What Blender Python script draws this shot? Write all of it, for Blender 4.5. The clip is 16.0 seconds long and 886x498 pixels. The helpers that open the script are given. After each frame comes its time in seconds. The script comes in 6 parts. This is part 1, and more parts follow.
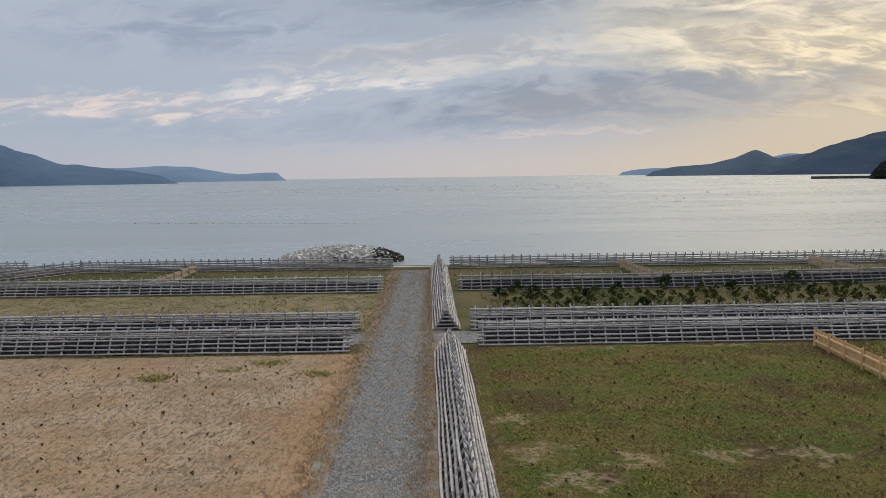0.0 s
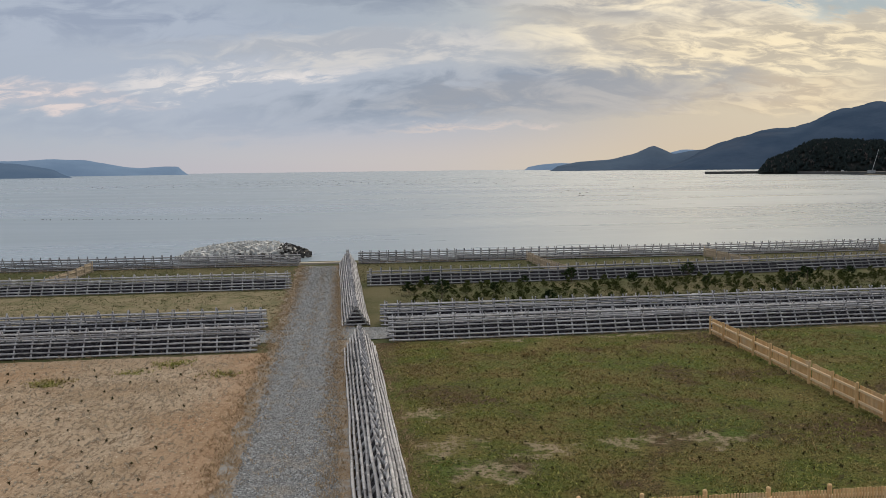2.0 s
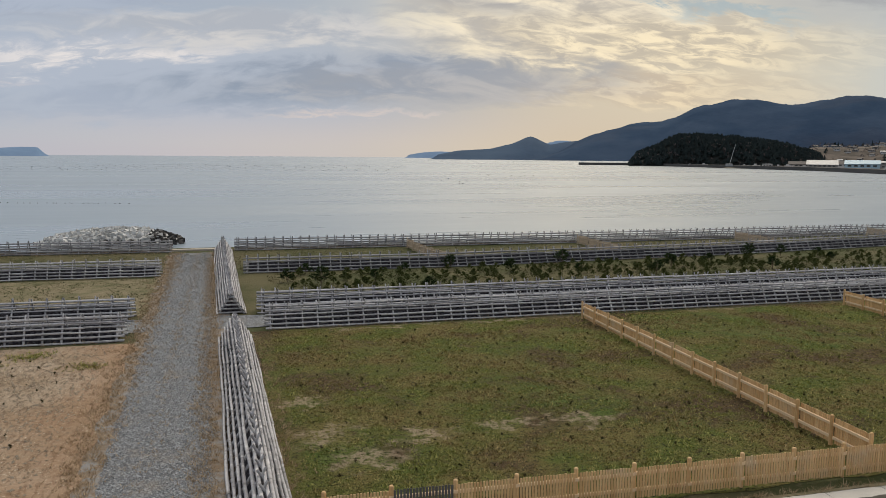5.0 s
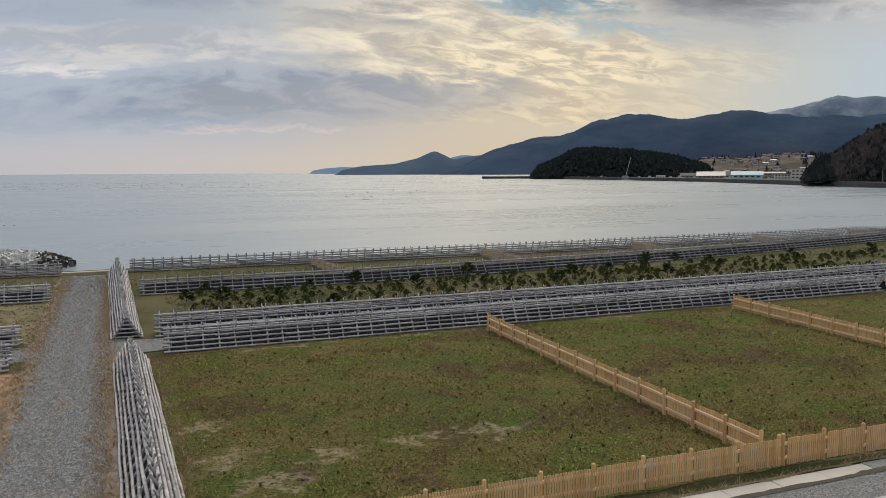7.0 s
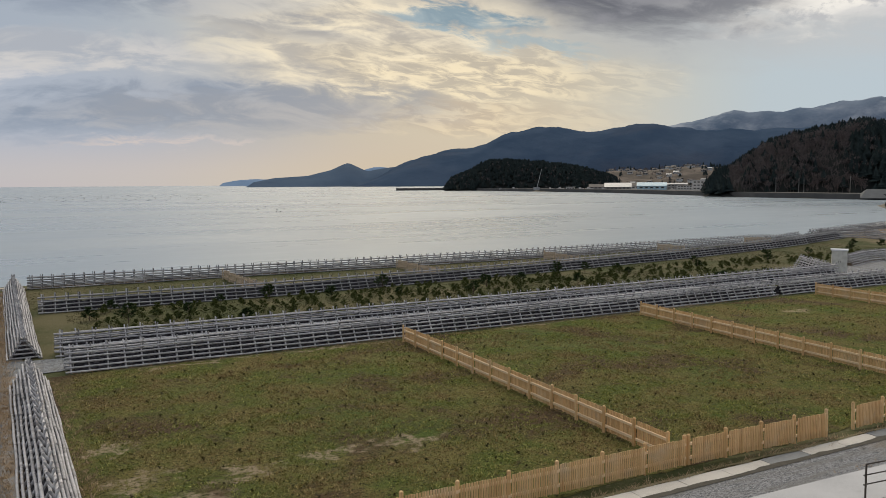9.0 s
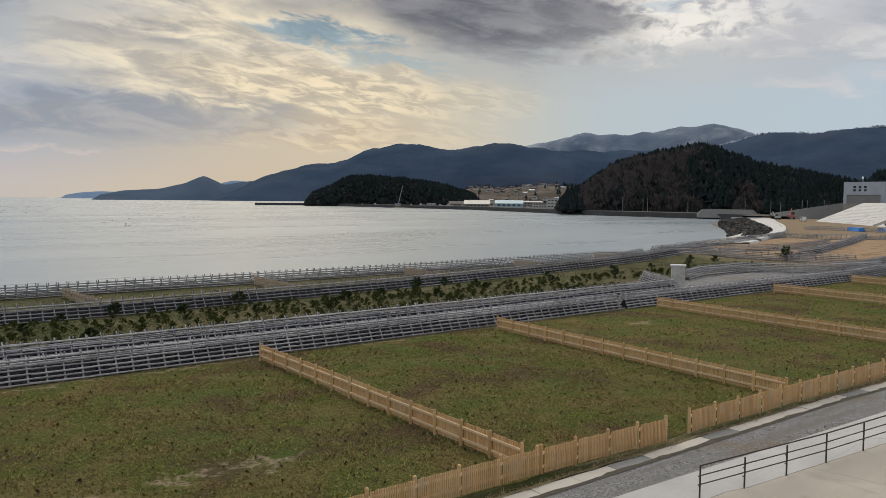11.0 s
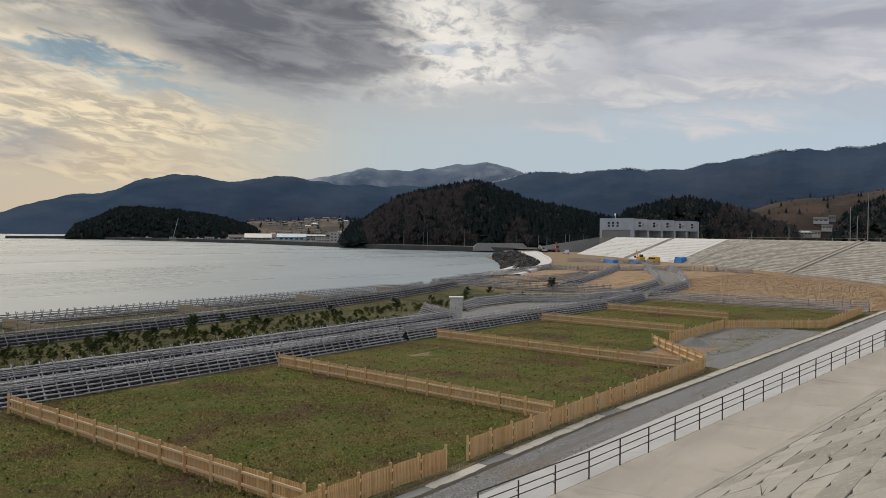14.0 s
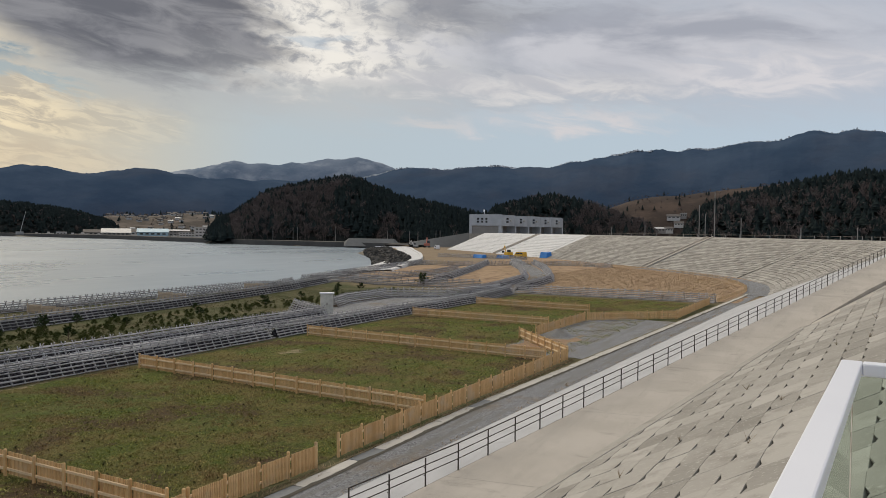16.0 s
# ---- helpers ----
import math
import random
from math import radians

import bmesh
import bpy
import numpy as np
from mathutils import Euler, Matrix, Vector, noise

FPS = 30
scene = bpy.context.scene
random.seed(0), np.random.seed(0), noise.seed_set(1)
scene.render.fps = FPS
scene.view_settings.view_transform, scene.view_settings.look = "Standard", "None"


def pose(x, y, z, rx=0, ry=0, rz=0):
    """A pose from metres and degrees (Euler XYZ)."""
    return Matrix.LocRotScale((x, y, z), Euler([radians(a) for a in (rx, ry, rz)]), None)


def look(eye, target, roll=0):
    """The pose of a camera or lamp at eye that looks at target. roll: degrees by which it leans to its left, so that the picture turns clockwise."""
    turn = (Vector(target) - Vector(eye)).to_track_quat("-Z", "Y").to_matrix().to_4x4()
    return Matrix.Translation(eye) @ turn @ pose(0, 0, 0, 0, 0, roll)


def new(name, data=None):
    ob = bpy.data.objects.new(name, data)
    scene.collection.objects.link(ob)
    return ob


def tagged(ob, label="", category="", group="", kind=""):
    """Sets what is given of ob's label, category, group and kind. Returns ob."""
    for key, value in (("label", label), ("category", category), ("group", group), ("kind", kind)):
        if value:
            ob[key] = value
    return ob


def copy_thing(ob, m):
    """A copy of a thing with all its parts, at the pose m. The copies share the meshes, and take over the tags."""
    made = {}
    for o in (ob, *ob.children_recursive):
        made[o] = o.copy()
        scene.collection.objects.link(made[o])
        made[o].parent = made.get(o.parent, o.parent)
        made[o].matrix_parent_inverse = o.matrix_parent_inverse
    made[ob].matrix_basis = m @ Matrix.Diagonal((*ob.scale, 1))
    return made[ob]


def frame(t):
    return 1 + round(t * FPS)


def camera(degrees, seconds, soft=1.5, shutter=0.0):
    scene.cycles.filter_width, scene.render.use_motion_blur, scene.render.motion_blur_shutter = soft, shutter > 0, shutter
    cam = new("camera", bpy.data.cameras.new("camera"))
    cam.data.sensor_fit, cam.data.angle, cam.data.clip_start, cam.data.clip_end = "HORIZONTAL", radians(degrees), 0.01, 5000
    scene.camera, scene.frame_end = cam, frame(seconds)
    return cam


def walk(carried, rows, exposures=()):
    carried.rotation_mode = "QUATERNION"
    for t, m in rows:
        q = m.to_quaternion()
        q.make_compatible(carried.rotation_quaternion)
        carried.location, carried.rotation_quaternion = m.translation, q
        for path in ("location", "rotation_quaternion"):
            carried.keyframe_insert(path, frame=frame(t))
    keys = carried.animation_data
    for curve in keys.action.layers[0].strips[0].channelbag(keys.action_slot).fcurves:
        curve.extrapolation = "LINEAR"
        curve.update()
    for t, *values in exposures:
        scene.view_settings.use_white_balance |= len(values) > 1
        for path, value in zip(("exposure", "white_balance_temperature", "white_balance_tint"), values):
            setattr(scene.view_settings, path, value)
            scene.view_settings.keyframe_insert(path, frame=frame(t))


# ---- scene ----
# camera: held out over a balustrade and turned slowly to the right
cam = camera(58.41, 16.0, soft=0.4)
ROWS = [
    (0.0, 0.000, 0.000, 10.000, 0.00, -5.31, 0.84),
    (0.5, -0.028, 0.032, 10.018, -1.58, -5.30, 0.85),
    (1.0, -0.026, 0.057, 10.028, -3.11, -5.35, 0.84),
    (1.5, -0.030, 0.064, 10.035, -4.83, -5.49, 0.82),
    (2.0, -0.035, 0.076, 10.040, -6.62, -5.79, 0.70),
    (2.5, -0.029, 0.091, 10.035, -8.39, -6.08, 0.46),
    (3.0, -0.025, 0.089, 10.010, -9.92, -6.38, 0.19),
    (3.5, -0.009, 0.092, 10.003, -11.11, -6.65, -0.02),
    (6.0, 0.116, 0.241, 9.959, -18.61, -6.34, -0.21),
    (6.5, 0.160, 0.236, 9.970, -20.48, -6.01, 0.04),
    (7.0, 0.169, 0.225, 9.971, -22.00, -5.64, 0.24),
    (7.5, 0.162, 0.217, 9.975, -23.37, -5.32, 0.44),
    (8.0, 0.150, 0.173, 9.954, -24.70, -5.12, 0.48),
    (10.5, 0.180, 0.090, 9.995, -35.38, -4.11, -0.13),
    (11.0, 0.210, 0.036, 9.993, -38.14, -3.68, -0.40),
    (11.5, 0.245, 0.041, 10.001, -40.91, -3.23, -0.58),
    (12.0, 0.280, 0.033, 10.010, -43.55, -2.76, -0.61),
    (12.5, 0.273, 0.018, 10.032, -46.13, -2.34, -0.63),
    (13.0, 0.261, 0.007, 10.041, -48.74, -1.89, -0.58),
    (13.5, 0.295, 0.020, 10.046, -51.24, -1.50, -0.58),
    (14.0, 0.327, 0.031, 10.051, -53.71, -1.12, -0.59),
    (14.5, 0.336, 0.023, 10.047, -56.20, -0.87, -0.72),
    (15.0, 0.299, 0.004, 10.059, -58.66, -0.82, -0.76),
    (15.5, 0.284, -0.020, 10.067, -61.03, -1.02, -0.77),
    (16.0, 0.294, -0.022, 10.053, -62.99, -1.34, -0.73),
]
walk(cam, [(t, pose(x, y, z, 90 + pitch, roll, yaw)) for t, x, y, z, yaw, pitch, roll in ROWS],
     ((0.0, 0.08), (3.5, 0.08), (6.0, 0.09), (8.0, 0.04), (10.5, 0.0), (12.5, -0.08), (14.5, -0.06), (16.0, -0.03)))

# ---- light ----
SUN_AZ, SUN_EL = 23.0, 44.0      # degrees from +y towards +x, and above the horizon
world = bpy.data.worlds.new("sky")
scene.world = world
world.use_nodes = True


def node(tree, kind, **settings):
    n = tree.nodes.new(kind)
    for key, value in settings.items():
        if key == "blend_type":
            n.blend_type = value
        elif key == "data_type":
            n.data_type = value
        elif key == "operation":
            n.operation = value
        elif key == "noise_dimensions":
            n.noise_dimensions = value
        elif key == "feature":
            n.feature = value
    return n


class Graph:
    """Short hand for node trees."""

    def __init__(self, tree):
        self.t = tree

    def put(self, socket, value):
        if isinstance(value, bpy.types.NodeSocket):
            self.t.links.new(value, socket)
        elif isinstance(value, (tuple, list)):
            socket.default_value = (*value, 1.0) if len(value) == 3 and len(socket.default_value) == 4 else value
        else:
            socket.default_value = value

    def math(self, op, a, b=0.0, c=0.0, clamp=False):
        n = node(self.t, "ShaderNodeMath", operation=op)
        n.use_clamp = clamp
        for i, v in enumerate((a, b, c)):
            self.put(n.inputs[i], v)
        return n.outputs[0]

    def vmath(self, op, a, b=(0, 0, 0)):
        n = node(self.t, "ShaderNodeVectorMath", operation=op)
        self.put(n.inputs[0], a)
        self.put(n.inputs[1], b)
        return n.outputs["Value"] if op in ("DOT_PRODUCT", "LENGTH", "DISTANCE") else n.outputs[0]

    def noise(self, vector, scale, detail=4.0, rough=0.55, distort=0.0):
        n = node(self.t, "ShaderNodeTexNoise")
        if vector is not None:
            self.put(n.inputs["Vector"], vector)
        self.put(n.inputs["Scale"], scale)
        self.put(n.inputs["Detail"], detail)
        self.put(n.inputs["Roughness"], rough)
        self.put(n.inputs["Distortion"], distort)
        return n.outputs[0]

    def voronoi(self, vector, scale, out="Distance", feature="F1"):
        n = node(self.t, "ShaderNodeTexVoronoi", feature=feature)
        self.put(n.inputs["Vector"], vector)
        self.put(n.inputs["Scale"], scale)
        return n.outputs[out]

    def step(self, value, lo, hi, a=0.0, b=1.0):
        n = node(self.t, "ShaderNodeMapRange")
        n.interpolation_type = "SMOOTHSTEP"
        for i, v in enumerate((value, lo, hi, a, b)):
            self.put(n.inputs[i], v)
        return n.outputs[0]

    def mix(self, f, a, b, mode="MIX"):
        n = node(self.t, "ShaderNodeMix", data_type="RGBA", blend_type=mode)
        n.clamp_factor = True
        self.put(n.inputs[0], f)
        self.put(n.inputs[6], a)
        self.put(n.inputs[7], b)
        return n.outputs[2]

    def scale(self, vector, sx, sy, sz):
        return self.vmath("MULTIPLY", vector, (sx, sy, sz))


def make_sky():
    t = world.node_tree
    t.nodes.clear()
    g = Graph(t)
    d = node(t, "ShaderNodeTexCoord").outputs["Generated"]
    sep = node(t, "ShaderNodeSeparateXYZ")
    g.put(sep.inputs[0], d)
    x, y, z = sep.outputs
    zz = g.math("MAXIMUM", z, 0.0)
    az = g.math("MULTIPLY", g.math("ARCTAN2", x, y), 57.2958)
    el = g.math("MULTIPLY", g.math("ARCSINE", zz), 57.2958)
    sky = node(t, "ShaderNodeTexSky")
    sky.sky_type, sky.sun_disc = "NISHITA", False
    sky.sun_elevation, sky.sun_rotation = radians(SUN_EL), radians(SUN_AZ)
    sky.air_density, sky.dust_density = 1.0, 1.5
    clear = g.mix(1.0, g.mix(1.0, sky.outputs[0], (0.08, 0.08, 0.08), "MULTIPLY"), (0.40, 0.48, 0.55), "DARKEN")
    # bearing and height as cloud coordinates: low cloud is seen edge-on and lies in long flat shapes
    # streaks fan out to both sides of one bearing
    off = g.math("SUBTRACT", az, 8.0)
    fan = g.math("SQRT", g.math("ADD", 144.0, g.math("MULTIPLY", off, off)))

    def cloud_place(width, height, lean, shift):
        c = node(t, "ShaderNodeCombineXYZ")
        g.put(c.inputs[0], g.math("DIVIDE", az, width))
        g.put(c.inputs[1], g.math("DIVIDE", g.math("ADD", el, g.math("MULTIPLY", fan, lean)), height))
        g.put(c.inputs[2], shift)
        return c.outputs[0]

    big = g.noise(cloud_place(10.0, 3.6, 0.08, 1.0), 1.0, 6, 0.55, 0.5)
    mid = g.noise(cloud_place(4.6, 1.45, 0.14, 4.0), 1.0, 7, 0.58, 0.6)
    fine = g.noise(cloud_place(2.3, 0.55, 0.15, 7.0), 1.0, 6, 0.6, 0.7)
    lumps = g.noise(cloud_place(1.5, 0.9, 0.0, 9.0), 1.0, 6, 0.6, 0.4)
    wa = g.math("ADD", az, g.math("MULTIPLY", g.math("SUBTRACT", big, 0.5), 15.0))
    we = g.math("ADD", el, g.math("ADD", g.math("MULTIPLY", g.math("SUBTRACT", mid, 0.5), 3.8), g.math("MULTIPLY", g.math("SUBTRACT", fine, 0.5), 1.3)))

    def band(v, a, b, c, d_):
        return g.math("MULTIPLY", g.step(v, a, b), g.step(v, c, d_, 1.0, 0.0))

    def times(*fs):
        out = fs[0]
        for f in fs[1:]:
            out = g.math("MULTIPLY", out, f)
        return out

    def along(*stops):
        """Colour by bearing: (degrees, red, green, blue)."""
        n = node(t, "ShaderNodeValToRGB")
        lo, hi = -40.0, 100.0
        g.put(n.inputs[0], g.math("DIVIDE", g.math("SUBTRACT", az, lo), hi - lo))
        ramp_ = n.color_ramp
        ramp_.interpolation = "B_SPLINE"
        while len(ramp_.elements) < len(stops):
            ramp_.elements.new(0.5)
        for e, (a, *rgb) in zip(ramp_.elements, stops):
            e.position, e.color = (a - lo) / (hi - lo), (*rgb, 1.0)
        return n.outputs[0]

    # thin veil: pinkish over the open sea, golden round the hidden sun, pale blue inland
    low = along((-28, 0.39, 0.44, 0.53), (-6, 0.53, 0.50, 0.54), (8, 0.57, 0.51, 0.50), (17, 0.64, 0.54, 0.44), (26, 0.66, 0.52, 0.365), (37, 0.64, 0.54, 0.39), (49, 0.57, 0.57, 0.52), (66, 0.56, 0.64, 0.66), (90, 0.58, 0.67, 0.76))
    veil = along((-28, 0.37, 0.42, 0.51), (-6, 0.43, 0.47, 0.55), (6, 0.41, 0.45, 0.52), (14, 0.46, 0.455, 0.46), (22, 0.62, 0.525, 0.395), (32, 0.70, 0.585, 0.405), (41, 0.62, 0.565, 0.45), (50, 0.47, 0.555, 0.60), (90, 0.51, 0.61, 0.72))
    top = along((-28, 0.43, 0.48, 0.56), (-12, 0.36, 0.41, 0.50), (4, 0.36, 0.41, 0.48), (13, 0.53, 0.53, 0.51), (23, 0.68, 0.605, 0.475), (33, 0.56, 0.535, 0.47), (44, 0.40, 0.42, 0.44), (55, 0.60, 0.59, 0.57), (66, 0.45, 0.47, 0.51), (90, 0.53, 0.56, 0.63))
    colour = g.mix(g.step(el, 0.5, 4.2), low, veil)
    colour = g.mix(g.step(g.math("ADD", el, g.math("MULTIPLY", g.math("SUBTRACT", mid, 0.5), 3.0)), 6.0, 10.5), colour, top)
    colour = g.mix(0.10, colour, clear)

    def cloud(colour, a, e, ra, re, lean, dark, light, amount, edge=0.5, grain=None, lo=0.40, hi=0.62):
        """One cloud: bearing, height, half width, half height, lean; shaded from dark to light by its own grain."""
        dx = g.math("DIVIDE", g.math("SUBTRACT", wa, a), ra)
        dy = g.math("DIVIDE", g.math("SUBTRACT", g.math("SUBTRACT", we, e), g.math("MULTIPLY", g.math("SUBTRACT", az, a), lean)), re)
        d = g.math("SQRT", g.math("ADD", g.math("MULTIPLY", dx, dx), g.math("MULTIPLY", dy, dy)))
        shade = g.mix(g.step(mid if grain is None else grain, lo, hi), dark, light)
        return g.mix(g.math("MULTIPLY", g.step(d, 1.0 - edge, 1.0 + edge * 0.6, 1.0, 0.0), amount), colour, shade)

    # grey-blue sheets and lit streaks over the open sea
    colour = cloud(colour, -17, 9.8, 12, 1.8, 0.02, (0.29, 0.34, 0.44), (0.40, 0.45, 0.54), 0.85, 0.7)
    colour = cloud(colour, 9, 5.2, 15, 1.6, 0.10, (0.265, 0.315, 0.395), (0.36, 0.40, 0.47), 0.95, 0.6)
    colour = cloud(colour, -14, 3.0, 13, 0.9, 0.0, (0.34, 0.39, 0.48), (0.40, 0.45, 0.53), 0.6, 0.8)
    colour = cloud(colour, -23, 4.9, 9, 0.75, -0.02, (0.45, 0.47, 0.53), (0.74, 0.64, 0.61), 0.9, 0.7, fine)
    colour = cloud(colour, -8, 6.4, 9, 0.85, 0.10, (0.47, 0.50, 0.56), (0.78, 0.73, 0.70), 0.9, 0.7, fine)
    colour = cloud(colour, 2, 8.6, 14, 1.2, 0.03, (0.42, 0.44, 0.48), (0.66, 0.63, 0.60), 0.8, 0.7, mid)
    colour = cloud(colour, 5, 12.9, 10, 1.7, 0.02, (0.19, 0.235, 0.31), (0.29, 0.335, 0.41), 0.9, 0.6)
    colour = cloud(colour, 9, 3.0, 5, 0.28, 0.02, (0.50, 0.48, 0.50), (0.66, 0.57, 0.52), 0.7, 0.8, fine)
    # golden broken cloud in front of the sun
    colour = cloud(colour, 24, 10.2, 12, 5.4, -0.03, (0.47, 0.435, 0.39), (0.93, 0.81, 0.60), 0.95, 0.5, g.math("ADD", g.math("MULTIPLY", mid, 0.72), g.math("MULTIPLY", fine, 0.28)), 0.38, 0.63)
    colour = cloud(colour, 31, 7.4, 11, 2.0, -0.05, (0.54, 0.475, 0.375), (0.92, 0.78, 0.54), 0.9, 0.7, fine)
    colour = cloud(colour, 27, 4.6, 12, 1.0, -0.02, (0.56, 0.46, 0.345), (0.84, 0.69, 0.47), 0.75, 0.8, fine)
    colour = cloud(colour, 21, 5.9, 6, 0.7, -0.05, (0.40, 0.39, 0.37), (0.50, 0.46, 0.40), 0.75, 0.7)
    colour = cloud(colour, 27, 13.6, 5, 1.0, -0.05, (0.30, 0.31, 0.31), (0.42, 0.41, 0.39), 0.8, 0.7)
    colour = cloud(colour, 15, 5.0, 11, 1.5, 0.0, (0.325, 0.345, 0.385), (0.45, 0.44, 0.44), 0.88, 0.6)
    colour = cloud(colour, 18, 10.6, 6, 0.8, -0.06, (0.36, 0.36, 0.37), (0.54, 0.51, 0.46), 0.75, 0.7)
    colour = cloud(colour, 14, 12.6, 7, 1.7, 0.0, (0.30, 0.325, 0.37), (0.50, 0.50, 0.50), 0.75, 0.7)
    # blue gaps
    colour = cloud(colour, 30, 11.2, 5.5, 0.75, -0.13, (0.22, 0.32, 0.39), (0.31, 0.41, 0.47), 0.9, 0.5)
    colour = cloud(colour, 36, 9.2, 4.5, 0.5, -0.12, (0.36, 0.45, 0.49), (0.46, 0.52, 0.52), 0.7, 0.6)
    # white broken cloud, the grey bank beyond it and its lit lower edge
    colour = cloud(colour, 53, 13.6, 11.5, 3.6, -0.05, (0.45, 0.455, 0.47), (0.90, 0.86, 0.79), 0.95, 0.5, lumps, 0.34, 0.55)
    colour = cloud(colour, 54.5, 13.1, 1.8, 0.55, 0.0, (0.42, 0.50, 0.58), (0.56, 0.61, 0.66), 0.7, 0.6)
    colour = cloud(colour, 76, 13.2, 17, 2.6, -0.01, (0.36, 0.375, 0.43), (0.60, 0.60, 0.64), 0.85, 0.6, big, 0.38, 0.60)
    colour = cloud(colour, 69, 10.3, 14, 0.95, -0.02, (0.54, 0.54, 0.57), (0.72, 0.70, 0.69), 0.8, 0.8, mid)
    colour = cloud(colour, 86, 10.8, 8, 1.7, 0.0, (0.56, 0.57, 0.62), (0.74, 0.71, 0.72), 0.75, 0.7, mid)
    colour = cloud(colour, 62, 15.3, 7, 1.5, 0.0, (0.26, 0.27, 0.305), (0.36, 0.37, 0.40), 0.85, 0.6)
    colour = cloud(colour, 72, 7.8, 8, 1.1, 0.0, (0.52, 0.58, 0.64), (0.70, 0.66, 0.66), 0.8, 0.7, mid)
    colour = cloud(colour, 62, 7.6, 3.2, 0.5, 0.0, (0.56, 0.58, 0.60), (0.66, 0.62, 0.61), 0.7, 0.7)
    # heavy dark cloud
    colour = cloud(colour, 40.5, 14.6, 11.5, 4.6, -0.16, (0.135, 0.14, 0.165), (0.26, 0.262, 0.285), 0.96, 0.32, mid, 0.36, 0.66)
    colour = cloud(colour, 47, 11.6, 4.5, 1.2, -0.05, (0.24, 0.245, 0.265), (0.36, 0.36, 0.37), 0.75, 0.6)
    # closed grey deck overhead
    colour = g.mix(g.step(we, 17.0, 25.0), colour, g.mix(g.step(mid, 0.35, 0.65), (0.30, 0.31, 0.34), (0.60, 0.60, 0.60)))
    # an overcast sky is brighter towards the zenith
    lift = g.step(z, 0.25, 1.0, 1.0, 1.2)
    back = node(t, "ShaderNodeBackground")
    g.put(back.inputs[0], colour)
    g.put(back.inputs[1], lift)
    out = node(t, "ShaderNodeOutputWorld")
    t.links.new(back.outputs[0], out.inputs[0])


make_sky()
sun = new("sun", bpy.data.lights.new("sun", "SUN"))
sun.data.energy, sun.data.angle, sun.data.color = 2.0, radians(35), (1.0, 0.86, 0.66)
sun.matrix_world = look((0, 0, 50), (-math.sin(radians(SUN_AZ)) * 100, -math.cos(radians(SUN_AZ)) * 100, 50 - 100 * math.tan(radians(SUN_EL))))

# ---- materials ----
def material(name, build, rough=0.8, metal=0.0, bump=None, spec=0.5):
    """build(g, p) gives the base colour from the graph and the place in metres; bump(g, p) gives (height, distance)."""
    m = bpy.data.materials.new(name)
    m.use_nodes = True
    t = m.node_tree
    g = Graph(t)
    b = t.nodes["Principled BSDF"]
    p = node(t, "ShaderNodeNewGeometry").outputs["Position"]
    g.put(b.inputs["Base Color"], build(g, p))
    r = rough(g, p) if callable(rough) else rough
    g.put(b.inputs["Roughness"], r)
    g.put(b.inputs["Metallic"], metal)
    g.put(b.inputs["Specular IOR Level"], spec)
    if bump:
        h, dist = bump(g, p)
        n = node(t, "ShaderNodeBump")
        g.put(n.inputs["Height"], h)
        g.put(n.inputs["Distance"], dist)
        g.put(n.inputs["Strength"], 1.0)
        t.links.new(n.outputs[0], b.inputs["Normal"])
    return m


def obj_random(g):
    return node(g.t, "ShaderNodeObjectInfo").outputs["Random"]


def island(g):
    return node(g.t, "ShaderNodeNewGeometry").outputs["Random Per Island"]


def log_colour(g, p):
    r = g.math("FRACT", g.math("ADD", obj_random(g), island(g)))
    c = g.mix(r, (0.30, 0.30, 0.32), (0.55, 0.55, 0.575))
    n = g.noise(p, 5, 4, 0.6)
    c = g.mix(g.math("MULTIPLY", g.step(n, 0.5, 0.72), 0.6), c, (0.10, 0.09, 0.08))
    return g.mix(g.step(g.noise(p, 2.2, 2), 0.52, 0.75), c, (0.62, 0.62, 0.63))


# darker copy of the log colour, made for fences backlit against the sea
M_LOGDARK = material("darkened_weathered_log", lambda g, p: g.mix(g.math("FRACT", g.math("ADD", obj_random(g), island(g))), (0.19, 0.19, 0.20), (0.44, 0.44, 0.455)), 0.85, bump=lambda g, p: (g.noise(p, 40, 4, 0.7), 0.01), spec=0.15)
M_LOG = material("weathered_log", log_colour, 0.85, bump=lambda g, p: (g.noise(p, 40, 4, 0.7), 0.01), spec=0.15)


def cedar(g, p):
    r = g.math("FRACT", g.math("ADD", obj_random(g), island(g)))
    c = g.mix(r, (0.58, 0.375, 0.185), (0.74, 0.52, 0.285))
    n = g.noise(g.scale(p, 14, 14, 1.5), 2.0, 5, 0.6)
    c = g.mix(g.step(n, 0.5, 0.75), c, (0.48, 0.30, 0.15))
    return g.mix(g.step(g.noise(p, 0.9, 3), 0.5, 0.8), c, (0.60, 0.47, 0.32))


M_CEDAR = material("new_cedar", cedar, 0.75, bump=lambda g, p: (g.noise(g.scale(p, 30, 30, 3), 2, 3), 0.004), spec=0.15)


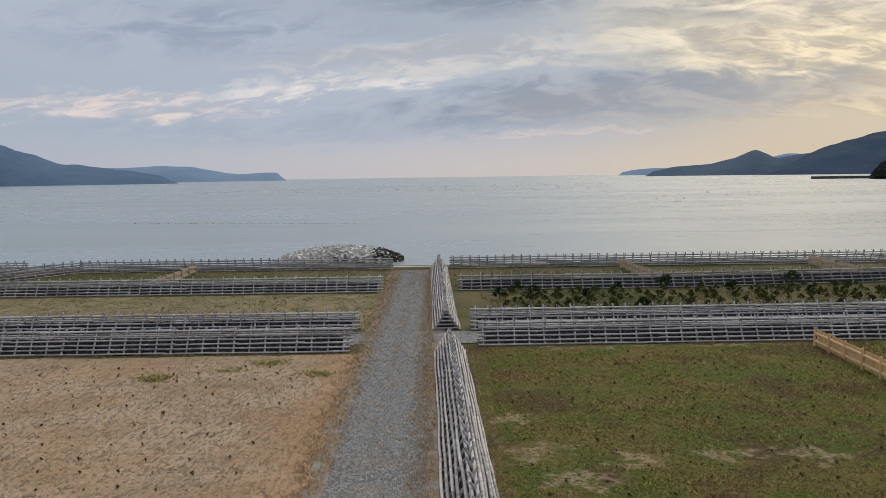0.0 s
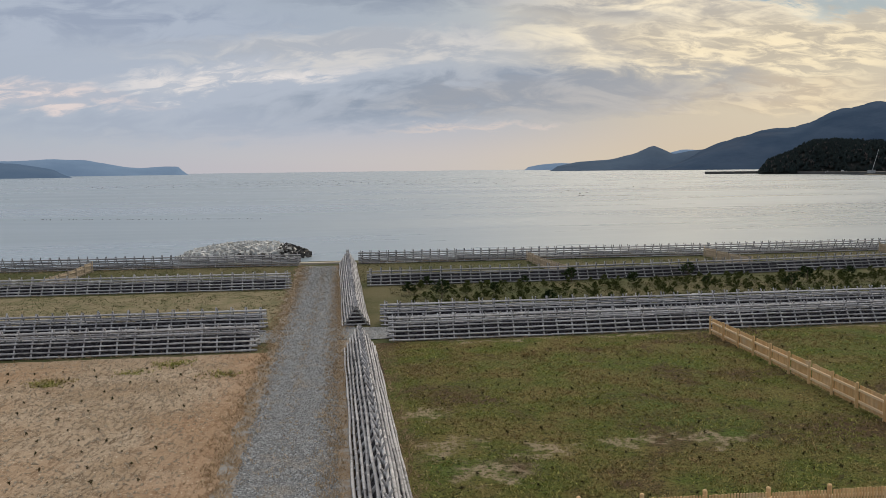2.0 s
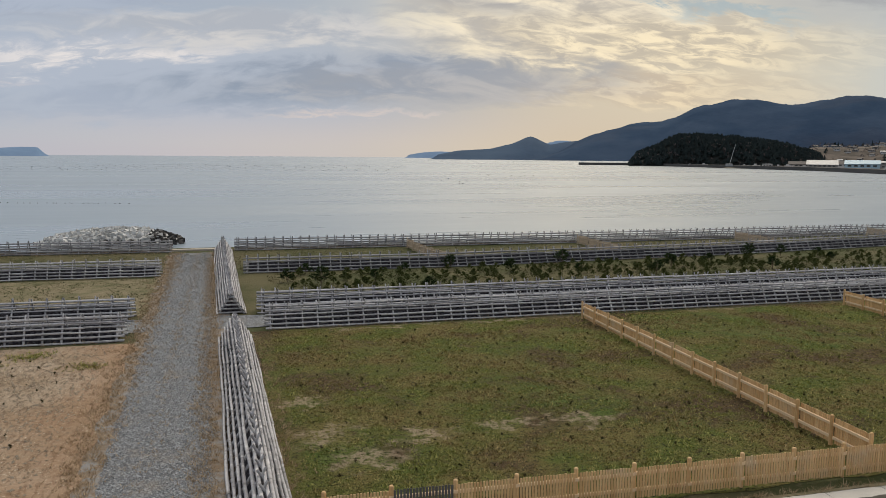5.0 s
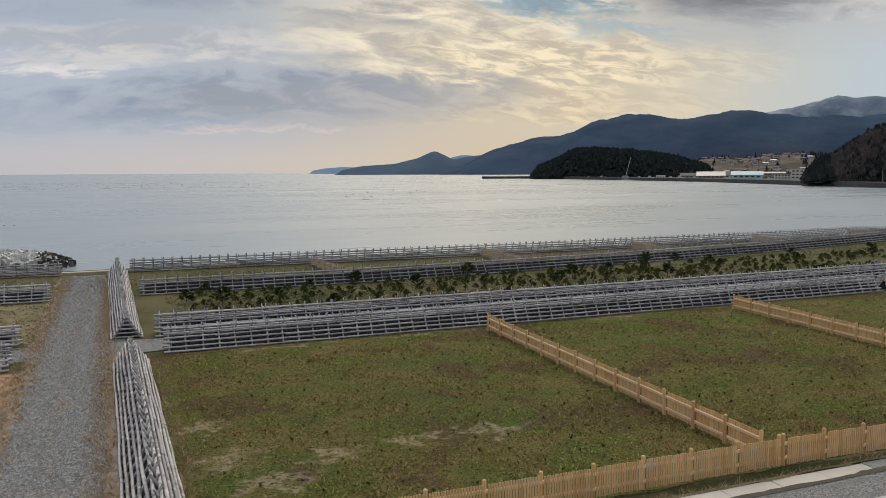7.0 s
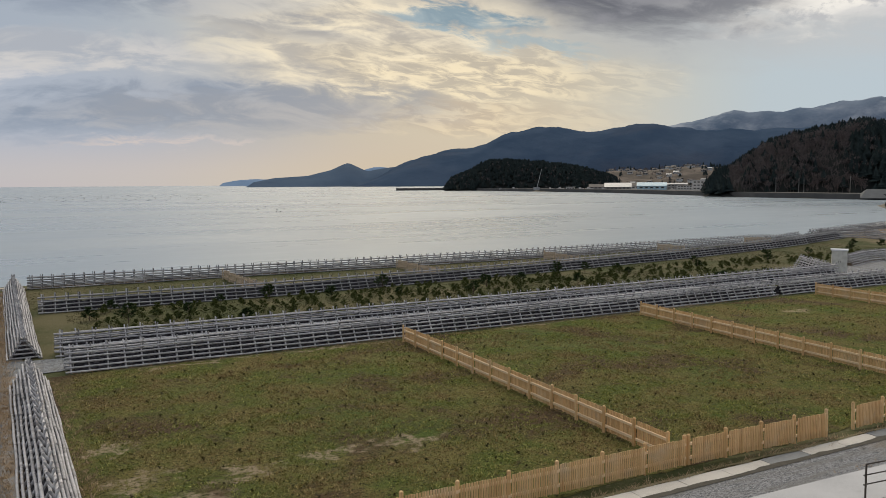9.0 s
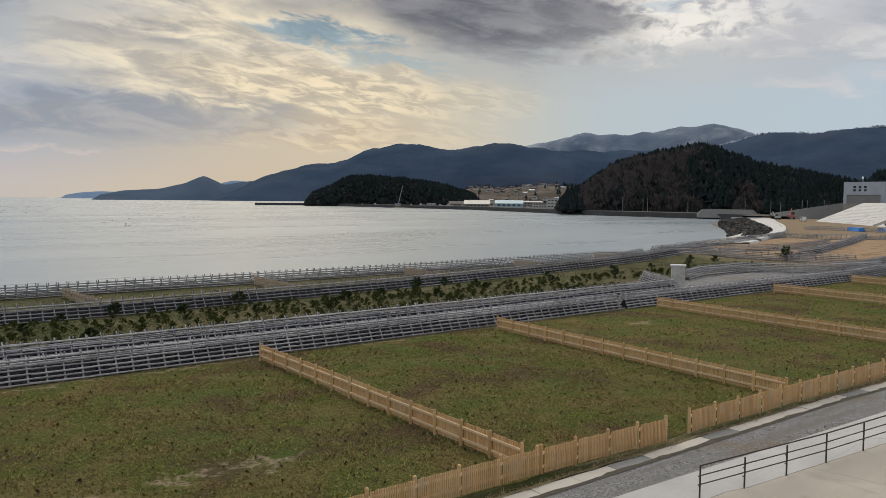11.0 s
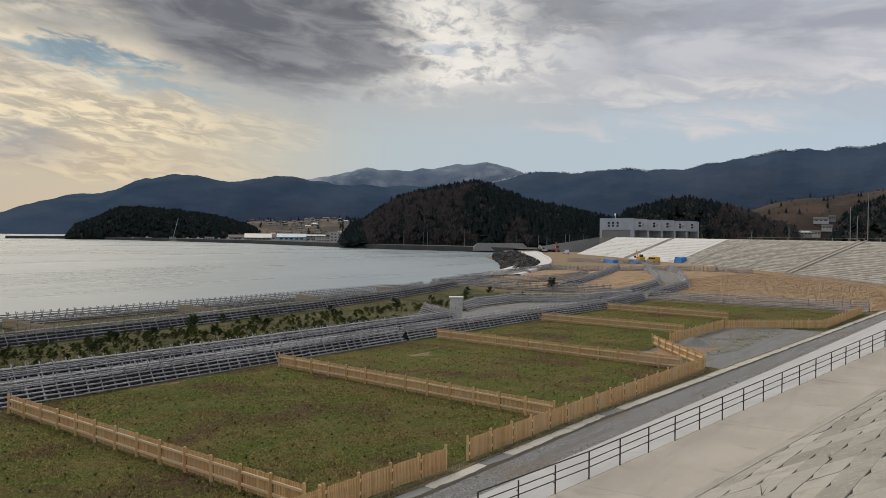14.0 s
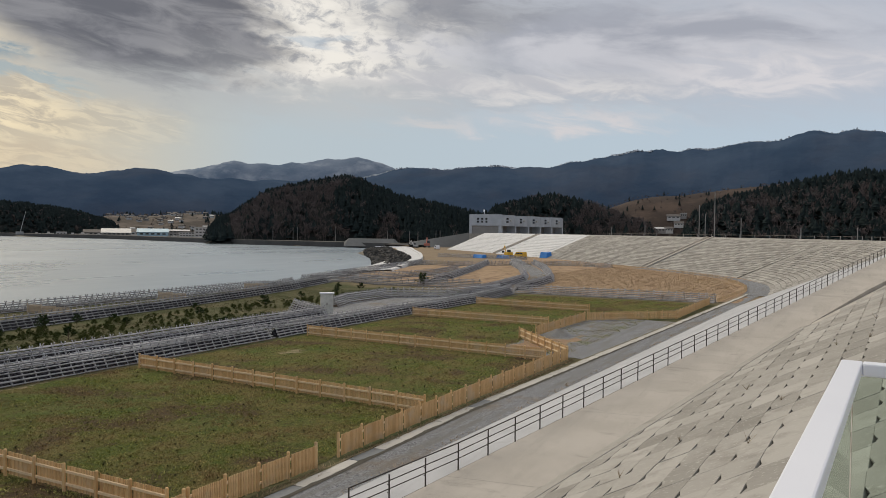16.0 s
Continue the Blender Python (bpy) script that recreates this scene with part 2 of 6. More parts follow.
M_CEDAROLD = material("greyed_cedar", lambda g, p: g.mix(g.noise(g.scale(p, 6, 6, 1), 2, 5, 0.6), (0.40, 0.32, 0.235), (0.60, 0.50, 0.38)), 0.8, spec=0.15)
# near-black colour of the fill that imitates shade inside hollow fences
M_INNERSHADE = material("dark_inner_shade", lambda g, p: g.mix(g.step(g.noise(p, 9, 5, 0.75), 0.4, 0.68), (0.018, 0.018, 0.022), (0.115, 0.112, 0.125)), 0.95, spec=0.05)
M_CEDARPALE = material("pale_cut_cedar", lambda g, p: g.mix(g.noise(g.scale(p, 3, 3, 12), 3, 4), (0.70, 0.53, 0.34), (0.90, 0.73, 0.50)), 0.75, spec=0.15)


def concrete_colour(g, p, a=(0.37, 0.345, 0.31), b=(0.47, 0.44, 0.40)):
    n = g.noise(p, 0.35, 6, 0.6)
    c = g.mix(g.step(n, 0.35, 0.65), a, b)
    s = g.noise(g.scale(p, 1, 0.25, 0.25), 1.1, 5, 0.65)
    c = g.mix(g.step(s, 0.56, 0.75), c, tuple(v * 0.72 for v in a))
    c = g.mix(g.math("MULTIPLY", g.step(g.noise(g.scale(p, 0.06, 0.9, 0.9), 1.2, 5, 0.65), 0.5, 0.68), 0.6), c, tuple(v * 0.80 for v in a))
    c = g.mix(g.step(g.noise(p, 3.0, 7, 0.75), 0.60, 0.72), c, tuple(v * 0.62 for v in a))
    return g.mix(g.step(g.noise(p, 45, 3), 0.35, 0.7), c, tuple(v * 1.06 for v in b))


M_CONC = material("concrete_ramp", concrete_colour, 0.85, bump=lambda g, p: (g.noise(p, 30, 4), 0.006), spec=0.15)


def block_colour(g, p):
    r = g.math("FRACT", g.math("ADD", obj_random(g), island(g)))
    c = g.mix(r, (0.265, 0.255, 0.232), (0.43, 0.415, 0.385))
    c = g.mix(g.math("MULTIPLY", g.step(g.noise(p, 0.8, 5, 0.65), 0.45, 0.72), 0.6), c, (0.225, 0.212, 0.19))
    return g.mix(g.step(g.noise(p, 7, 4), 0.55, 0.75), c, (0.45, 0.44, 0.41))


M_BLOCK = material("slope_block", block_colour, 0.88, bump=lambda g, p: (g.noise(p, 25, 4), 0.008), spec=0.15)
M_BED = material("weathered_bed_concrete", lambda g, p: concrete_colour(g, p, (0.26, 0.25, 0.225), (0.36, 0.35, 0.32)), 0.9, spec=0.2)
M_NEWBLOCK = material("fresh_concrete", lambda g, p: concrete_colour(g, p, (0.50, 0.51, 0.52), (0.62, 0.63, 0.64)), 0.85)
# bare soil under the fences, coloured darker for the shade there
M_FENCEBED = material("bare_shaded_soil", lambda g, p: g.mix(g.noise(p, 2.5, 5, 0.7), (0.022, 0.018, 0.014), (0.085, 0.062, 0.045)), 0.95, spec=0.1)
M_DARK = material("dark_joint", lambda g, p: g.mix(g.noise(p, 3), (0.05, 0.048, 0.045), (0.09, 0.085, 0.075)), 0.95)
M_LOWER = material("pale_fresh_concrete", lambda g, p: concrete_colour(g, p, (0.35, 0.36, 0.38), (0.46, 0.47, 0.49)), 0.8, spec=0.2)
M_KERB = material("kerb_concrete", lambda g, p: concrete_colour(g, p, (0.37, 0.36, 0.335), (0.52, 0.50, 0.465)), 0.85)


def gravel_colour(g, p):
    cell = g.voronoi(p, 21.0, "Color")
    tone = node(g.t, "ShaderNodeSeparateColor")
    g.put(tone.inputs[0], cell)
    c = g.mix(tone.outputs[0], (0.058, 0.066, 0.076), (0.34, 0.36, 0.385))
    c = g.mix(g.math("MULTIPLY", g.step(g.noise(p, 0.5, 5, 0.6), 0.52, 0.70), 0.4), c, (0.25, 0.21, 0.165))
    return g.mix(g.step(g.noise(p, 2.3, 5, 0.7), 0.57, 0.75), c, (0.17, 0.165, 0.155))


M_GRAVEL = material("crushed_gravel", gravel_colour, 0.9, bump=lambda g, p: (g.voronoi(p, 16.0), 0.04), spec=0.15)


def fine_gravel(g, p):
    cell = node(g.t, "ShaderNodeSeparateColor")
    g.put(cell.inputs[0], g.voronoi(p, 24.0, "Color"))
    c = g.mix(cell.outputs[0], (0.09, 0.096, 0.107), (0.36, 0.37, 0.39))
    c = g.mix(g.step(g.noise(g.scale(p, 0.12, 1.3, 1), 1.0, 5, 0.65), 0.45, 0.66), c, (0.19, 0.19, 0.185))
    c = g.mix(g.math("MULTIPLY", g.step(g.noise(p, 0.16, 6, 0.65), 0.54, 0.66), 0.6), c, (0.20, 0.16, 0.115))
    return g.mix(g.step(g.noise(p, 1.8, 6, 0.75), 0.58, 0.70), c, (0.075, 0.07, 0.065))


M_FINEGRAVEL = material("fine_road_gravel", fine_gravel, 0.9, bump=lambda g, p: (g.noise(p, 12, 5, 0.8), 0.05), spec=0.15)
# path gravel in a darker colour, for the shade between the log fences
M_SHADEDGRAVEL = material("shaded_packed_gravel", lambda g, p: g.mix(g.step(g.noise(p, 6, 5, 0.7), 0.4, 0.65), (0.022, 0.024, 0.029), (0.085, 0.089, 0.10)), 0.92, spec=0.15, bump=lambda g, p: (g.voronoi(p, 14.0), 0.04))


def soil_colour(g, p):
    n = g.noise(p, 0.22, 6, 0.6)
    c = g.mix(g.step(n, 0.38, 0.62), (0.29, 0.22, 0.15), (0.37, 0.30, 0.225))
    streak = g.noise(g.scale(p, 1.6, 0.5, 1), 2.6, 6, 0.7, 0.6)
    c = g.mix(g.step(streak, 0.47, 0.64), c, (0.15, 0.112, 0.078))
    c = g.mix(g.math("MULTIPLY", g.step(g.noise(p, 0.09, 3), 0.5, 0.66), 0.4), c, (0.33, 0.205, 0.12))
    sep = node(g.t, "ShaderNodeSeparateXYZ")
    g.put(sep.inputs[0], p)
    red = g.step(g.math("ADD", sep.outputs[0], g.math("MULTIPLY", g.noise(p, 0.35, 4, 0.6), 7.0)), -5.5, -1.5)
    c = g.mix(g.math("MULTIPLY", red, 0.45), c, (0.32, 0.185, 0.105))
    c = g.mix(g.math("MULTIPLY", g.step(g.noise(p, 3.2, 5, 0.7), 0.58, 0.70), 0.7), c, (0.10, 0.075, 0.052))
    return g.mix(g.step(g.noise(p, 9, 5, 0.75), 0.57, 0.68), c, (0.56, 0.50, 0.41))


M_SOIL = material("sandy_soil", soil_colour, 0.95, bump=lambda g, p: (g.noise(p, 5, 6, 0.7), 0.06), spec=0.15)


def turf_colour(g, p):
    n = g.noise(p, 0.30, 6, 0.62)
    c = g.mix(g.step(n, 0.38, 0.60), (0.118, 0.148, 0.032), (0.205, 0.174, 0.060))
    c = g.mix(g.math("MULTIPLY", g.step(g.noise(p, 0.11, 4, 0.6), 0.50, 0.64), 0.55), c, (0.088, 0.155, 0.029))
    c = g.mix(g.step(g.noise(p, 0.17, 5, 0.6, 0.5), 0.50, 0.62), c, (0.120, 0.080, 0.045))
    c = g.mix(g.math("MULTIPLY", g.step(g.noise(g.scale(p, 1.0, 1.6, 1), 0.8, 6, 0.7), 0.55, 0.68), 0.7), c, (0.085, 0.055, 0.030))
    c = g.mix(g.step(g.noise(g.scale(p, 0.7, 1.6, 1), 1.7, 6, 0.7), 0.60, 0.76), c, (0.27, 0.22, 0.10))
    c = g.mix(g.step(g.noise(p, 4.5, 6, 0.75), 0.54, 0.66), c, (0.36, 0.35, 0.115))
    c = g.mix(g.step(g.noise(p, 9, 5, 0.75), 0.5, 0.62), c, (0.022, 0.026, 0.009))
    warp = g.vmath("ADD", p, g.vmath("MULTIPLY", g.vmath("SUBTRACT", noise_colour(g, p, 0.9), (0.5, 0.5, 0.5)), (4.8, 4.8, 0)))
    bare = 0.0
    for bx, by, rx, ry in BARE:
        q = g.vmath("MULTIPLY", g.vmath("SUBTRACT", warp, (bx, by, 0)), (1 / rx, 1 / ry, 0))
        bare = g.math("MAXIMUM", bare, g.step(g.vmath("LENGTH", q), 0.35, 1.05, 1.0, 0.0))
    bare = g.math("MULTIPLY", bare, g.step(g.noise(p, 3.5, 6, 0.75), 0.42, 0.54))
    return g.mix(g.math("MULTIPLY", bare, 0.75), c, g.mix(g.noise(p, 6, 5, 0.7), (0.30, 0.215, 0.14), (0.58, 0.49, 0.37)))


def noise_colour(g, p, scale):
    n = node(g.t, "ShaderNodeTexNoise")
    g.put(n.inputs["Vector"], p)
    g.put(n.inputs["Scale"], scale)
    g.put(n.inputs["Detail"], 5.0)
    return n.outputs["Color"]


# worn bare places in the turf: x, y and half widths
BARE = [(3.2, 27.8, 1.5, 1.3), (4.3, 25.2, 1.7, 1.2), (6.6, 26.9, 1.4, 0.8), (10.2, 27.0, 1.6, 0.6), (13.3, 27.2, 1.8, 0.7), (2.8, 31.5, 0.9, 0.7), (9, 45.2, 6, 0.45), (17, 45.2, 4, 0.5), (32, 45.2, 5, 0.4), (52, 40, 2.0, 1.0)]


M_TURF = material("thin_turf", turf_colour, 0.95, bump=lambda g, p: (g.noise(p, 7, 6, 0.75), 0.22), spec=0.15)


def verge_colour(g, p):
    n = g.noise(p, 0.6, 6, 0.65)
    c = g.mix(g.step(n, 0.35, 0.62), (0.125, 0.125, 0.065), (0.215, 0.185, 0.12))
    return g.mix(g.step(g.noise(p, 6, 5, 0.7), 0.5, 0.75), c, (0.30, 0.24, 0.15))


M_VERGE = material("dry_verge", verge_colour, 0.95, bump=lambda g, p: (g.noise(p, 6, 6, 0.7), 0.08), spec=0.15)


def straw_colour(g, p):
    c = g.mix(g.noise(g.scale(p, 0.15, 0.15, 1), 2, 4), (0.31, 0.215, 0.14), (0.42, 0.31, 0.205))
    c = g.mix(g.step(g.noise(g.scale(p, 0.10, 0.75, 1), 1.0, 6, 0.7), 0.44, 0.66), c, (0.185, 0.125, 0.08))
    c = g.mix(g.math("MULTIPLY", g.step(g.noise(p, 0.03, 4), 0.5, 0.65), 0.5), c, (0.30, 0.22, 0.13))
    return g.mix(g.step(g.noise(g.scale(p, 0.2, 1.1, 1), 0.9, 5), 0.57, 0.7), c, (0.43, 0.32, 0.20))


M_STRAW = material("dead_grass", straw_colour, 0.95, bump=lambda g, p: (g.noise(p, 6, 6, 0.7), 0.05), spec=0.15)


def ground_colour(g, p):
    n = g.noise(p, 0.12, 6, 0.62)
    c = g.mix(g.step(n, 0.38, 0.62), (0.055, 0.066, 0.024), (0.11, 0.10, 0.052))
    c = g.mix(g.step(g.noise(p, 3, 6, 0.7), 0.54, 0.72), c, (0.16, 0.14, 0.09))
    sep = node(g.t, "ShaderNodeSeparateXYZ")
    g.put(sep.inputs[0], p)
    beach = g.step(sep.outputs[2], -0.25, -0.9)
    dry = g.mix(g.noise(p, 0.15, 6, 0.65), (0.17, 0.13, 0.085), (0.33, 0.26, 0.18))
    c = g.mix(g.step(g.math("ADD", sep.outputs[0], g.math("MULTIPLY", g.noise(p, 0.2, 3), 14.0)), 122.0, 136.0), c, dry)
    return g.mix(beach, c, g.mix(g.noise(p, 0.7, 5), (0.13, 0.12, 0.10), (0.24, 0.22, 0.18)))


M_GROUND = material("coastal_ground", ground_colour, 0.95, bump=lambda g, p: (g.noise(p, 4, 6, 0.7), 0.08), spec=0.15)


def sea_bump(g, p):
    a = g.noise(g.scale(p, 0.10, 0.25, 1), 1.0, 4, 0.55)
    b = g.noise(g.scale(p, 0.5, 1.2, 1), 1.0, 4, 0.6)
    return g.math("ADD", g.math("MULTIPLY", a, 0.9), g.math("MULTIPLY", b, 0.20)), 0.038


def sea_rough(g, p):
    """Wind lanes: long slick and ruffled bands."""
    lane = g.noise(g.scale(p, 0.004, 0.024, 1), 1.0, 6, 0.65, 0.4)
    return g.step(lane, 0.34, 0.66, 0.25, 0.36)


M_SEA = material("calm_sea", lambda g, p: g.mix(g.noise(g.scale(p, 0.006, 0.03, 1), 1.0, 5, 0.6), (0.17, 0.235, 0.295), (0.225, 0.285, 0.34)), sea_rough, bump=sea_bump, spec=0.8)
M_STEEL = material("painted_rail_steel", lambda g, p: g.mix(g.noise(p, 6, 4), (0.035, 0.032, 0.03), (0.07, 0.06, 0.052)), 0.5, 0.3)
M_WHITE = material("white_coated_metal", lambda g, p: g.mix(g.noise(p, 3, 4), (0.76, 0.78, 0.85), (0.82, 0.84, 0.90)), 0.35)
M_CABINET = material("cabinet_paint", lambda g, p: g.mix(g.step(g.noise(p, 2, 5), 0.4, 0.7), (0.62, 0.62, 0.58), (0.48, 0.48, 0.44)), 0.5)
M_GATE = material("gatehouse_concrete", lambda g, p: g.mix(g.step(g.noise(p, 0.2, 5), 0.35, 0.65), (0.40, 0.44, 0.50), (0.47, 0.51, 0.57)), 0.8)
M_NEEDLE = material("pine_needles", lambda g, p: g.mix(g.math("FRACT", g.math("ADD", island(g), obj_random(g))), (0.018, 0.035, 0.012), (0.055, 0.085, 0.028)), 0.8, spec=0.15)
M_YOUNG = material("young_pine_needles", lambda g, p: g.mix(g.math("FRACT", g.math("ADD", island(g), obj_random(g))), (0.028, 0.05, 0.014), (0.15, 0.16, 0.05)), 0.8, spec=0.15)
M_BARK = material("bark", lambda g, p: g.mix(g.noise(p, 8, 4), (0.07, 0.05, 0.035), (0.15, 0.11, 0.08)), 0.9)
M_BLADE = material("grass_blades", lambda g, p: g.mix(g.step(g.math("ADD", g.noise(p, 0.3, 5, 0.6), g.math("MULTIPLY", g.noise(p, 2.5, 3), 0.3)), 0.5, 0.8), g.mix(island(g), (0.09, 0.135, 0.022), (0.50, 0.50, 0.165)), g.mix(island(g), (0.09, 0.058, 0.027), (0.48, 0.36, 0.18))), 0.9, spec=0.15)
M_STRIPBLADE = material("olive_blades", lambda g, p: g.mix(g.noise(p, 0.25, 4), g.mix(island(g), (0.028, 0.045, 0.012), (0.13, 0.145, 0.05)), g.mix(island(g), (0.06, 0.05, 0.028), (0.19, 0.16, 0.095))), 0.9, spec=0.15)
M_STRAWBLADE = material("straw_blades", lambda g, p: g.mix(island(g), (0.30, 0.22, 0.14), (0.52, 0.40, 0.26)), 0.9, spec=0.15)
M_STUBBLE = material("bleached_stubble", lambda g, p: g.mix(island(g), (0.17, 0.13, 0.085), (0.44, 0.37, 0.27)), 0.9, spec=0.15)
M_ROCK = material("shore_rock", lambda g, p: g.mix(g.step(g.noise(p, 0.6, 5, 0.7), 0.4, 0.65), (0.018, 0.017, 0.016), (0.07, 0.068, 0.065)), 0.8, bump=lambda g, p: (g.noise(p, 3, 5), 0.1))
M_PALEROCK = material("bleached_stone", lambda g, p: g.mix(g.math("FRACT", g.math("ADD", island(g), g.noise(p, 0.5, 4))), (0.30, 0.30, 0.29), (0.62, 0.63, 0.63)), 0.85)


def forest(name, a, b, brown=0.0):
    def build(g, p):
        c = g.mix(g.math("FRACT", g.math("ADD", island(g), g.noise(p, 0.05, 3))), a, b)
        return g.mix(g.math("MULTIPLY", g.step(g.noise(p, 0.02, 4), 0.45, 0.6), brown), c, (0.10, 0.075, 0.06))
    return material(name, build, 0.95, spec=0.1)


M_CONIFER = forest("conifer_forest", (0.013, 0.021, 0.024), (0.030, 0.043, 0.042))
M_BARE = forest("bare_wood", (0.085, 0.072, 0.072), (0.165, 0.140, 0.138))
M_CLEARED = material("cleared_slope", lambda g, p: g.mix(g.step(g.noise(p, 0.03, 6, 0.7), 0.4, 0.65), (0.048, 0.038, 0.034), (0.086, 0.064, 0.053)), 0.95, spec=0.1)
M_TOWN = material("terraced_slope", lambda g, p: g.mix(g.step(g.noise(g.scale(p, 1, 1, 6), 0.03, 6, 0.7), 0.4, 0.65), (0.085, 0.075, 0.066), (0.17, 0.145, 0.125)), 0.95, spec=0.1)
M_HILLSOIL = material("forest_floor", lambda g, p: g.mix(g.noise(p, 0.05, 5), (0.016, 0.021, 0.022), (0.034, 0.036, 0.034)), 0.95, spec=0.1)


def hazy_hill(name, base, high, wood=(0.055, 0.048, 0.046), share=0.3):
    """Wooded ridge kilometres off: stands of conifers, leafless woods and pale cuttings. Distance haze is painted into
    its blue colours.
    """
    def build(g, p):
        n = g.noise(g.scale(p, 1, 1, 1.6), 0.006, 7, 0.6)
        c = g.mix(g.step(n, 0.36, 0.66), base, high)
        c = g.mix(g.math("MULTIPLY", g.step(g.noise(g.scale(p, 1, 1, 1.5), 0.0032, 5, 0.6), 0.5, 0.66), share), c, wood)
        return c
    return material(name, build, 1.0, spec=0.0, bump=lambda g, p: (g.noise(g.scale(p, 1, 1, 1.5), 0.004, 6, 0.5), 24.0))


# base colours blued and paled by distance: the haze is in the paint
M_FAR = hazy_hill("far_ridge", (0.041, 0.068, 0.115), (0.060, 0.090, 0.141), (0.084, 0.091, 0.117))
M_FARTHER = hazy_hill("far_headland", (0.068, 0.102, 0.158), (0.084, 0.122, 0.180), (0.088, 0.116, 0.16))
M_WEST = hazy_hill("west_headland", (0.088, 0.142, 0.232), (0.106, 0.164, 0.258), (0.108, 0.155, 0.235))
M_FARTHEST = hazy_hill("hazy_headland", (0.165, 0.25, 0.385), (0.19, 0.28, 0.42), (0.17, 0.245, 0.36))
M_SNOW = hazy_hill("snowy_mountain", (0.115, 0.16, 0.23), (0.19, 0.235, 0.305), (0.40, 0.44, 0.50), 0.7)
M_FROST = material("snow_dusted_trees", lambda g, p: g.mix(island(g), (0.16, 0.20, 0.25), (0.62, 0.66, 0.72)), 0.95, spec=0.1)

# ---- mesh helpers ----
class Mesh:
    """Collects vertices and faces for one mesh."""

    def __init__(self):
        self.v, self.f = [], []

    def add(self, verts, faces):
        o = len(self.v)
        self.v.extend(verts)
        self.f.extend([tuple(i + o for i in q) for q in faces])

    def box(self, lo, hi, m=None):
        (a, b, c), (d, e, f) = lo, hi
        vs = [Vector(q) for q in ((a, b, c), (d, b, c), (d, e, c), (a, e, c), (a, b, f), (d, b, f), (d, e, f), (a, e, f))]
        if m is not None:
            vs = [m @ q for q in vs]
        self.add([tuple(q) for q in vs], [(0, 3, 2, 1), (4, 5, 6, 7), (0, 1, 5, 4), (1, 2, 6, 5), (2, 3, 7, 6), (3, 0, 4, 7)])

    def tube(self, a, b, r0, r1, n=6, rings=1, bend=0.0):
        a, b = Vector(a), Vector(b)
        d = b - a
        q = d.to_track_quat("Z", "Y").to_matrix()
        side = q @ Vector((1, 0, 0))
        vs, fs = [], []
        for k in range(rings + 1):
            u = k / rings
            c = a + d * u + side * bend * math.sin(math.pi * u)
            r = r0 + (r1 - r0) * u
            vs += [tuple(c + q @ Vector((r * math.cos(2 * math.pi * i / n), r * math.sin(2 * math.pi * i / n), 0))) for i in range(n)]
        for k in range(rings):
            fs += [(k * n + i, k * n + (i + 1) % n, (k + 1) * n + (i + 1) % n, (k + 1) * n + i) for i in range(n)]
        fs += [tuple(range(n - 1, -1, -1)), tuple(rings * n + i for i in range(n))]
        self.add(vs, fs)

    def data(self, name, mat, smooth=False):
        me = bpy.data.meshes.new(name)
        me.from_pydata(self.v, [], self.f)
        me.materials.append(mat)
        if smooth:
            me.polygons.foreach_set("use_smooth", [True] * len(me.polygons))
        me.update()
        return me


def thing(name, label, category, group="", kind="", at=(0, 0, 0)):
    ob = new(name)
    ob.empty_display_size = 0.2
    ob.location = at
    return tagged(ob, label, category, group, kind)


def part(name, mesh, mat=None, parent=None, label="", smooth=False, m=None):
    me = mesh.data(name, mat, smooth) if isinstance(mesh, Mesh) else mesh
    ob = new(name, me)
    if m is not None:
        ob.matrix_basis = m
    if parent is not None:
        ob.parent = parent
    if label:
        tagged(ob, label)
    return ob


def grid(fn, us, vs):
    """A sheet of points fn(u, v)."""
    m = Mesh()
    nu, nv = len(us), len(vs)
    m.v = [fn(u, v) for v in vs for u in us]
    m.f = [(j * nu + i, j * nu + i + 1, (j + 1) * nu + i + 1, (j + 1) * nu + i) for j in range(nv - 1) for i in range(nu - 1)]
    return m


def shore(x):
    """The water's edge: y for every x."""
    return float(np.interp(x, (-5000, 110, 150, 197, 245, 295, 342, 372, 400, 440, 447, 532, 545, 560, 640, 1500, 5000),
                           (93, 95, 107, 121, 152, 187, 224, 232, 240, 258, 370, 625, 800, 1040, 1090, 1500, 2300)))


def land(x, y):
    """Height of the natural ground: flat, a low swell before the beach, then the sea bed."""
    d = shore(x) - y
    z = min(0.0, (d - 7.0) * 0.30)
    if -120 < x < 125:
        z += 0.35 * math.exp(-((y - 82.5) / 4.0) ** 2)
    return max(z, -6.0)


SEA = -2.0

# ---- ground, sea ----
xs = sorted(set([-5000, -3000, -1800, -1000, -600, -350, -200, -120] + list(range(-80, 160, 4)) + list(range(160, 660, 12)) + [700, 800, 1000, 1300, 1700, 2400, 3400, 5000]))
ys = sorted(set([-5000, -2500, -1200, -500, -200, -100, -50, -20, 0, 20, 40, 60] + list(range(66, 112, 2)) + list(range(112, 260, 8)) + list(range(260, 900, 40)) + [1000, 1100, 1200, 1400, 1700, 2300, 3200, 5000]))
ground = part("ground", grid(lambda u, v: (u, v, land(u, v)), xs, ys), M_GROUND, smooth=True)
tagged(ground, "flat coastal ground of short dry grass falling to a sandy beach", "ground", kind="structure")
sea = part("water", grid(lambda u, v: (u, v, SEA), [-5000, -1500, -300, 0, 300, 1500, 5000], [88, 200, 600, 1800, 5000]), M_SEA)
tagged(sea, "calm grey-blue bay with small ripples mirroring the clouds", "sea", kind="structure")


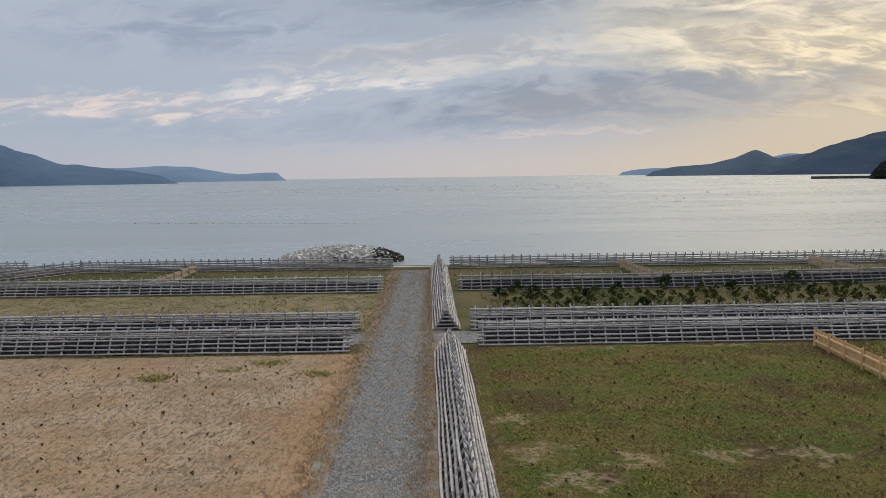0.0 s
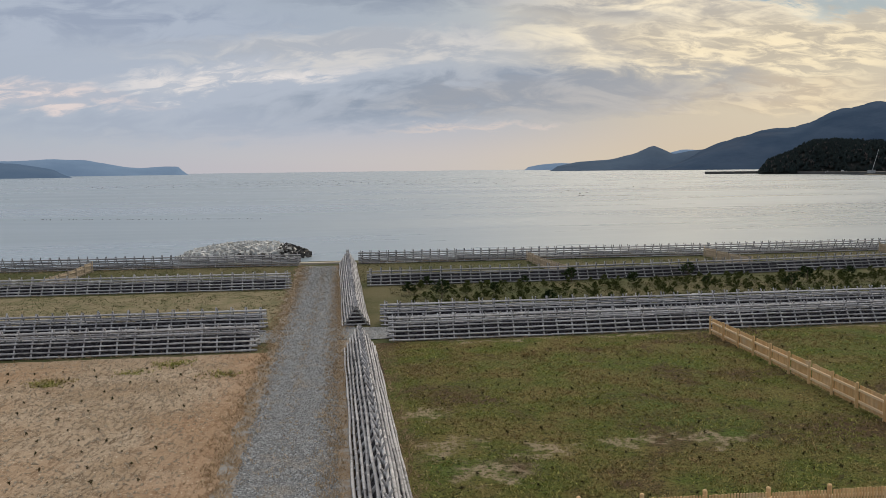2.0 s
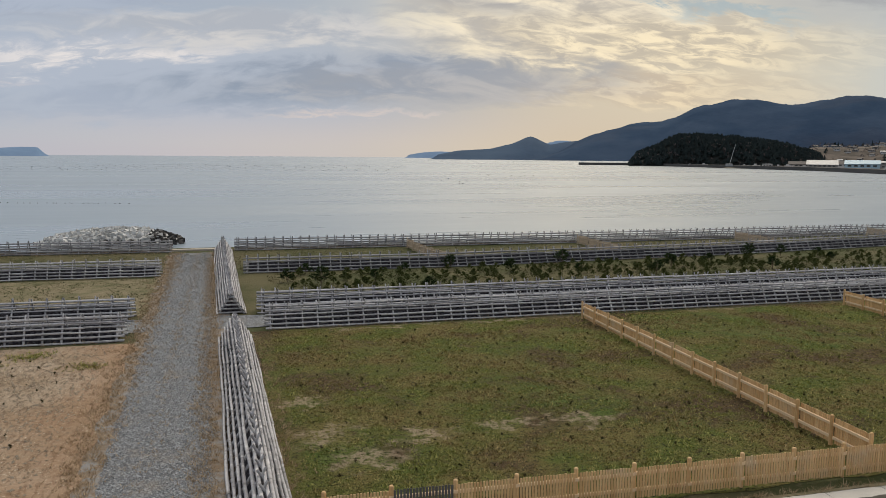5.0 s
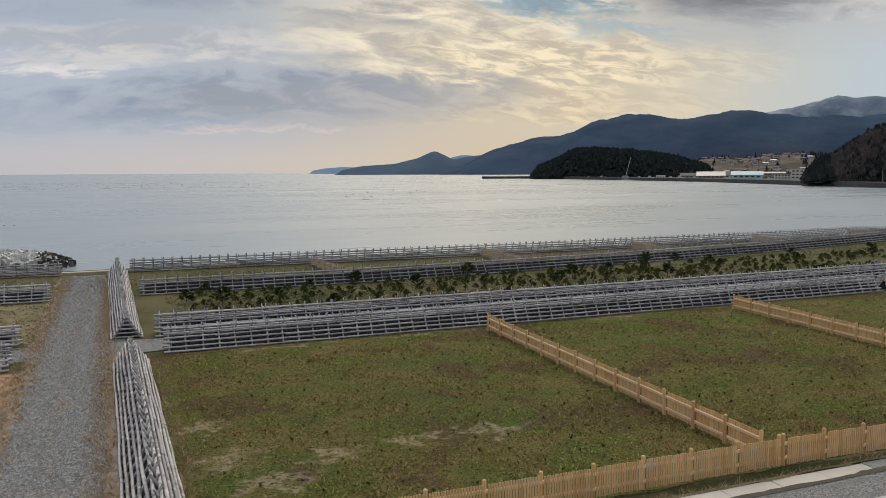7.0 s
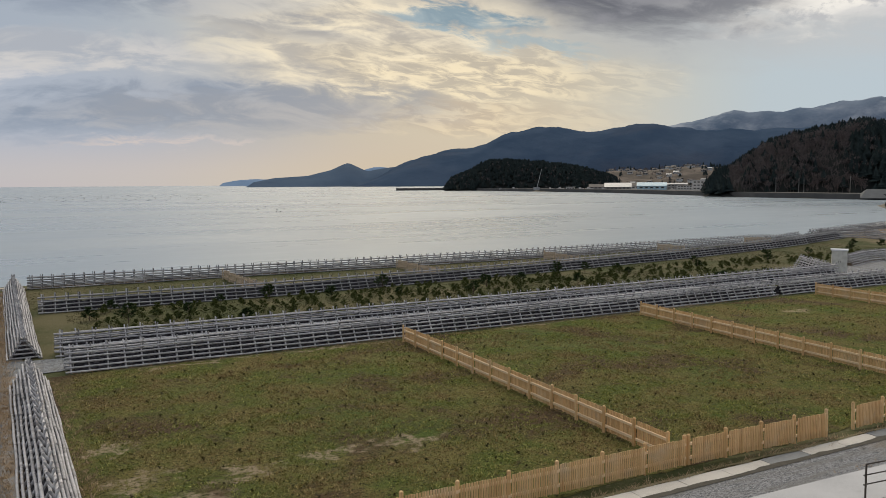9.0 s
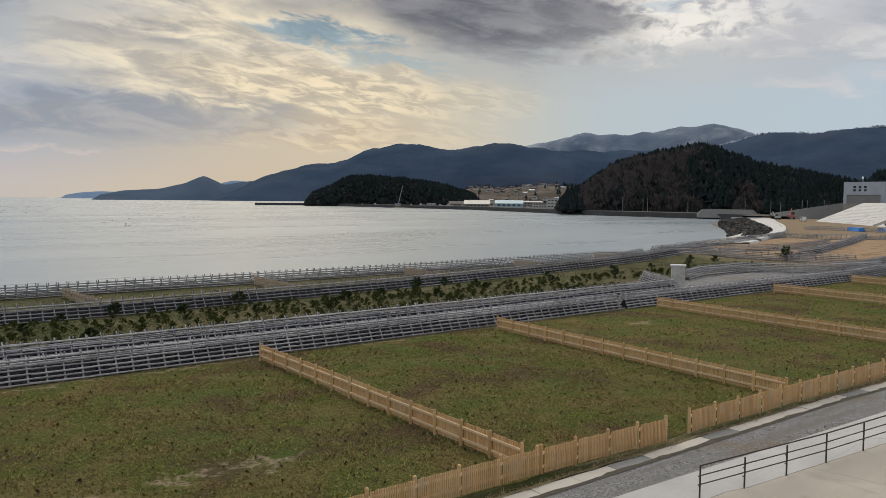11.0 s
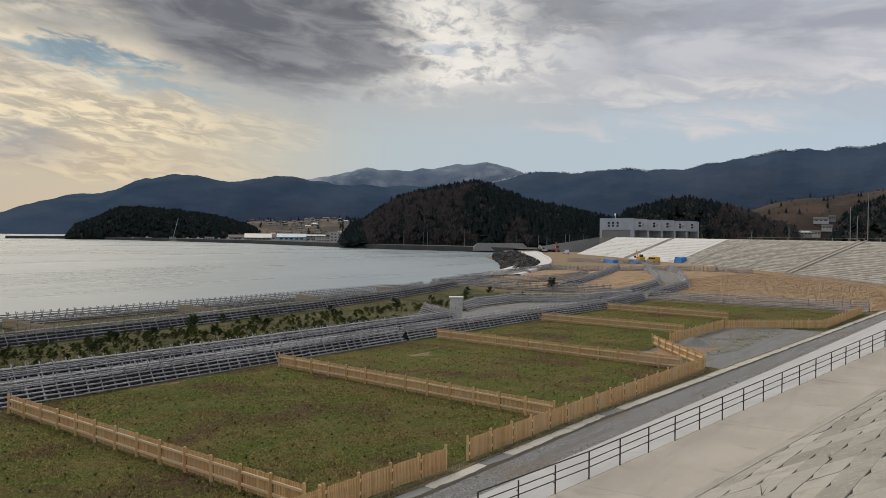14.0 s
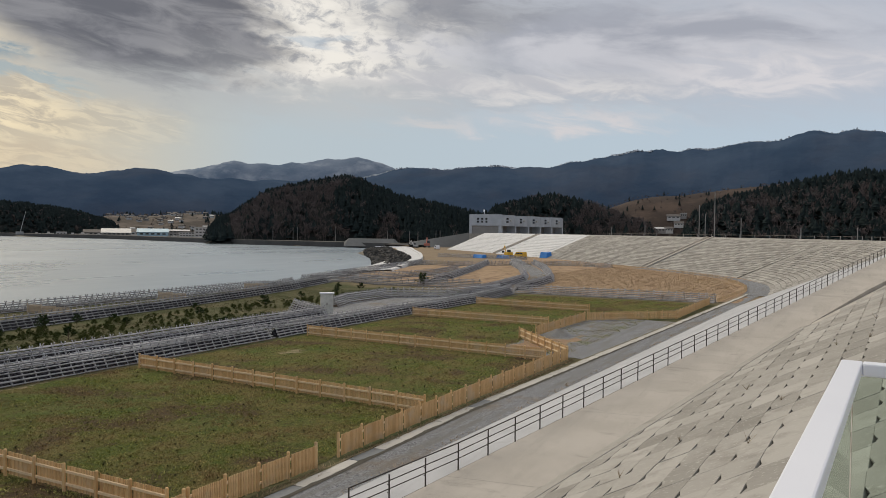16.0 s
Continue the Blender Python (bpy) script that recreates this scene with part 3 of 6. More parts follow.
def rough_sheet(name, label, category, mat, x0, x1, y0, y1, z, wob=0.25, cell=1.0, skew=None):
    """A thin layer on the ground with an uneven edge."""
    nx, ny = max(2, int((x1 - x0) / cell) + 1), max(2, int((y1 - y0) / cell) + 1)

    def fn(u, v):
        x, y = x0 + (x1 - x0) * u, y0 + (y1 - y0) * v
        if skew:
            x += skew(y)
        if u in (0.0, 1.0) or v in (0.0, 1.0):
            x += wob * noise.noise((x * 0.7, y * 0.7, 3.0)) * 1.6
            y += wob * noise.noise((x * 0.7, y * 0.7, 9.0)) * 1.6
        return (x, y, land(x, y) + z)

    m = grid(fn, list(np.linspace(0, 1, nx)), list(np.linspace(0, 1, ny)))
    return tagged(part(name, m, mat, smooth=True), label, category, kind="structure")


drift = lambda y: -0.018 * (y - 45)
rough_sheet("soil_plot", "bare sandy brown soil plot with scattered seedlings", "soil", M_SOIL, -75, -4.45, 12, 43.9, 0.02)
rough_sheet("turf_plot", "thin green and brown turf plot planted with pine seedlings", "grass", M_TURF, 1.1, 118, 19.9, 45.4, 0.02)
rough_sheet("grass_strip", "short olive grass strip between log fences", "grass", M_VERGE, -75, -5.2, 51.5, 67.0, 0.02)
rough_sheet("gravel_path", "straight grey gravel path leading to the beach", "path", M_GRAVEL, -4.35, -1.1, 5, 81, 0.035, 0.3, 0.5, drift)
rough_sheet("gravel_cross_path", "gravel cross path between two log fences, darkened for their shade", "path", M_SHADEDGRAVEL, -75, 118, 46.6, 50.2, 0.03, 0.2)
rough_sheet("gravel_yard", "grey gravel yard beside a wooden fence", "gravel", M_FINEGRAVEL, 61, 92, 16, 26.5, 0.03)
rough_sheet("gravel_platform", "pale gravel platform round a cabinet", "gravel", M_FINEGRAVEL, 74, 108, 50.0, 59.5, 0.04)
rough_sheet("dead_grass_field", "field of straw-coloured dead grass", "grass", M_STRAW, 122, 250, 14, 62, 0.05, 1.0, 3)
rough_sheet("dead_grass_field", "field of straw-coloured dead grass along the shore", "grass", M_STRAW, 124, 300, 62, 108, 0.03, 1.0, 3, lambda y: (y - 62) * 0.6)


M_TRODDEN = material("trodden_dry_verge", lambda g, p: g.mix(g.step(g.noise(p, 1.4, 6, 0.7), 0.42, 0.62), g.mix(g.noise(p, 9, 4, 0.7), (0.14, 0.105, 0.075), (0.31, 0.245, 0.18)), g.mix(g.noise(p, 14, 4, 0.7), (0.20, 0.205, 0.21), (0.33, 0.33, 0.33))), 0.95, spec=0.1, bump=lambda g, p: (g.noise(p, 8, 5, 0.7), 0.05))
rough_sheet("path_verge", "trodden brown verge beside a gravel path", "verge", M_TRODDEN, -1.5, 0.15, 14, 81, 0.028, 0.35, 0.5, drift)
rough_sheet("path_verge", "trodden brown verge beside a gravel path", "verge", M_TRODDEN, -4.95, -4.1, 14, 81, 0.028, 0.35, 0.5, drift)


# gravel service road and its pale kerb follow the foot of the sea wall
def kerb_y(x):
    return 18.75 if x < 40 else 18.75 - 0.042 * (x - 40)


def road_y(x):
    return 17.6 - 0.037 * x if x > 0 else 17.6


rx = list(range(-80, 152, 3))
tagged(part("road", grid(lambda x, v: (x, road_y(x) * (1 - v) + (kerb_y(x) - 0.45) * v, 0.035), rx, [0, 0.25, 0.5, 0.75, 1.0]), M_FINEGRAVEL), "grey gravel service road at the foot of a sea wall", "road", kind="structure")

# ---- sea wall ----
CREST, BATTER = 9.0, 2.4
RAIL_A, RAIL_B = Vector((32.72, 12.81, 0.79)), Vector((1.9703, -0.4337, 0.1713))


KERB_X = 62.0


def ramp(x):
    """Height of the ramp, and the y of its outer and inner edges; past KERB_X it cuts into the slope."""
    z = max(0.12, RAIL_A.z + (x - RAIL_A.x) * RAIL_B.z / RAIL_B.x)
    outer = RAIL_A.y + (max(x, 24.0) - RAIL_A.x) * RAIL_B.y / RAIL_B.x
    inner = 10.8 - BATTER * z - 0.135 * max(0.0, x - KERB_X)
    return min(z, CREST), outer, max(inner, 10.8 - BATTER * CREST)


def slope_z(y):
    """Height of the bed under the slope blocks."""
    return min(CREST, (10.8 - y) / BATTER)


wall_x = list(range(-80, 25, 8)) + list(range(25, 121, 2))
lower = grid(lambda x, v: (x, ramp(x)[1] + 0.02 + v * (road_y(x) - ramp(x)[1]), ramp(x)[0] * (1 - v) + 0.04 * v), wall_x, [0, 0.5, 1.0])
tagged(part("seawall_lower_face", lower, M_LOWER), "pale concrete lower face of a sea wall below a ramp", "sea wall", kind="structure")
deck = grid(lambda x, v: (x, ramp(x)[2] * v + ramp(x)[1] * (1 - v), ramp(x)[0]), wall_x, [0, 0.25, 0.5, 0.75, 1.0])
tagged(part("ramp", deck, M_CONC), "long concrete ramp climbing along a sea wall", "ramp", kind="structure")
upper = grid(lambda x, v: (x, (ramp(x)[2] + 0.05) * (1 - v) + (10.8 - BATTER * CREST - 0.01) * v, slope_z(ramp(x)[2]) * (1 - v) + CREST * v - 0.22), wall_x, [0, 1.0])
tagged(part("seawall_upper_face", upper, M_DARK), "battered concrete bed under slope blocks", "sea wall", kind="structure")
tagged(part("seawall_crest", grid(lambda x, v: (x, -10.8 - v * 7, CREST - 0.02), wall_x, [0, 1.0]), M_CONC), "flat concrete crest of a sea wall", "sea wall", kind="structure")


def spline(pts, n):
    """A smooth line through the points."""
    out = []
    for i in range(len(pts) - 1):
        p0, p1, p2, p3 = (Vector(pts[max(0, min(len(pts) - 1, i + k))]) for k in (-1, 0, 1, 2))
        for j in range(n):
            u = j / n
            out.append(0.5 * ((2 * p1) + (p2 - p0) * u + (2 * p0 - 5 * p1 + 4 * p2 - p3) * u * u + (3 * p1 - p0 - 3 * p2 + p3) * u ** 3))
    return out + [Vector(pts[-1])]


toe = spline([(116, 11.6), (150, 11.9), (176, 15.8), (202, 28), (242, 61), (290, 106), (339, 151), (378, 190)], 8)


def sweep(line, profile):
    """profile: (distance to the right of the line, height)."""
    m = Mesh()
    for i, p in enumerate(line):
        d = (line[min(i + 1, len(line) - 1)] - line[max(i - 1, 0)]).normalized()
        r = Vector((d.y, -d.x))
        m.v += [(p.x + r.x * a, p.y + r.y * a, h) for a, h in profile]
    n = len(profile)
    m.f = [(i * n + j, (i + 1) * n + j, (i + 1) * n + j + 1, i * n + j + 1) for i in range(len(line) - 1) for j in range(n - 1)]
    return m


old_part, new_part = toe[:41], toe[40:]
tagged(part("seawall_far_face", sweep(old_part, [(0, -0.2), (BATTER * CREST, CREST)]), M_BLOCK), "curving battered sea wall of weathered concrete blocks", "sea wall", kind="structure")
tagged(part("seawall_new_face", sweep(new_part, [(0, -0.2), (BATTER * CREST, CREST)]), M_NEWBLOCK), "newly built pale stretch of a battered sea wall", "sea wall", kind="structure")
tagged(part("seawall_far_crest", sweep(toe, [(BATTER * CREST, CREST), (BATTER * CREST + 7, CREST), (BATTER * CREST + 20, 0)]), M_CONC), "concrete crest of a curving sea wall", "sea wall", kind="structure")


bend = spline([(138, 12.9), (152, 13.5), (168, 15.9), (184, 21.5), (204, 33), (226, 52)], 6)
tagged(part("road_bend", sweep(bend, [(-2.2, 0.06), (-0.8, 0.09), (0.8, 0.09), (2.2, 0.06)]), M_FINEGRAVEL), "grey gravel road bending along the foot of a sea wall", "road", kind="structure")
track = spline([(112, 48.6), (126, 51.2), (138, 53.3), (151.5, 55.7), (170, 62), (197, 73.7), (228, 88.5), (250, 99), (272, 109)], 6)
tagged(part("track", sweep(track, [(-1.9, 0.05), (-0.9, 0.095), (0.9, 0.095), (1.9, 0.05)]), M_FINEGRAVEL), "curving grey gravel track between log fences", "road", kind="structure")


# ---- hills ----
def hill(name, label, mat, a0, a1, r0, r1, humps, rough=0.06, na=160, nr=14, kind="structure", soft=1.0):
    """A hill or ridge between two bearings and two distances. humps: (bearing, elevation of the skyline), in degrees."""
    rm = r0 + (r1 - r0) * 0.55
    m = Mesh()

    def height(a, u):
        e = sum(k * float(np.interp(a + o, [h[0] for h in humps], [h[1] for h in humps])) for o, k in ((-0.45 * soft, 0.25), (0, 0.5), (0.45 * soft, 0.25)))
        edge = min(1.0, (a - a0) / (0.03 * (a1 - a0) + 0.2), (a1 - a) / (0.03 * (a1 - a0) + 0.2))
        top = rm * math.tan(radians(e)) + 10
        r = r0 + (r1 - r0) * u
        s = math.sin(math.pi * min(1.0, max(0.0, u / 1.1)) ** 0.8) if u < 1 else 0.0
        f = 5.0 / max(60.0, (r1 - r0))
        n = noise.fractal((a * rm * 0.0174 * f, r * f, 2.0), 1.0, 2.0, 6)
        return max(-3.0, (top * s * (1 + rough * 2.0 * n)) * max(0.0, edge) - 3.0)

    for k in range(nr + 1):
        u = k / nr
        for i in range(na + 1):
            a = a0 + (a1 - a0) * i / na
            r = r0 + (r1 - r0) * u
            m.v.append((r * math.sin(radians(a)), r * math.cos(radians(a)), height(a, u)))
    m.f = [(k * (na + 1) + i, (k + 1) * (na + 1) + i, (k + 1) * (na + 1) + i + 1, k * (na + 1) + i + 1) for k in range(nr) for i in range(na)]
    tagged(part(name, m, mat, smooth=True), label, "hill", kind=kind)

    def spot(r):
        """A random place on the slope that faces the bay, and its height."""
        a, u = r.uniform(a0, a1), r.uniform(0.0, 0.72)
        d = r0 + (r1 - r0) * u
        return a, u, Vector((d * math.sin(radians(a)), d * math.cos(radians(a)), height(a, u)))

    spot.height = lambda a, u: height(a, u)
    return spot


hill("backdrop_headland_west", "wooded headland across the bay, blue-grey with painted haze", M_WEST, -48, -18.3, 2300, 2900, [(-48, 2), (-40, 3.0), (-34, 2.9), (-29, 2.25), (-27, 1.55), (-25.9, 1.15), (-23.9, 1.0), (-21.5, 0.7), (-18.3, 0.05)])
hill("backdrop_headland_west", "low far headland ending in a rounded cape, blue with painted haze", M_FARTHEST, -26, -11.1, 3300, 3900, [(-26, 0.8), (-21.4, 0.86), (-19.4, 0.95), (-17.5, 0.86), (-15.2, 0.42), (-14.2, 0.33), (-12.6, 0.43), (-11.7, 0.4), (-11.1, 0.2)], 0.02, 200, 14, "structure", 0.5)
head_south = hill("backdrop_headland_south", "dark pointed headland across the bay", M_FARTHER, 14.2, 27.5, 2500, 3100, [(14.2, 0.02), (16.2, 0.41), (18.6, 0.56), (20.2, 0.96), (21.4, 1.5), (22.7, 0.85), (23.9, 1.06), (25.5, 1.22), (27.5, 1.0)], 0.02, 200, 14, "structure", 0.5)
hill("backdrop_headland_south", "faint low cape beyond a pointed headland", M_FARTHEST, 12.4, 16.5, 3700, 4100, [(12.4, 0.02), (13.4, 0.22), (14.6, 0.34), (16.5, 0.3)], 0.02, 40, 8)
hill("backdrop_headland_south", "far hill between two headlands, blue with painted haze", M_FARTHEST, 22.0, 25.5, 3700, 4100, [(22.0, 0.8), (23.2, 1.15), (24.4, 1.1), (25.5, 0.8)], 0.02, 40, 8)
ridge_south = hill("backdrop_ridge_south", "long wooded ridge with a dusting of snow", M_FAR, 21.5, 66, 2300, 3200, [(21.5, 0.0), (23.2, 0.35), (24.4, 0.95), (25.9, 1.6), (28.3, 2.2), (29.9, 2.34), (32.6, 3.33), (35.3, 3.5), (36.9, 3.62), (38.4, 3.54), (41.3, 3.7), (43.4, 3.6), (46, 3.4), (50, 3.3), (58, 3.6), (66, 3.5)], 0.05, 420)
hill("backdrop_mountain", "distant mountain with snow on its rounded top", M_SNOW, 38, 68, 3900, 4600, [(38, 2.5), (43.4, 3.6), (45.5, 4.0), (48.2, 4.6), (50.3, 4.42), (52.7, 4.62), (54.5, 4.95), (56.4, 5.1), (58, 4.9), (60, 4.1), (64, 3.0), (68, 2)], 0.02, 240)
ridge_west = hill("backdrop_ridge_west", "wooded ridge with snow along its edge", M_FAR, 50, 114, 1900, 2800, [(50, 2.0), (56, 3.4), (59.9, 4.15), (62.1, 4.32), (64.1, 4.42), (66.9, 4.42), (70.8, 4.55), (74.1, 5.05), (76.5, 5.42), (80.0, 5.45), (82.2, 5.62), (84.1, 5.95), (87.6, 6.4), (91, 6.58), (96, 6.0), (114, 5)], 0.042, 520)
island_hill = hill("wooded_hill", "low dark wooded hill behind a fishing harbour", M_HILLSOIL, 28.2, 41, 1080, 1250, [(28.2, 0.0), (29.3, 0.5), (30.1, 0.7), (30.9, 1.35), (32, 1.45), (33.4, 1.46), (36.0, 1.25), (38, 0.95), (40, 0.4), (41, 0)], 0.04, 90, 12)
wood_hill = hill("wooded_hill", "dark conifer and bare broadleaf hill behind the shore", M_HILLSOIL, 46.2, 67.5, 610, 800, [(46.2, 0), (47.6, 0.35), (49.5, 1.7), (51.9, 2.7), (55.0, 3.28), (57.0, 3.15), (59.7, 2.15), (62.5, 1.6), (65, 0.95), (67.5, 0.3)], 0.04, 90, 14)
gate_hill = hill("wooded_hill", "conifer stand and bare trees behind a sea wall", M_HILLSOIL, 64.8, 78.2, 560, 680, [(64.8, 0), (66.5, 1.25), (69, 2.0), (71, 2.2), (73.5, 1.8), (76, 0.8), (78.2, 0.1)], 0.04, 70, 10)
slope_hill = hill("wooded_hill", "dark wooded slope above the sea wall", M_HILLSOIL, 79.2, 112, 420, 640, [(79.2, 0), (80.5, 0.9), (82, 1.95), (85.3, 2.65), (88, 3.15), (92, 3.4), (100, 3.6), (112, 3.3)], 0.04, 90, 12)
cleared_hill = hill("cleared_hill", "bare brown cleared hillside", M_CLEARED, 70, 90, 800, 1100, [(70, 0.6), (74, 1.6), (76, 2.2), (77.2, 2.5), (79.2, 2.7), (81.5, 2.95), (84, 3.2), (90, 3.9)], 0.02, 60, 14)
town_hill = hill("town_hill", "brown terraced hillside with scattered houses", M_TOWN, 38.3, 50, 1120, 1500, [(38.3, 0.1), (40, 0.85), (42.5, 0.8), (45.0, 1.1), (48, 0.9), (50, 0.6)], 0.03, 60, 10)

# ---- log fences: crossed stakes with round rails on both sides ----
rng = random.Random(7)


def log_mesh(i, mat):
    m = Mesh()
    m.tube((0, 0, -0.5), (0, 0, 0.5), 1.0 + 0.08 * (i % 3), 0.86, 8, 3, 0.35 * (i - 1.5))
    return m.data("log", mat, True)


LOGS = [log_mesh(i, M_LOG) for i in range(4)]
DARKLOGS = [log_mesh(i, M_LOGDARK) for i in range(4)]


def log_pose(a, b, r):
    a, b = Vector(a), Vector(b)
    q = (b - a).to_track_quat("Z", "Y")
    return Matrix.LocRotScale((a + b) / 2, q, (r, r, (b - a).length))


def log_fence(points, label, group="log fences", height=1.28, half=0.78, step=0.9, solid=True, rails=6, reach=None, shaded_inside=True, dark=False, reachup=0.96, closed=False):
    """A fence along the points. Logs for which reach(x, y) holds are parts of their own, the rest one joined part."""
    fence = thing("log_fence", label, "fence", group)
    rest = Mesh()

    def put(name, a, b, r):
        if solid and (reach is None or reach(a[0], a[1])):
            ob = new(name, (DARKLOGS if dark else LOGS)[rng.randrange(4)])
            ob.matrix_basis = log_pose(a, b, r)
            ob.parent = fence
        else:
            rest.tube(a, b, r, r * 0.9, 5)

    for p, q in zip(points[:-1], points[1:]):
        p, q = Vector((p[0], p[1], 0)), Vector((q[0], q[1], 0))
        length = (q - p).length
        e = (q - p) / length
        n = Vector((-e.y, e.x, 0))

        def at(s, off, z):
            c = p + e * s + n * off
            return (c.x, c.y, land(c.x, c.y) + z)

        count = max(2, int(round(length / step)))
        for i in range(count + 1):
            s = length * i / count
            for side in (-1, 1):
                j = rng.uniform(-0.05, 0.05)
                over = rng.uniform(0.17, 0.27)
                top = height + over * height / half * 0.55
                put("stake", at(s + 0.06 * side, side * half, -0.05), at(s + 0.06 * side + j, -side * over * 0.55, top), rng.uniform(0.046, 0.056))
        for side in (-1, 1):
            for k in range(rails):
                u = 0.05 + (reachup - 0.05) * k / (rails - 1)
                s = -rng.uniform(0.1, 0.5) - rng.uniform(0, 1.8)
                while s < length:
                    run = rng.uniform(3.3, 4.1)
                    s0, s1 = max(s, -0.35), min(s + run, length + rng.uniform(0.15, 0.4))
                    if s1 - s0 > 0.5:
                        off = side * (half * (1 - u) + 0.075)
                        z = height * u + 0.02
                        dz = rng.uniform(-0.025, 0.025)
                        put("rail", at(s0, off, z + dz), at(s1, off, z - dz + rng.uniform(-0.015, 0.015)), rng.uniform(0.050, 0.064))
                    s += run - 0.1
    if closed:
        # short bars across the gable at the first point
        c = Vector((points[0][0], points[0][1], 0))
        e = (Vector((points[1][0], points[1][1], 0)) - c).normalized()
        n = Vector((-e.y, e.x, 0))
        for k in range(5):
            u = 0.08 + 0.19 * k
            a, b = c + n * half * (1 - u) - e * 0.02, c - n * half * (1 - u) - e * 0.02
            put("end_bar", (a.x, a.y, land(a.x, a.y) + height * u), (b.x, b.y, land(b.x, b.y) + height * u + rng.uniform(-0.03, 0.03)), 0.052)
    # strip of bare soil along the fence, its dark colour includes fence shade
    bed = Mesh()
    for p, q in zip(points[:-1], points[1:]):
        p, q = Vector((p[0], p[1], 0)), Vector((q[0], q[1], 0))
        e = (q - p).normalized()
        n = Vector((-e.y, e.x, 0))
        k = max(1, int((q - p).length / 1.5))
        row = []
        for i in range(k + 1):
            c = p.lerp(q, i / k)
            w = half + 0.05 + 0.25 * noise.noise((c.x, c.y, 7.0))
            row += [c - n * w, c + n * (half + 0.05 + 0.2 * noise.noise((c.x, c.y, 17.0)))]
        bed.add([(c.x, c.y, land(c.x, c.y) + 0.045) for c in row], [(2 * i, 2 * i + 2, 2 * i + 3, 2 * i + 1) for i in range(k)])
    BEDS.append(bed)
    # added dark core, stands in for the shade between the two railed sides
    if shaded_inside:
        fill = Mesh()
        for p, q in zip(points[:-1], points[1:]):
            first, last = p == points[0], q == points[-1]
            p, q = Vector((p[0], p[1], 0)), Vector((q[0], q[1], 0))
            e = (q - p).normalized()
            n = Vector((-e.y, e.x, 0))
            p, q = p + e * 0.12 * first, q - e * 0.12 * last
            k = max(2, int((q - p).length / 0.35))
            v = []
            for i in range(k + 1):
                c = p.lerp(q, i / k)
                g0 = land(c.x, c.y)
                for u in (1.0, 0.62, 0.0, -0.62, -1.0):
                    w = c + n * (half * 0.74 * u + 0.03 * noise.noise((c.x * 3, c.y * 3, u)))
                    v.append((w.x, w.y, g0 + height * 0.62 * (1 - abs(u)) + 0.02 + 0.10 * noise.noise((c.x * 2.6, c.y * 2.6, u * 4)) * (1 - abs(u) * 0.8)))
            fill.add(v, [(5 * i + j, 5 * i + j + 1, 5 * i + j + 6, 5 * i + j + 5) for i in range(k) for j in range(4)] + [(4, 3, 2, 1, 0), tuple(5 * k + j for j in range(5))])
        part("brush_fill", fill, M_INNERSHADE, fence, "dark fill added for the shade between the rails")
    if rest.v:
        ob = part("log_run", rest, M_LOGDARK if dark else M_LOG, fence)
        tagged(ob, kind="stuff")
    return fence


BEDS = []
near = lambda x, y: -30 < x < 34
GREY = "weathered grey round-log fence"
log_fence([(2.3, 46.5), (57.2, 47.0)], GREY + " beside turf plots", reach=near)
log_fence([(58.4, 47.0), (84, 46.9), (103, 46.6), (120, 48.6)], GREY + " beside turf plots", solid=False)
log_fence([(2.0, 51.2), (38, 51.6), (64, 52.3), (73.5, 52.3)], GREY + " along a gravel path", reach=near)
log_fence([(1.5, 69.0), (20, 69.0), (47, 71.2), (76, 75.2), (104, 80.2), (119, 84)], "weathered round-log fence behind young pines, coloured darker", rails=5, reachup=0.9, dark=True, reach=lambda x, y: x < 30)
log_fence([(0.9, 82.6), (38.6, 82.4), (67, 83.0), (84, 84.6), (97, 86.8), (117, 90.4)], "weathered round-log fence along the beach, darkened as backlit", height=1.10, half=0.68, rails=5, reachup=0.93, shaded_inside=False, dark=True, reach=lambda x, y: x < 34)
log_fence([(-5.8, 45.3), (-75, 45.6)], GREY + " beside a bare soil plot", reach=near)
log_fence([(-5.9, 50.6), (-75, 50.9)], GREY + " along a gravel path", reach=near)
log_fence([(-5.7, 68.6), (-75, 68.8)], GREY + " behind an olive grass strip", reach=near)
log_fence([(-5.7, 82.4), (-38.2, 82.9), (-46.5, 76.0)], "weathered round-log fence along the beach, darkened as backlit", height=1.10, half=0.68, rails=5, reachup=0.93, shaded_inside=False, dark=True, reach=lambda x, y: x > -30)
log_fence([(-44.6, 83.6), (-80, 84)], "weathered round-log fence along the beach, darkened as backlit", height=1.10, half=0.68, rails=5, reachup=0.93, shaded_inside=False, dark=True, solid=False)
log_fence([(0.85, 17.0), (0.25, 44.0)], GREY + " dividing a gravel path from turf", half=0.82)
log_fence([(0.08, 50.9), (-0.55, 82.5)], GREY + " running to the beach", half=0.82, closed=True)
FAR = "long weathered grey log fence in a distant field"
log_fence([(74.0, 53.4), (78.6, 60.2)], FAR, solid=False)
log_fence([(84.3, 58.4), (90.2, 60.4), (101, 60.8), (107, 53.5), (120, 50.6)], FAR, solid=False, shaded_inside=False)
log_fence([(121.6, 47.6), (121.0, 17.0)], FAR, solid=False, step=1.1, rails=5, shaded_inside=False)
FIELD = dict(solid=False, step=1.2, dark=True, rails=5, shaded_inside=False)
log_fence([(122.5, 90), (124, 74), (126, 58)], FAR, **FIELD)
log_fence([(121, 91), (137.6, 95), (152, 99), (172, 104), (194, 109), (210, 114)], FAR, **FIELD)
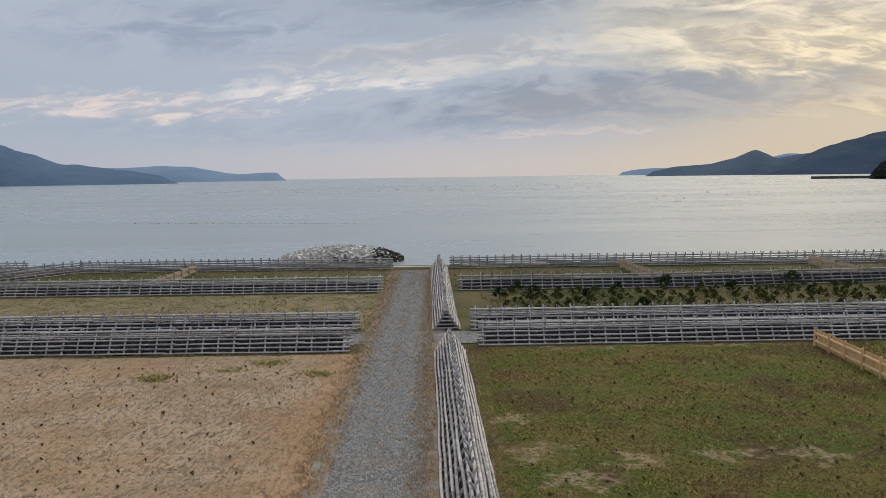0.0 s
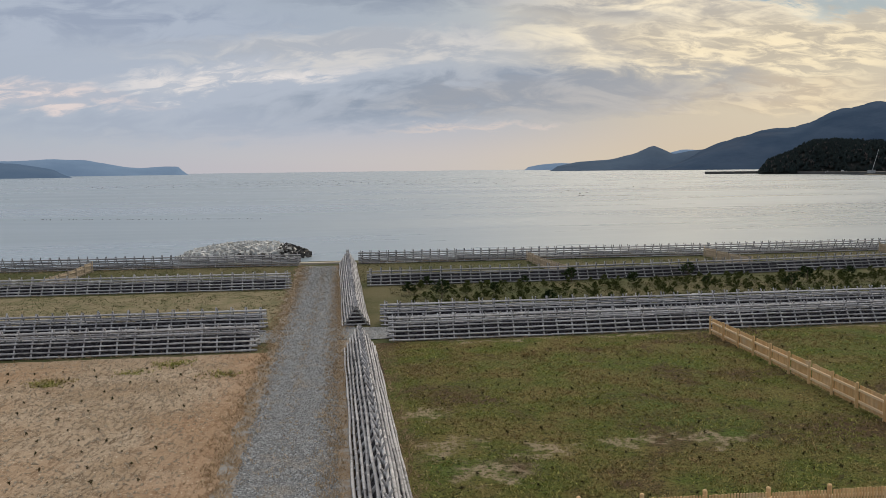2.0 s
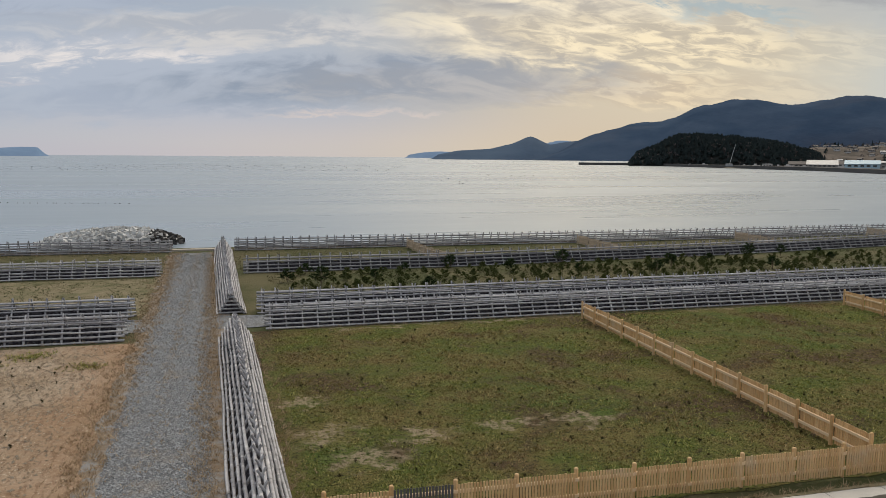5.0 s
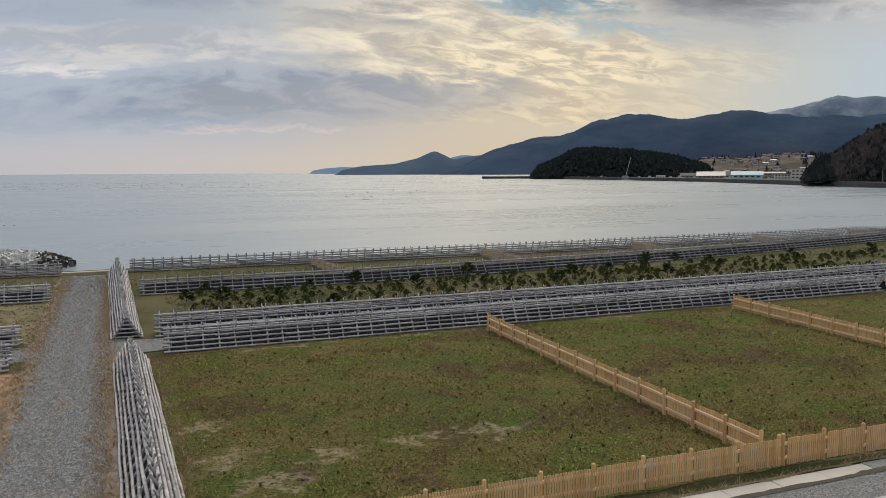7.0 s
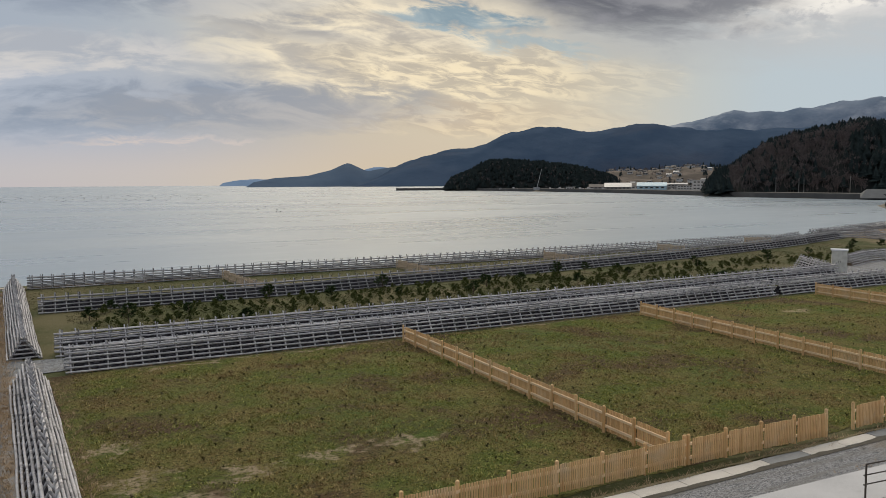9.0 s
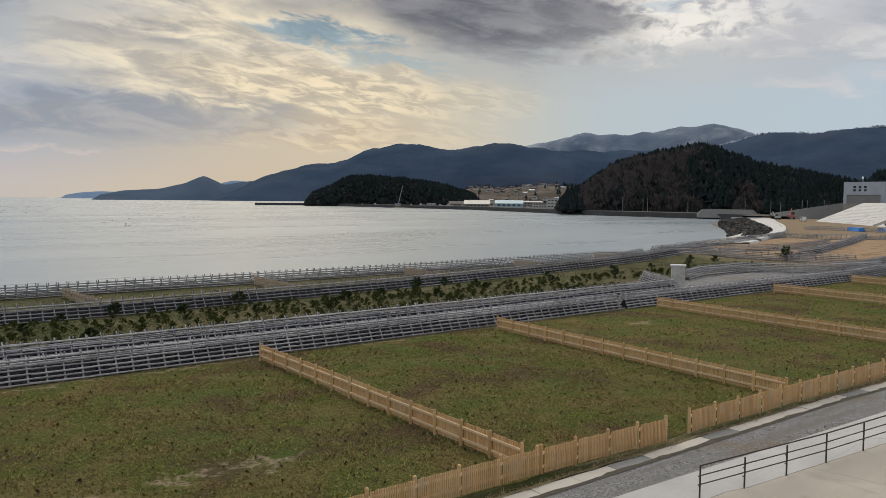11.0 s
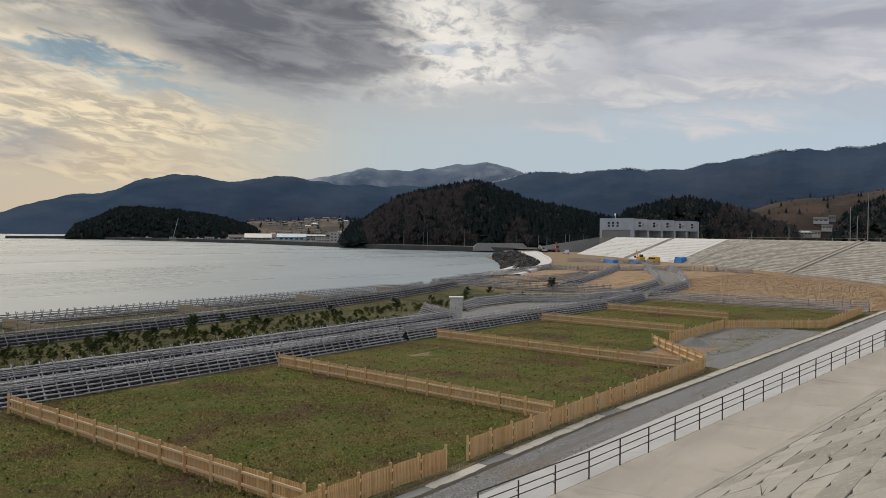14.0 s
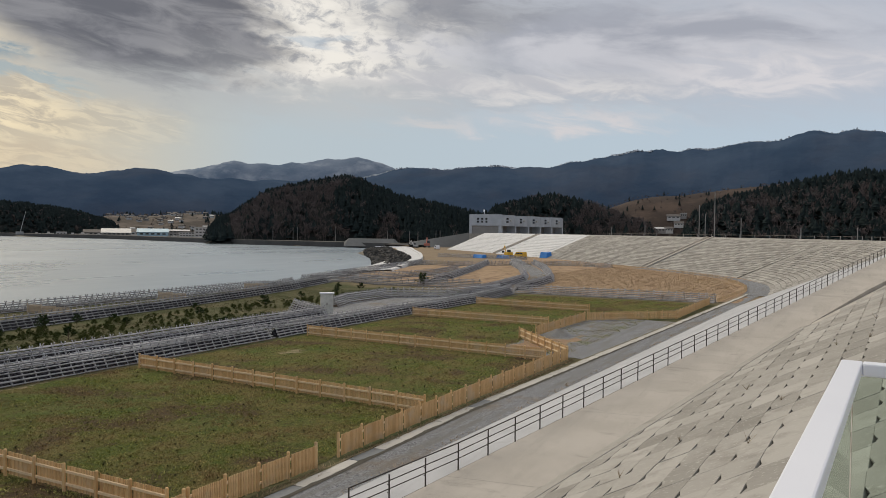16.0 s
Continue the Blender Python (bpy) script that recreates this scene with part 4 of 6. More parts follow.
log_fence([(124, 91), (130, 89), (138.5, 86), (150, 83), (159, 82.5), (179, 86.5)], FAR, **FIELD)
log_fence([(225, 91), (195, 76), (168.6, 64.7), (151, 58.4), (136.5, 55.7), (124, 53.5), (113, 52.5)], FAR, solid=False, rails=5)
log_fence([(231, 86), (200, 71.4), (171, 59.5), (152, 53), (140, 51), (124.5, 49.0)], FAR, solid=False, rails=5)
log_fence([(138, 72), (150, 74.4), (168.5, 80), (191, 87), (223, 98)], FAR, solid=False, rails=5)
log_fence([(131, 71), (129.5, 65), (129.6, 58.5)], FAR, **FIELD)
log_fence([(203, 110.3), (202.8, 101.4), (213, 92.3), (224, 83), (228, 70.6), (221.5, 59.3)], FAR, **FIELD)
log_fence([(270, 139), (269, 125.5), (267, 113.5), (265.5, 102)], FAR, **FIELD)

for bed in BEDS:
    tagged(part("fence_bed", bed, M_FENCEBED), "bare soil under a log fence, darkened for its shade", "soil", kind="structure")

# ---- picket fences of new wood ----
BAY = 1.8


def picket_parts():
    post = Mesh()
    post.tube((0, 0, -0.05), (0, 0, 1.06), 0.072, 0.068, 8)
    post.tube((0, 0, 1.06), (0, 0, 1.09), 0.068, 0.045, 8)
    rail = Mesh()
    rail.box((-0.5, -0.036, -0.045), (0.5, 0.036, 0.045))
    panel = Mesh()
    n = 19
    for i in range(n):
        x = (i + 0.5) / n - 0.5
        w, top = 0.0178 + rng.uniform(-0.0015, 0.0015), 0.98 + rng.uniform(-0.010, 0.010)
        panel.box((x - w, -0.012, 0.06 + rng.uniform(-0.02, 0.02)), (x + w, 0.012, top))
    return post.data("post", M_CEDAR), rail.data("rail", M_CEDARPALE), panel.data("slat_panel", M_CEDAR)


P_POST, P_RAIL, P_PANEL = picket_parts()
OLD_PARTS = []
for me in (P_POST, P_RAIL, P_PANEL):
    old = me.copy()
    old.materials.clear()
    old.materials.append(M_CEDAROLD)
    OLD_PARTS.append(old)


GREY_PANEL = P_PANEL.copy()
GREY_PANEL.materials.clear()
GREY_PANEL.materials.append(material("dark_grey_slats", lambda g, p: g.mix(g.noise(g.scale(p, 12, 12, 1.5), 2, 5, 0.6), (0.075, 0.075, 0.078), (0.15, 0.148, 0.145)), 0.85, spec=0.15))


def picket_fence(a, b, label, outward=1, group="picket fences", meshes=(P_POST, P_RAIL, P_PANEL), grey=None):
    """New wooden fence from a to b: posts, two rails on one side, slats on the other."""
    a, b = Vector((*a, 0)), Vector((*b, 0))
    fence = thing("picket_fence", label, "fence", group)
    n = max(1, round((b - a).length / BAY))
    e = (b - a) / n
    turn = math.atan2(e.y, e.x)
    side = Vector((-e.y, e.x, 0)).normalized() * outward
    for i in range(n + 1):
        c = a + e * i + side * 0.10
        ob = new("post", meshes[0])
        ob.parent = fence
        ob.matrix_basis = pose(c.x, c.y, land(c.x, c.y) + 0.02, rng.uniform(-1, 1), rng.uniform(-1, 1), 45)
        if i == n:
            break
        c = a + e * i
        mid = c + e * 0.5
        z = land(mid.x, mid.y) + 0.02
        for h in (0.28, 0.76):
            ob = new("rail", meshes[1])
            ob.parent = fence
            q = mid + side * 0.06
            ob.matrix_basis = Matrix.LocRotScale((q.x, q.y, z + h + rng.uniform(-0.01, 0.01)), Euler((0, 0, turn)), (e.length + 0.03, 1, 1))
        ob = new("slat_panel", GREY_PANEL if i == grey else meshes[2])
        if i == grey:
            tagged(ob, "dark grey weathered slats")
        ob.parent = fence
        ob.matrix_basis = Matrix.LocRotScale((mid.x, mid.y, z + rng.uniform(-0.01, 0.01)), Euler((radians(rng.uniform(-1, 1)), 0, turn + (math.pi if rng.random() < 0.5 else 0))), (e.length - 0.11, 1, 1))
    return fence


NEW = "fence of new honey-coloured wooden slats"
picket_fence((2.3, 20.3), (20.3, 19.9), NEW + " along a service road", grey=1)
picket_fence((20.5, 19.9), (27.4, 19.55), NEW + " along a service road")
picket_fence((29.2, 19.65), (60.0, 19.25), NEW + " along a service road")
picket_fence((21.1, 44.4), (20.2, 20.6), NEW + " dividing turf plots", -1)
picket_fence((40.5, 44.4), (38.3, 20.3), NEW + " dividing turf plots", -1)
picket_fence((60.8, 44.9), (58.6, 20.6), NEW + " dividing turf plots", -1)
picket_fence((81.3, 45.0), (80.3, 28.0), NEW + " dividing turf plots", -1)
picket_fence((99.0, 44.9), (97.3, 28.6), NEW + " dividing turf plots", -1)
picket_fence((60.2, 19.3), (70.0, 27.2), NEW + " round a gravel yard")
picket_fence((72.3, 26.4), (87.6, 26.2), NEW + " round a gravel yard")
picket_fence((87.8, 26.0), (95.6, 17.5), NEW + " round a gravel yard")
picket_fence((95.8, 17.5), (117.5, 17.1), NEW + " along a service road")
for x in (18.6, 38.0, 58.2, 78.0, 98.0):
    y0, y1 = 71.0 + max(0, x - 20) * 0.13, 81.0 + max(0, x - 70) * 0.13
    picket_fence((x - 0.4, y1), (x + 1.0, y0), "low fence of pale weathered wooden slats behind the beach", -1, "beach picket fences", OLD_PARTS)
picket_fence((-25.6, 81.0), (-26.6, 70.5), "low fence of pale weathered wooden slats behind the beach", 1, "beach picket fences", OLD_PARTS)

# ---- kerb slabs beside the service road ----
kerb = thing("kerb", "row of pale concrete kerb slabs beside a gravel road", "kerb", kind="structure")
slab = Mesh()
slab.box((-0.496, -0.30, -0.06), (0.496, 0.30, 0.045))
SLAB = slab.data("kerb_slab", M_KERB)
DARKSLAB = slab.data("grate_slab", material("drain_grating", lambda g, p: g.mix(g.noise(p, 8), (0.16, 0.18, 0.2), (0.24, 0.26, 0.28)), 0.5, 0.4))
x = -20.0
while x < 150:
    near_gate = abs(x - 12.5) < 0.9 or abs(x - 23.9) < 0.9 or abs(x - 29.6) < 0.9 or abs(x - 41.2) < 0.9
    ob = new("kerb_slab", DARKSLAB if near_gate else SLAB)
    ob.parent = kerb
    ob.matrix_basis = Matrix.LocRotScale((x, kerb_y(x) + rng.uniform(-0.02, 0.02), 0.02 + rng.uniform(-0.012, 0.012)), Euler((rng.uniform(-0.01, 0.01), 0, -0.02 + rng.uniform(-0.008, 0.008))), (1.98, 1, 1))
    x += 2.0

# dirt and moss creeping over both edges of the kerb
M_DIRT = material("damp_road_dirt", lambda g, p: g.mix(g.noise(p, 3.0, 5, 0.7), (0.045, 0.043, 0.036), (0.15, 0.14, 0.12)), 0.95, spec=0.1)
for name, label, side in (("road_dirt", "dark damp dirt washed against a kerb", -1), ("kerb_moss", "brown soil and moss creeping over a kerb", 1)):
    def creep(x, v, side=side):
        w = 0.22 + 0.22 * noise.noise((x * 0.5, side * 3.0, 0)) + 0.10 * noise.noise((x * 2.3, side * 3.0, 4))
        y = kerb_y(x) + side * (0.50 * (1 - v) + (0.32 - max(-0.16, w - 0.2) * 0.9) * v)
        return (x, y, 0.05 + 0.028 * v)
    tagged(part(name, grid(creep, list(np.arange(-20, 148, 0.35)), [0, 1]), M_DIRT if side < 0 else M_VERGE), label, "dirt", kind="structure")

# ---- railing along the ramp ----
railing = thing("railing", "dark steel pipe railing along a concrete ramp", "railing")
for k in range(-5, 43):
    c = RAIL_A + RAIL_B * k
    m = Mesh()
    m.tube((0, 0, -0.12), (0, 0, 1.1), 0.03, 0.03, 8)
    for h in (0.42, 0.72):
        m.tube((0, 0.02, h), (0, 0.085, h), 0.022, 0.022, 6)
    if k == -5:
        POSTMESH = m.data("post", M_STEEL)
    ob = new("post", POSTMESH)
    ob.parent = railing
    ob.matrix_basis = pose(c.x, c.y, max(c.z, 0.1), 0, 0, -12.4)
for h, r in ((1.1, 0.026), (0.72, 0.021), (0.42, 0.021)):
    for k in range(-5, 42, 3):
        m = Mesh()
        off = Vector((0.015, 0.08, h)) if h < 1 else Vector((0, 0, h))
        a, b = RAIL_A + RAIL_B * k, RAIL_A + RAIL_B * min(k + 3, 42)
        a.z, b.z = max(a.z, 0.1), max(b.z, 0.1)
        m.tube(a + off, b + off, r, r, 8)
        part("pipe", m, M_STEEL, railing)

# ---- blocks on the upper face of the wall ----
RISE = math.hypot(BATTER, 1.0)
UP = Vector((0, -BATTER, 1)) / RISE
OUT = Vector((0, 1, BATTER)) / RISE


def block_mesh(seed):
    r = random.Random(seed)
    m = Mesh()
    w, h, s = 2.2495, 0.999, 0.60
    lift = [r.uniform(-0.009, 0.009) for _ in range(4)]
    # outline leaning uphill, with a narrow pocket let into the lower corner
    k = r.uniform(0.85, 1.05)
    base = [(k, 0.0), (w, 0.0), (w + s, h), (s, h), (0.03, 0.05), (k * 0.42, 0.13)]
    tops = [0.1 + lift[0], 0.1 + lift[1], 0.1 + lift[2], 0.1 + lift[3], 0.1 + lift[0], 0.1 + lift[0]]
    ins = [(x * 0.992 + 0.011, y * 0.984 + 0.008) for x, y in base]
    n = len(base)
    m.v = [(x, y, -0.2) for x, y in base] + [(x, y, t - 0.013) for (x, y), t in zip(base, tops)] + [(x, y, t) for (x, y), t in zip(ins, tops)]
    for k in range(2):
        m.f += [(k * n + i, k * n + (i + 1) % n, (k + 1) * n + (i + 1) % n, (k + 1) * n + i) for i in range(n)]
    m.f.append(tuple(range(2 * n, 3 * n)))
    return m


BLOCKM = [block_mesh(i) for i in range(6)]
BLOCKS = [m.data("block", M_BLOCK) for m in BLOCKM]
revetment = thing("block_revetment", "sloping revetment of weathered concrete blocks", "sea wall", kind="structure")
rest = Mesh()
made = 0
for row in range(-2, 27):
    for col in range(-10, 56):
        ux = col * 2.25 + row * 0.62
        sl = row * 1.0 + ux * 0.066
        z = sl / RISE
        x = ux
        if not (-12 < x < 119) or z > CREST - 0.3:
            continue
        zr = slope_z(ramp(x + 2.2)[2])
        if z < zr - (0.9 if x < KERB_X - 3 else -0.05):
            continue
        origin = Vector((x, 10.8 - BATTER * z, z))
        m = Matrix.Translation(origin) @ Matrix(((1, UP.x, OUT.x), (-0.0, UP.y, OUT.y), (0.0, UP.z, OUT.z))).to_4x4() @ pose(0, 0, 0, rng.uniform(-0.3, 0.3), rng.uniform(-0.25, 0.25), 3.6)
        i = rng.randrange(6)
        if 10 < x < 44 and made < 300 and z < 6.5:
            ob = new("block", BLOCKS[i])
            ob.parent = revetment
            ob.matrix_basis = m
            made += 1
        else:
            rest.add([tuple(m @ Vector(v)) for v in BLOCKM[i].v], BLOCKM[i].f)
tagged(part("joined_blocks", rest, M_BLOCK, revetment), kind="stuff")
apron = grid(lambda x, v: (x, ramp(x)[2] + 0.30 - 0.9 * v, ramp(x)[0] - 0.012 + 0.9 * v / BATTER + (0.03 * min(1.0, 4 * v) if v < 1 else -0.05)), [x for x in wall_x if x <= KERB_X] + [KERB_X], [0, 0.25, 0.6, 0.92, 1.0])
tagged(part("slope_apron", apron, M_BLOCK), "plain concrete band between a ramp and slope blocks", "sea wall", kind="structure")
kerb_wall = thing("ramp_kerb", "raised concrete kerb wall where a ramp cuts into a slope", "kerb", kind="structure")
for x in range(int(KERB_X), 116, 6):
    m = Mesh()
    for k, u in enumerate((x + 0.012, x + 5.988)):
        z, _, y = ramp(u)
        top = slope_z(y) + 0.14 + 0.46 * min(1.0, (u - KERB_X) / 9.0)
        m.v += [(u, y + 0.06, z - 0.05), (u, y + 0.04, top), (u, y - 0.40, top + 0.02), (u, y - 0.42, slope_z(y - 0.42) + 0.125), (u, y - 1.5, slope_z(y - 1.5) + 0.09)]
    m.f = [(j, 5 + j, 6 + j, 1 + j) for j in range(4)] + [(0, 1, 2, 3), (8, 7, 6, 5)]
    part("kerb_piece", m, M_CONC, kerb_wall)

joints = thing("ramp_joint", "narrow dark joints across a concrete ramp", "joint", kind="structure")
for x in range(18, 118, 10):
    z, yo, yi = ramp(x)
    m = Mesh()
    m.v = [(x, yo - 0.05, z + 0.004), (x + 0.035, yo - 0.05, z + 0.007), (x + 0.435, yi + 0.1, ramp(x + 0.435)[0] + 0.004), (x + 0.4, yi + 0.1, ramp(x + 0.4)[0] + 0.004)]
    m.f = [(0, 3, 2, 1)]
    part("joint", m, M_BED, joints)

# ---- courses on the far faces of the wall ----
def far_blocks(name, line, mat, width, height, proud, skip, label):
    m = Mesh()
    r = random.Random(3)
    dist = 0.0
    for i in range(len(line) - 1):
        p, q = line[i], line[i + 1]
        d = (q - p)
        ln = d.length
        d = d / ln
        n = Vector((d.y, -d.x))
        k = max(1, round(ln / width))
        for row in range(int(BATTER * CREST * 1.08 / height)):
            for c in range(k):
                s0, s1 = ln * c / k + 0.05, ln * (c + 1) / k - 0.05
                dd = dist + s0
                if dd % skip < 1.0:
                    continue
                t0, t1 = (row * height + 0.05) / RISE, ((row + 1) * height - 0.04) / RISE
                if t1 > CREST - 0.1:
                    continue
                h0, h1 = proud * r.uniform(0.5, 1.4), proud * r.uniform(0.1, 0.5)
                vs = []
                for s in (s0, s1):
                    for t, h in ((t0, -0.1), (t0, h0), (t1, h1)):
                        w = p + d * s + n * (BATTER * t)
                        vs.append((w.x - n.x * h * 0.38, w.y - n.y * h * 0.38, t + h * 0.92))
                m.add(vs, [(0, 1, 4, 3), (1, 2, 5, 4), (0, 2, 1), (3, 4, 5)])
        dist += ln
    return tagged(part(name, m, mat), label, "sea wall", kind="stuff")


far_blocks("wall_blocks", old_part, M_BLOCK, 2.2, 1.0, 0.055, 38.0, "courses of weathered concrete blocks on a curving sea wall")
far_blocks("wall_blocks", new_part, M_NEWBLOCK, 4.0, 1.6, 0.04, 26.0, "courses of fresh pale concrete on a sea wall")


def wall_stair(i, width, label):
    """A straight flight let into the face of the wall, between two stringers."""
    p, q = toe[i], toe[i + 1]
    d = (q - p).normalized()
    n = Vector((d.y, -d.x))
    st = thing("wall_stair", label, "stairs")
    for s in (0.0, width):
        m = Mesh()
        a = p + d * s
        top = a + n * BATTER * CREST
        m.add([(a.x, a.y, 0), (a.x + d.x * 0.5, a.y + d.y * 0.5, 0), (top.x + d.x * 0.5, top.y + d.y * 0.5, CREST), (top.x, top.y, CREST),
               (a.x, a.y, 0.5), (a.x + d.x * 0.5, a.y + d.y * 0.5, 0.5), (top.x + d.x * 0.5, top.y + d.y * 0.5, CREST + 0.35), (top.x, top.y, CREST + 0.35)],
              [(4, 5, 6, 7), (0, 1, 5, 4), (1, 2, 6, 5), (3, 0, 4, 7), (2, 3, 7, 6)])
        part("stringer", m, M_CONC, st)
    m = Mesh()
    steps = 45
    for k in range(steps):
        z0, z1 = CREST * k / steps, CREST * (k + 1) / steps
        a, b = p + n * BATTER * z0 + d * 0.5, p + n * BATTER * z1 + d * 0.5
        c, e = a + d * (width - 0.5), b + d * (width - 0.5)
        m.add([(a.x, a.y, z0), (c.x, c.y, z0), (c.x, c.y, z1 + 0.05), (a.x, a.y, z1 + 0.05), (b.x, b.y, z1 + 0.05), (e.x, e.y, z1 + 0.05)], [(0, 1, 2, 3), (3, 2, 5, 4)])
    part("steps", m, M_CONC, st, "grey concrete steps")


wall_stair(30, 3.0, "concrete stair between stringers on a sea wall")
wall_stair(46, 3.0, "pale concrete stair between stringers on a new sea wall")

# ---- viewing deck with a glass balustrade ----
deck = thing("viewing_deck", "concrete viewing deck on top of a sea wall", "deck", kind="structure")
m = Mesh()
m.box((-9, -14, 8.05), (3.75, 0.05, 8.4))
part("deck_slab", m, M_CONC, deck)
for x in (-6, 1.5):
    m = Mesh()
    m.box((x - 0.3, -1.2, 3.9), (x + 0.3, -0.6, 8.05))
    part("column", m, M_CONC, deck)
M_GLASS = bpy.data.materials.new("balustrade_glass")
M_GLASS.use_nodes = True
gb = M_GLASS.node_tree.nodes["Principled BSDF"]
gb.inputs["Base Color"].default_value = (0.74, 0.86, 0.80, 1)
gb.inputs["Roughness"].default_value = 0.02
gb.inputs["IOR"].default_value = 1.15
gb.inputs["Transmission Weight"].default_value = 1.0
balustrade = thing("glass_balustrade", "glass balustrade with a wide white metal handrail", "balustrade")
C0 = Vector((3.86, -0.012))
E0, N0 = Vector((-1.0, 0.058)).normalized(), Vector((-0.058, -1.0)).normalized()


def rail_box(a, d, length, inward, name, w0, w1, z0, z1, mat):
    m = Mesh()
    q = [a + inward * w0, a + d * length + inward * w0, a + d * length + inward * w1, a + inward * w1]
    m.v = [(p.x, p.y, z) for z in (z0, z1) for p in q]
    m.f = [(0, 3, 2, 1), (4, 5, 6, 7), (0, 1, 5, 4), (1, 2, 6, 5), (2, 3, 7, 6), (3, 0, 4, 7)]
    ob = part(name, m, mat, balustrade)
    bev = ob.modifiers.new("bevel", "BEVEL")
    bev.width, bev.segments = min(0.006, (z1 - z0) * 0.2, abs(w1 - w0) * 0.2), 2
    return ob


rail_box(C0, E0, 12.0, N0, "handrail", 0.0, 0.078, 9.505, 9.555, M_WHITE)
rail_box(C0 + N0 * 0.0785, N0, 6.0, E0, "handrail", 0.0, 0.078, 9.505, 9.555, M_WHITE)
for i in range(8):
    a = C0 + E0 * (0.09 + 1.5 * i)
    g1 = rail_box(a, E0, 1.46, N0, "glass_panel", 0.033, 0.045, 8.46, 9.50, M_GLASS)
    g1.visible_shadow = False
for i in range(3):
    a = C0 + N0 * (0.047 + 1.5 * i)
    g1 = rail_box(a, N0, 1.46, E0, "glass_panel", 0.033, 0.045, 8.46, 9.50, M_GLASS)
    g1.visible_shadow = False
rail_box(C0, E0, 12.0, N0, "base_channel", 0.01, 0.065, 8.4, 8.46, M_WHITE)

# ---- forests ----
def conifer(m, r, c, h, w, tiers=6, fronds=7):
    base = Vector(c)
    m.tube(base, base + Vector((0, 0, h * 0.5)), h * 0.014, h * 0.008, 4)
    for k in range(tiers):
        u = k / tiers
        z = h * (0.16 + 0.80 * u)
        rad = w * (1 - u) ** 0.85 * r.uniform(0.8, 1.15) + 0.12
        tip = base + Vector((0, 0, z + h * 0.22))
        a0 = r.uniform(0, 6.28)
        for i in range(fronds):
            a, b = a0 + 6.283 * i / fronds, a0 + 6.283 * (i + 1.1) / fronds
            ra, rb = rad * r.uniform(0.7, 1.15), rad * r.uniform(0.7, 1.15)
            m.add([tuple(tip), tuple(base + Vector((math.cos(a) * ra, math.sin(a) * ra, z - r.uniform(0, 0.06) * h))), tuple(base + Vector((math.cos(b) * rb, math.sin(b) * rb, z - r.uniform(0, 0.06) * h)))], [(0, 1, 2)])


def bare_tree(m, r, c, h):
    base = Vector(c)
    fork = base + Vector((r.uniform(-0.4, 0.4), r.uniform(-0.4, 0.4), h * 0.35))
    m.tube(base, fork, h * 0.018, h * 0.012, 4)
    for i in range(7):
        a, lean = r.uniform(0, 6.28), r.uniform(0.1, 0.42)
        end = fork + Vector((math.cos(a) * h * lean, math.sin(a) * h * lean, h * r.uniform(0.35, 0.62)))
        m.tube(fork, end, h * 0.008, h * 0.002, 3)
        for j in range(9):
            q = fork.lerp(end, r.uniform(0.35, 1.05))
            t = Vector((r.gauss(0, 1), r.gauss(0, 1), r.uniform(0.2, 1.2))).normalized() * h * r.uniform(0.08, 0.17)
            s = t.cross(Vector((r.gauss(0, 1), r.gauss(0, 1), 0.3))).normalized() * h * r.uniform(0.015, 0.035)
            m.add([tuple(q - s), tuple(q + s), tuple(q + t)], [(0, 1, 2)])


def forest_on(spot, label, count, seed, size, bare_share, spread=1.0):
    """Trees all over a hill: dark conifers in one object, leafless broadleaves in another."""
    r = random.Random(seed)
    green, brown = Mesh(), Mesh()
    for _ in range(count):
        a, u, c = spot(r)
        if c.z < -1.0:
            continue
        if r.random() < bare_share(a, u):
            bare_tree(brown, r, c, size * r.uniform(0.6, 1.0))
        else:
            conifer(green, r, c, size * r.uniform(0.7, 1.25) / spread ** 0.5, size * r.uniform(0.26, 0.36) * spread)
    if green.v:
        tagged(part("conifer_wood", green, M_CONIFER), "dark conifers covering " + label, "forest", kind="stuff")
    if brown.v:
        tagged(part("bare_wood", brown, M_BARE), "leafless brown-grey trees on " + label, "forest", kind="stuff")


def patchy(a, u, f, shift):
    return 0.5 + 1.6 * noise.noise((a * f, u * 3.0, shift))


forest_on(wood_hill, "a hill behind the shore", 4300, 11, 9.0, lambda a, u: 0.92 if u < 0.36 - 0.02 * max(0, a - 55) and 48 < a < 60 and patchy(a, u, 0.5, 1) > 0.22 else (0.22 if u < 0.5 and 49 < a < 57 else 0.05), 1.3)
forest_on(gate_hill, "a rise behind a sea wall", 1300, 12, 9.5, lambda a, u: 0.9 if a > 72.8 else (0.15 if u > 0.2 else 0.5), 1.25)
forest_on(slope_hill, "a slope above a sea wall", 3400, 13, 8.5, lambda a, u: 0.6 if u < 0.28 and patchy(a, u, 0.35, 4) > 0.3 else 0.15, 1.3)
forest_on(island_hill, "a low hill behind a harbour", 2600, 14, 7.0, lambda a, u: 0.14 if u < 0.3 else 0.04, 1.5)
forest_on(town_hill, "a hillside above a harbour", 260, 16, 7.0, lambda a, u: 0.05 if a > 46.3 else 0.75)
forest_on(cleared_hill, "a cleared hillside", 420, 15, 5.0, lambda a, u: 0.85)


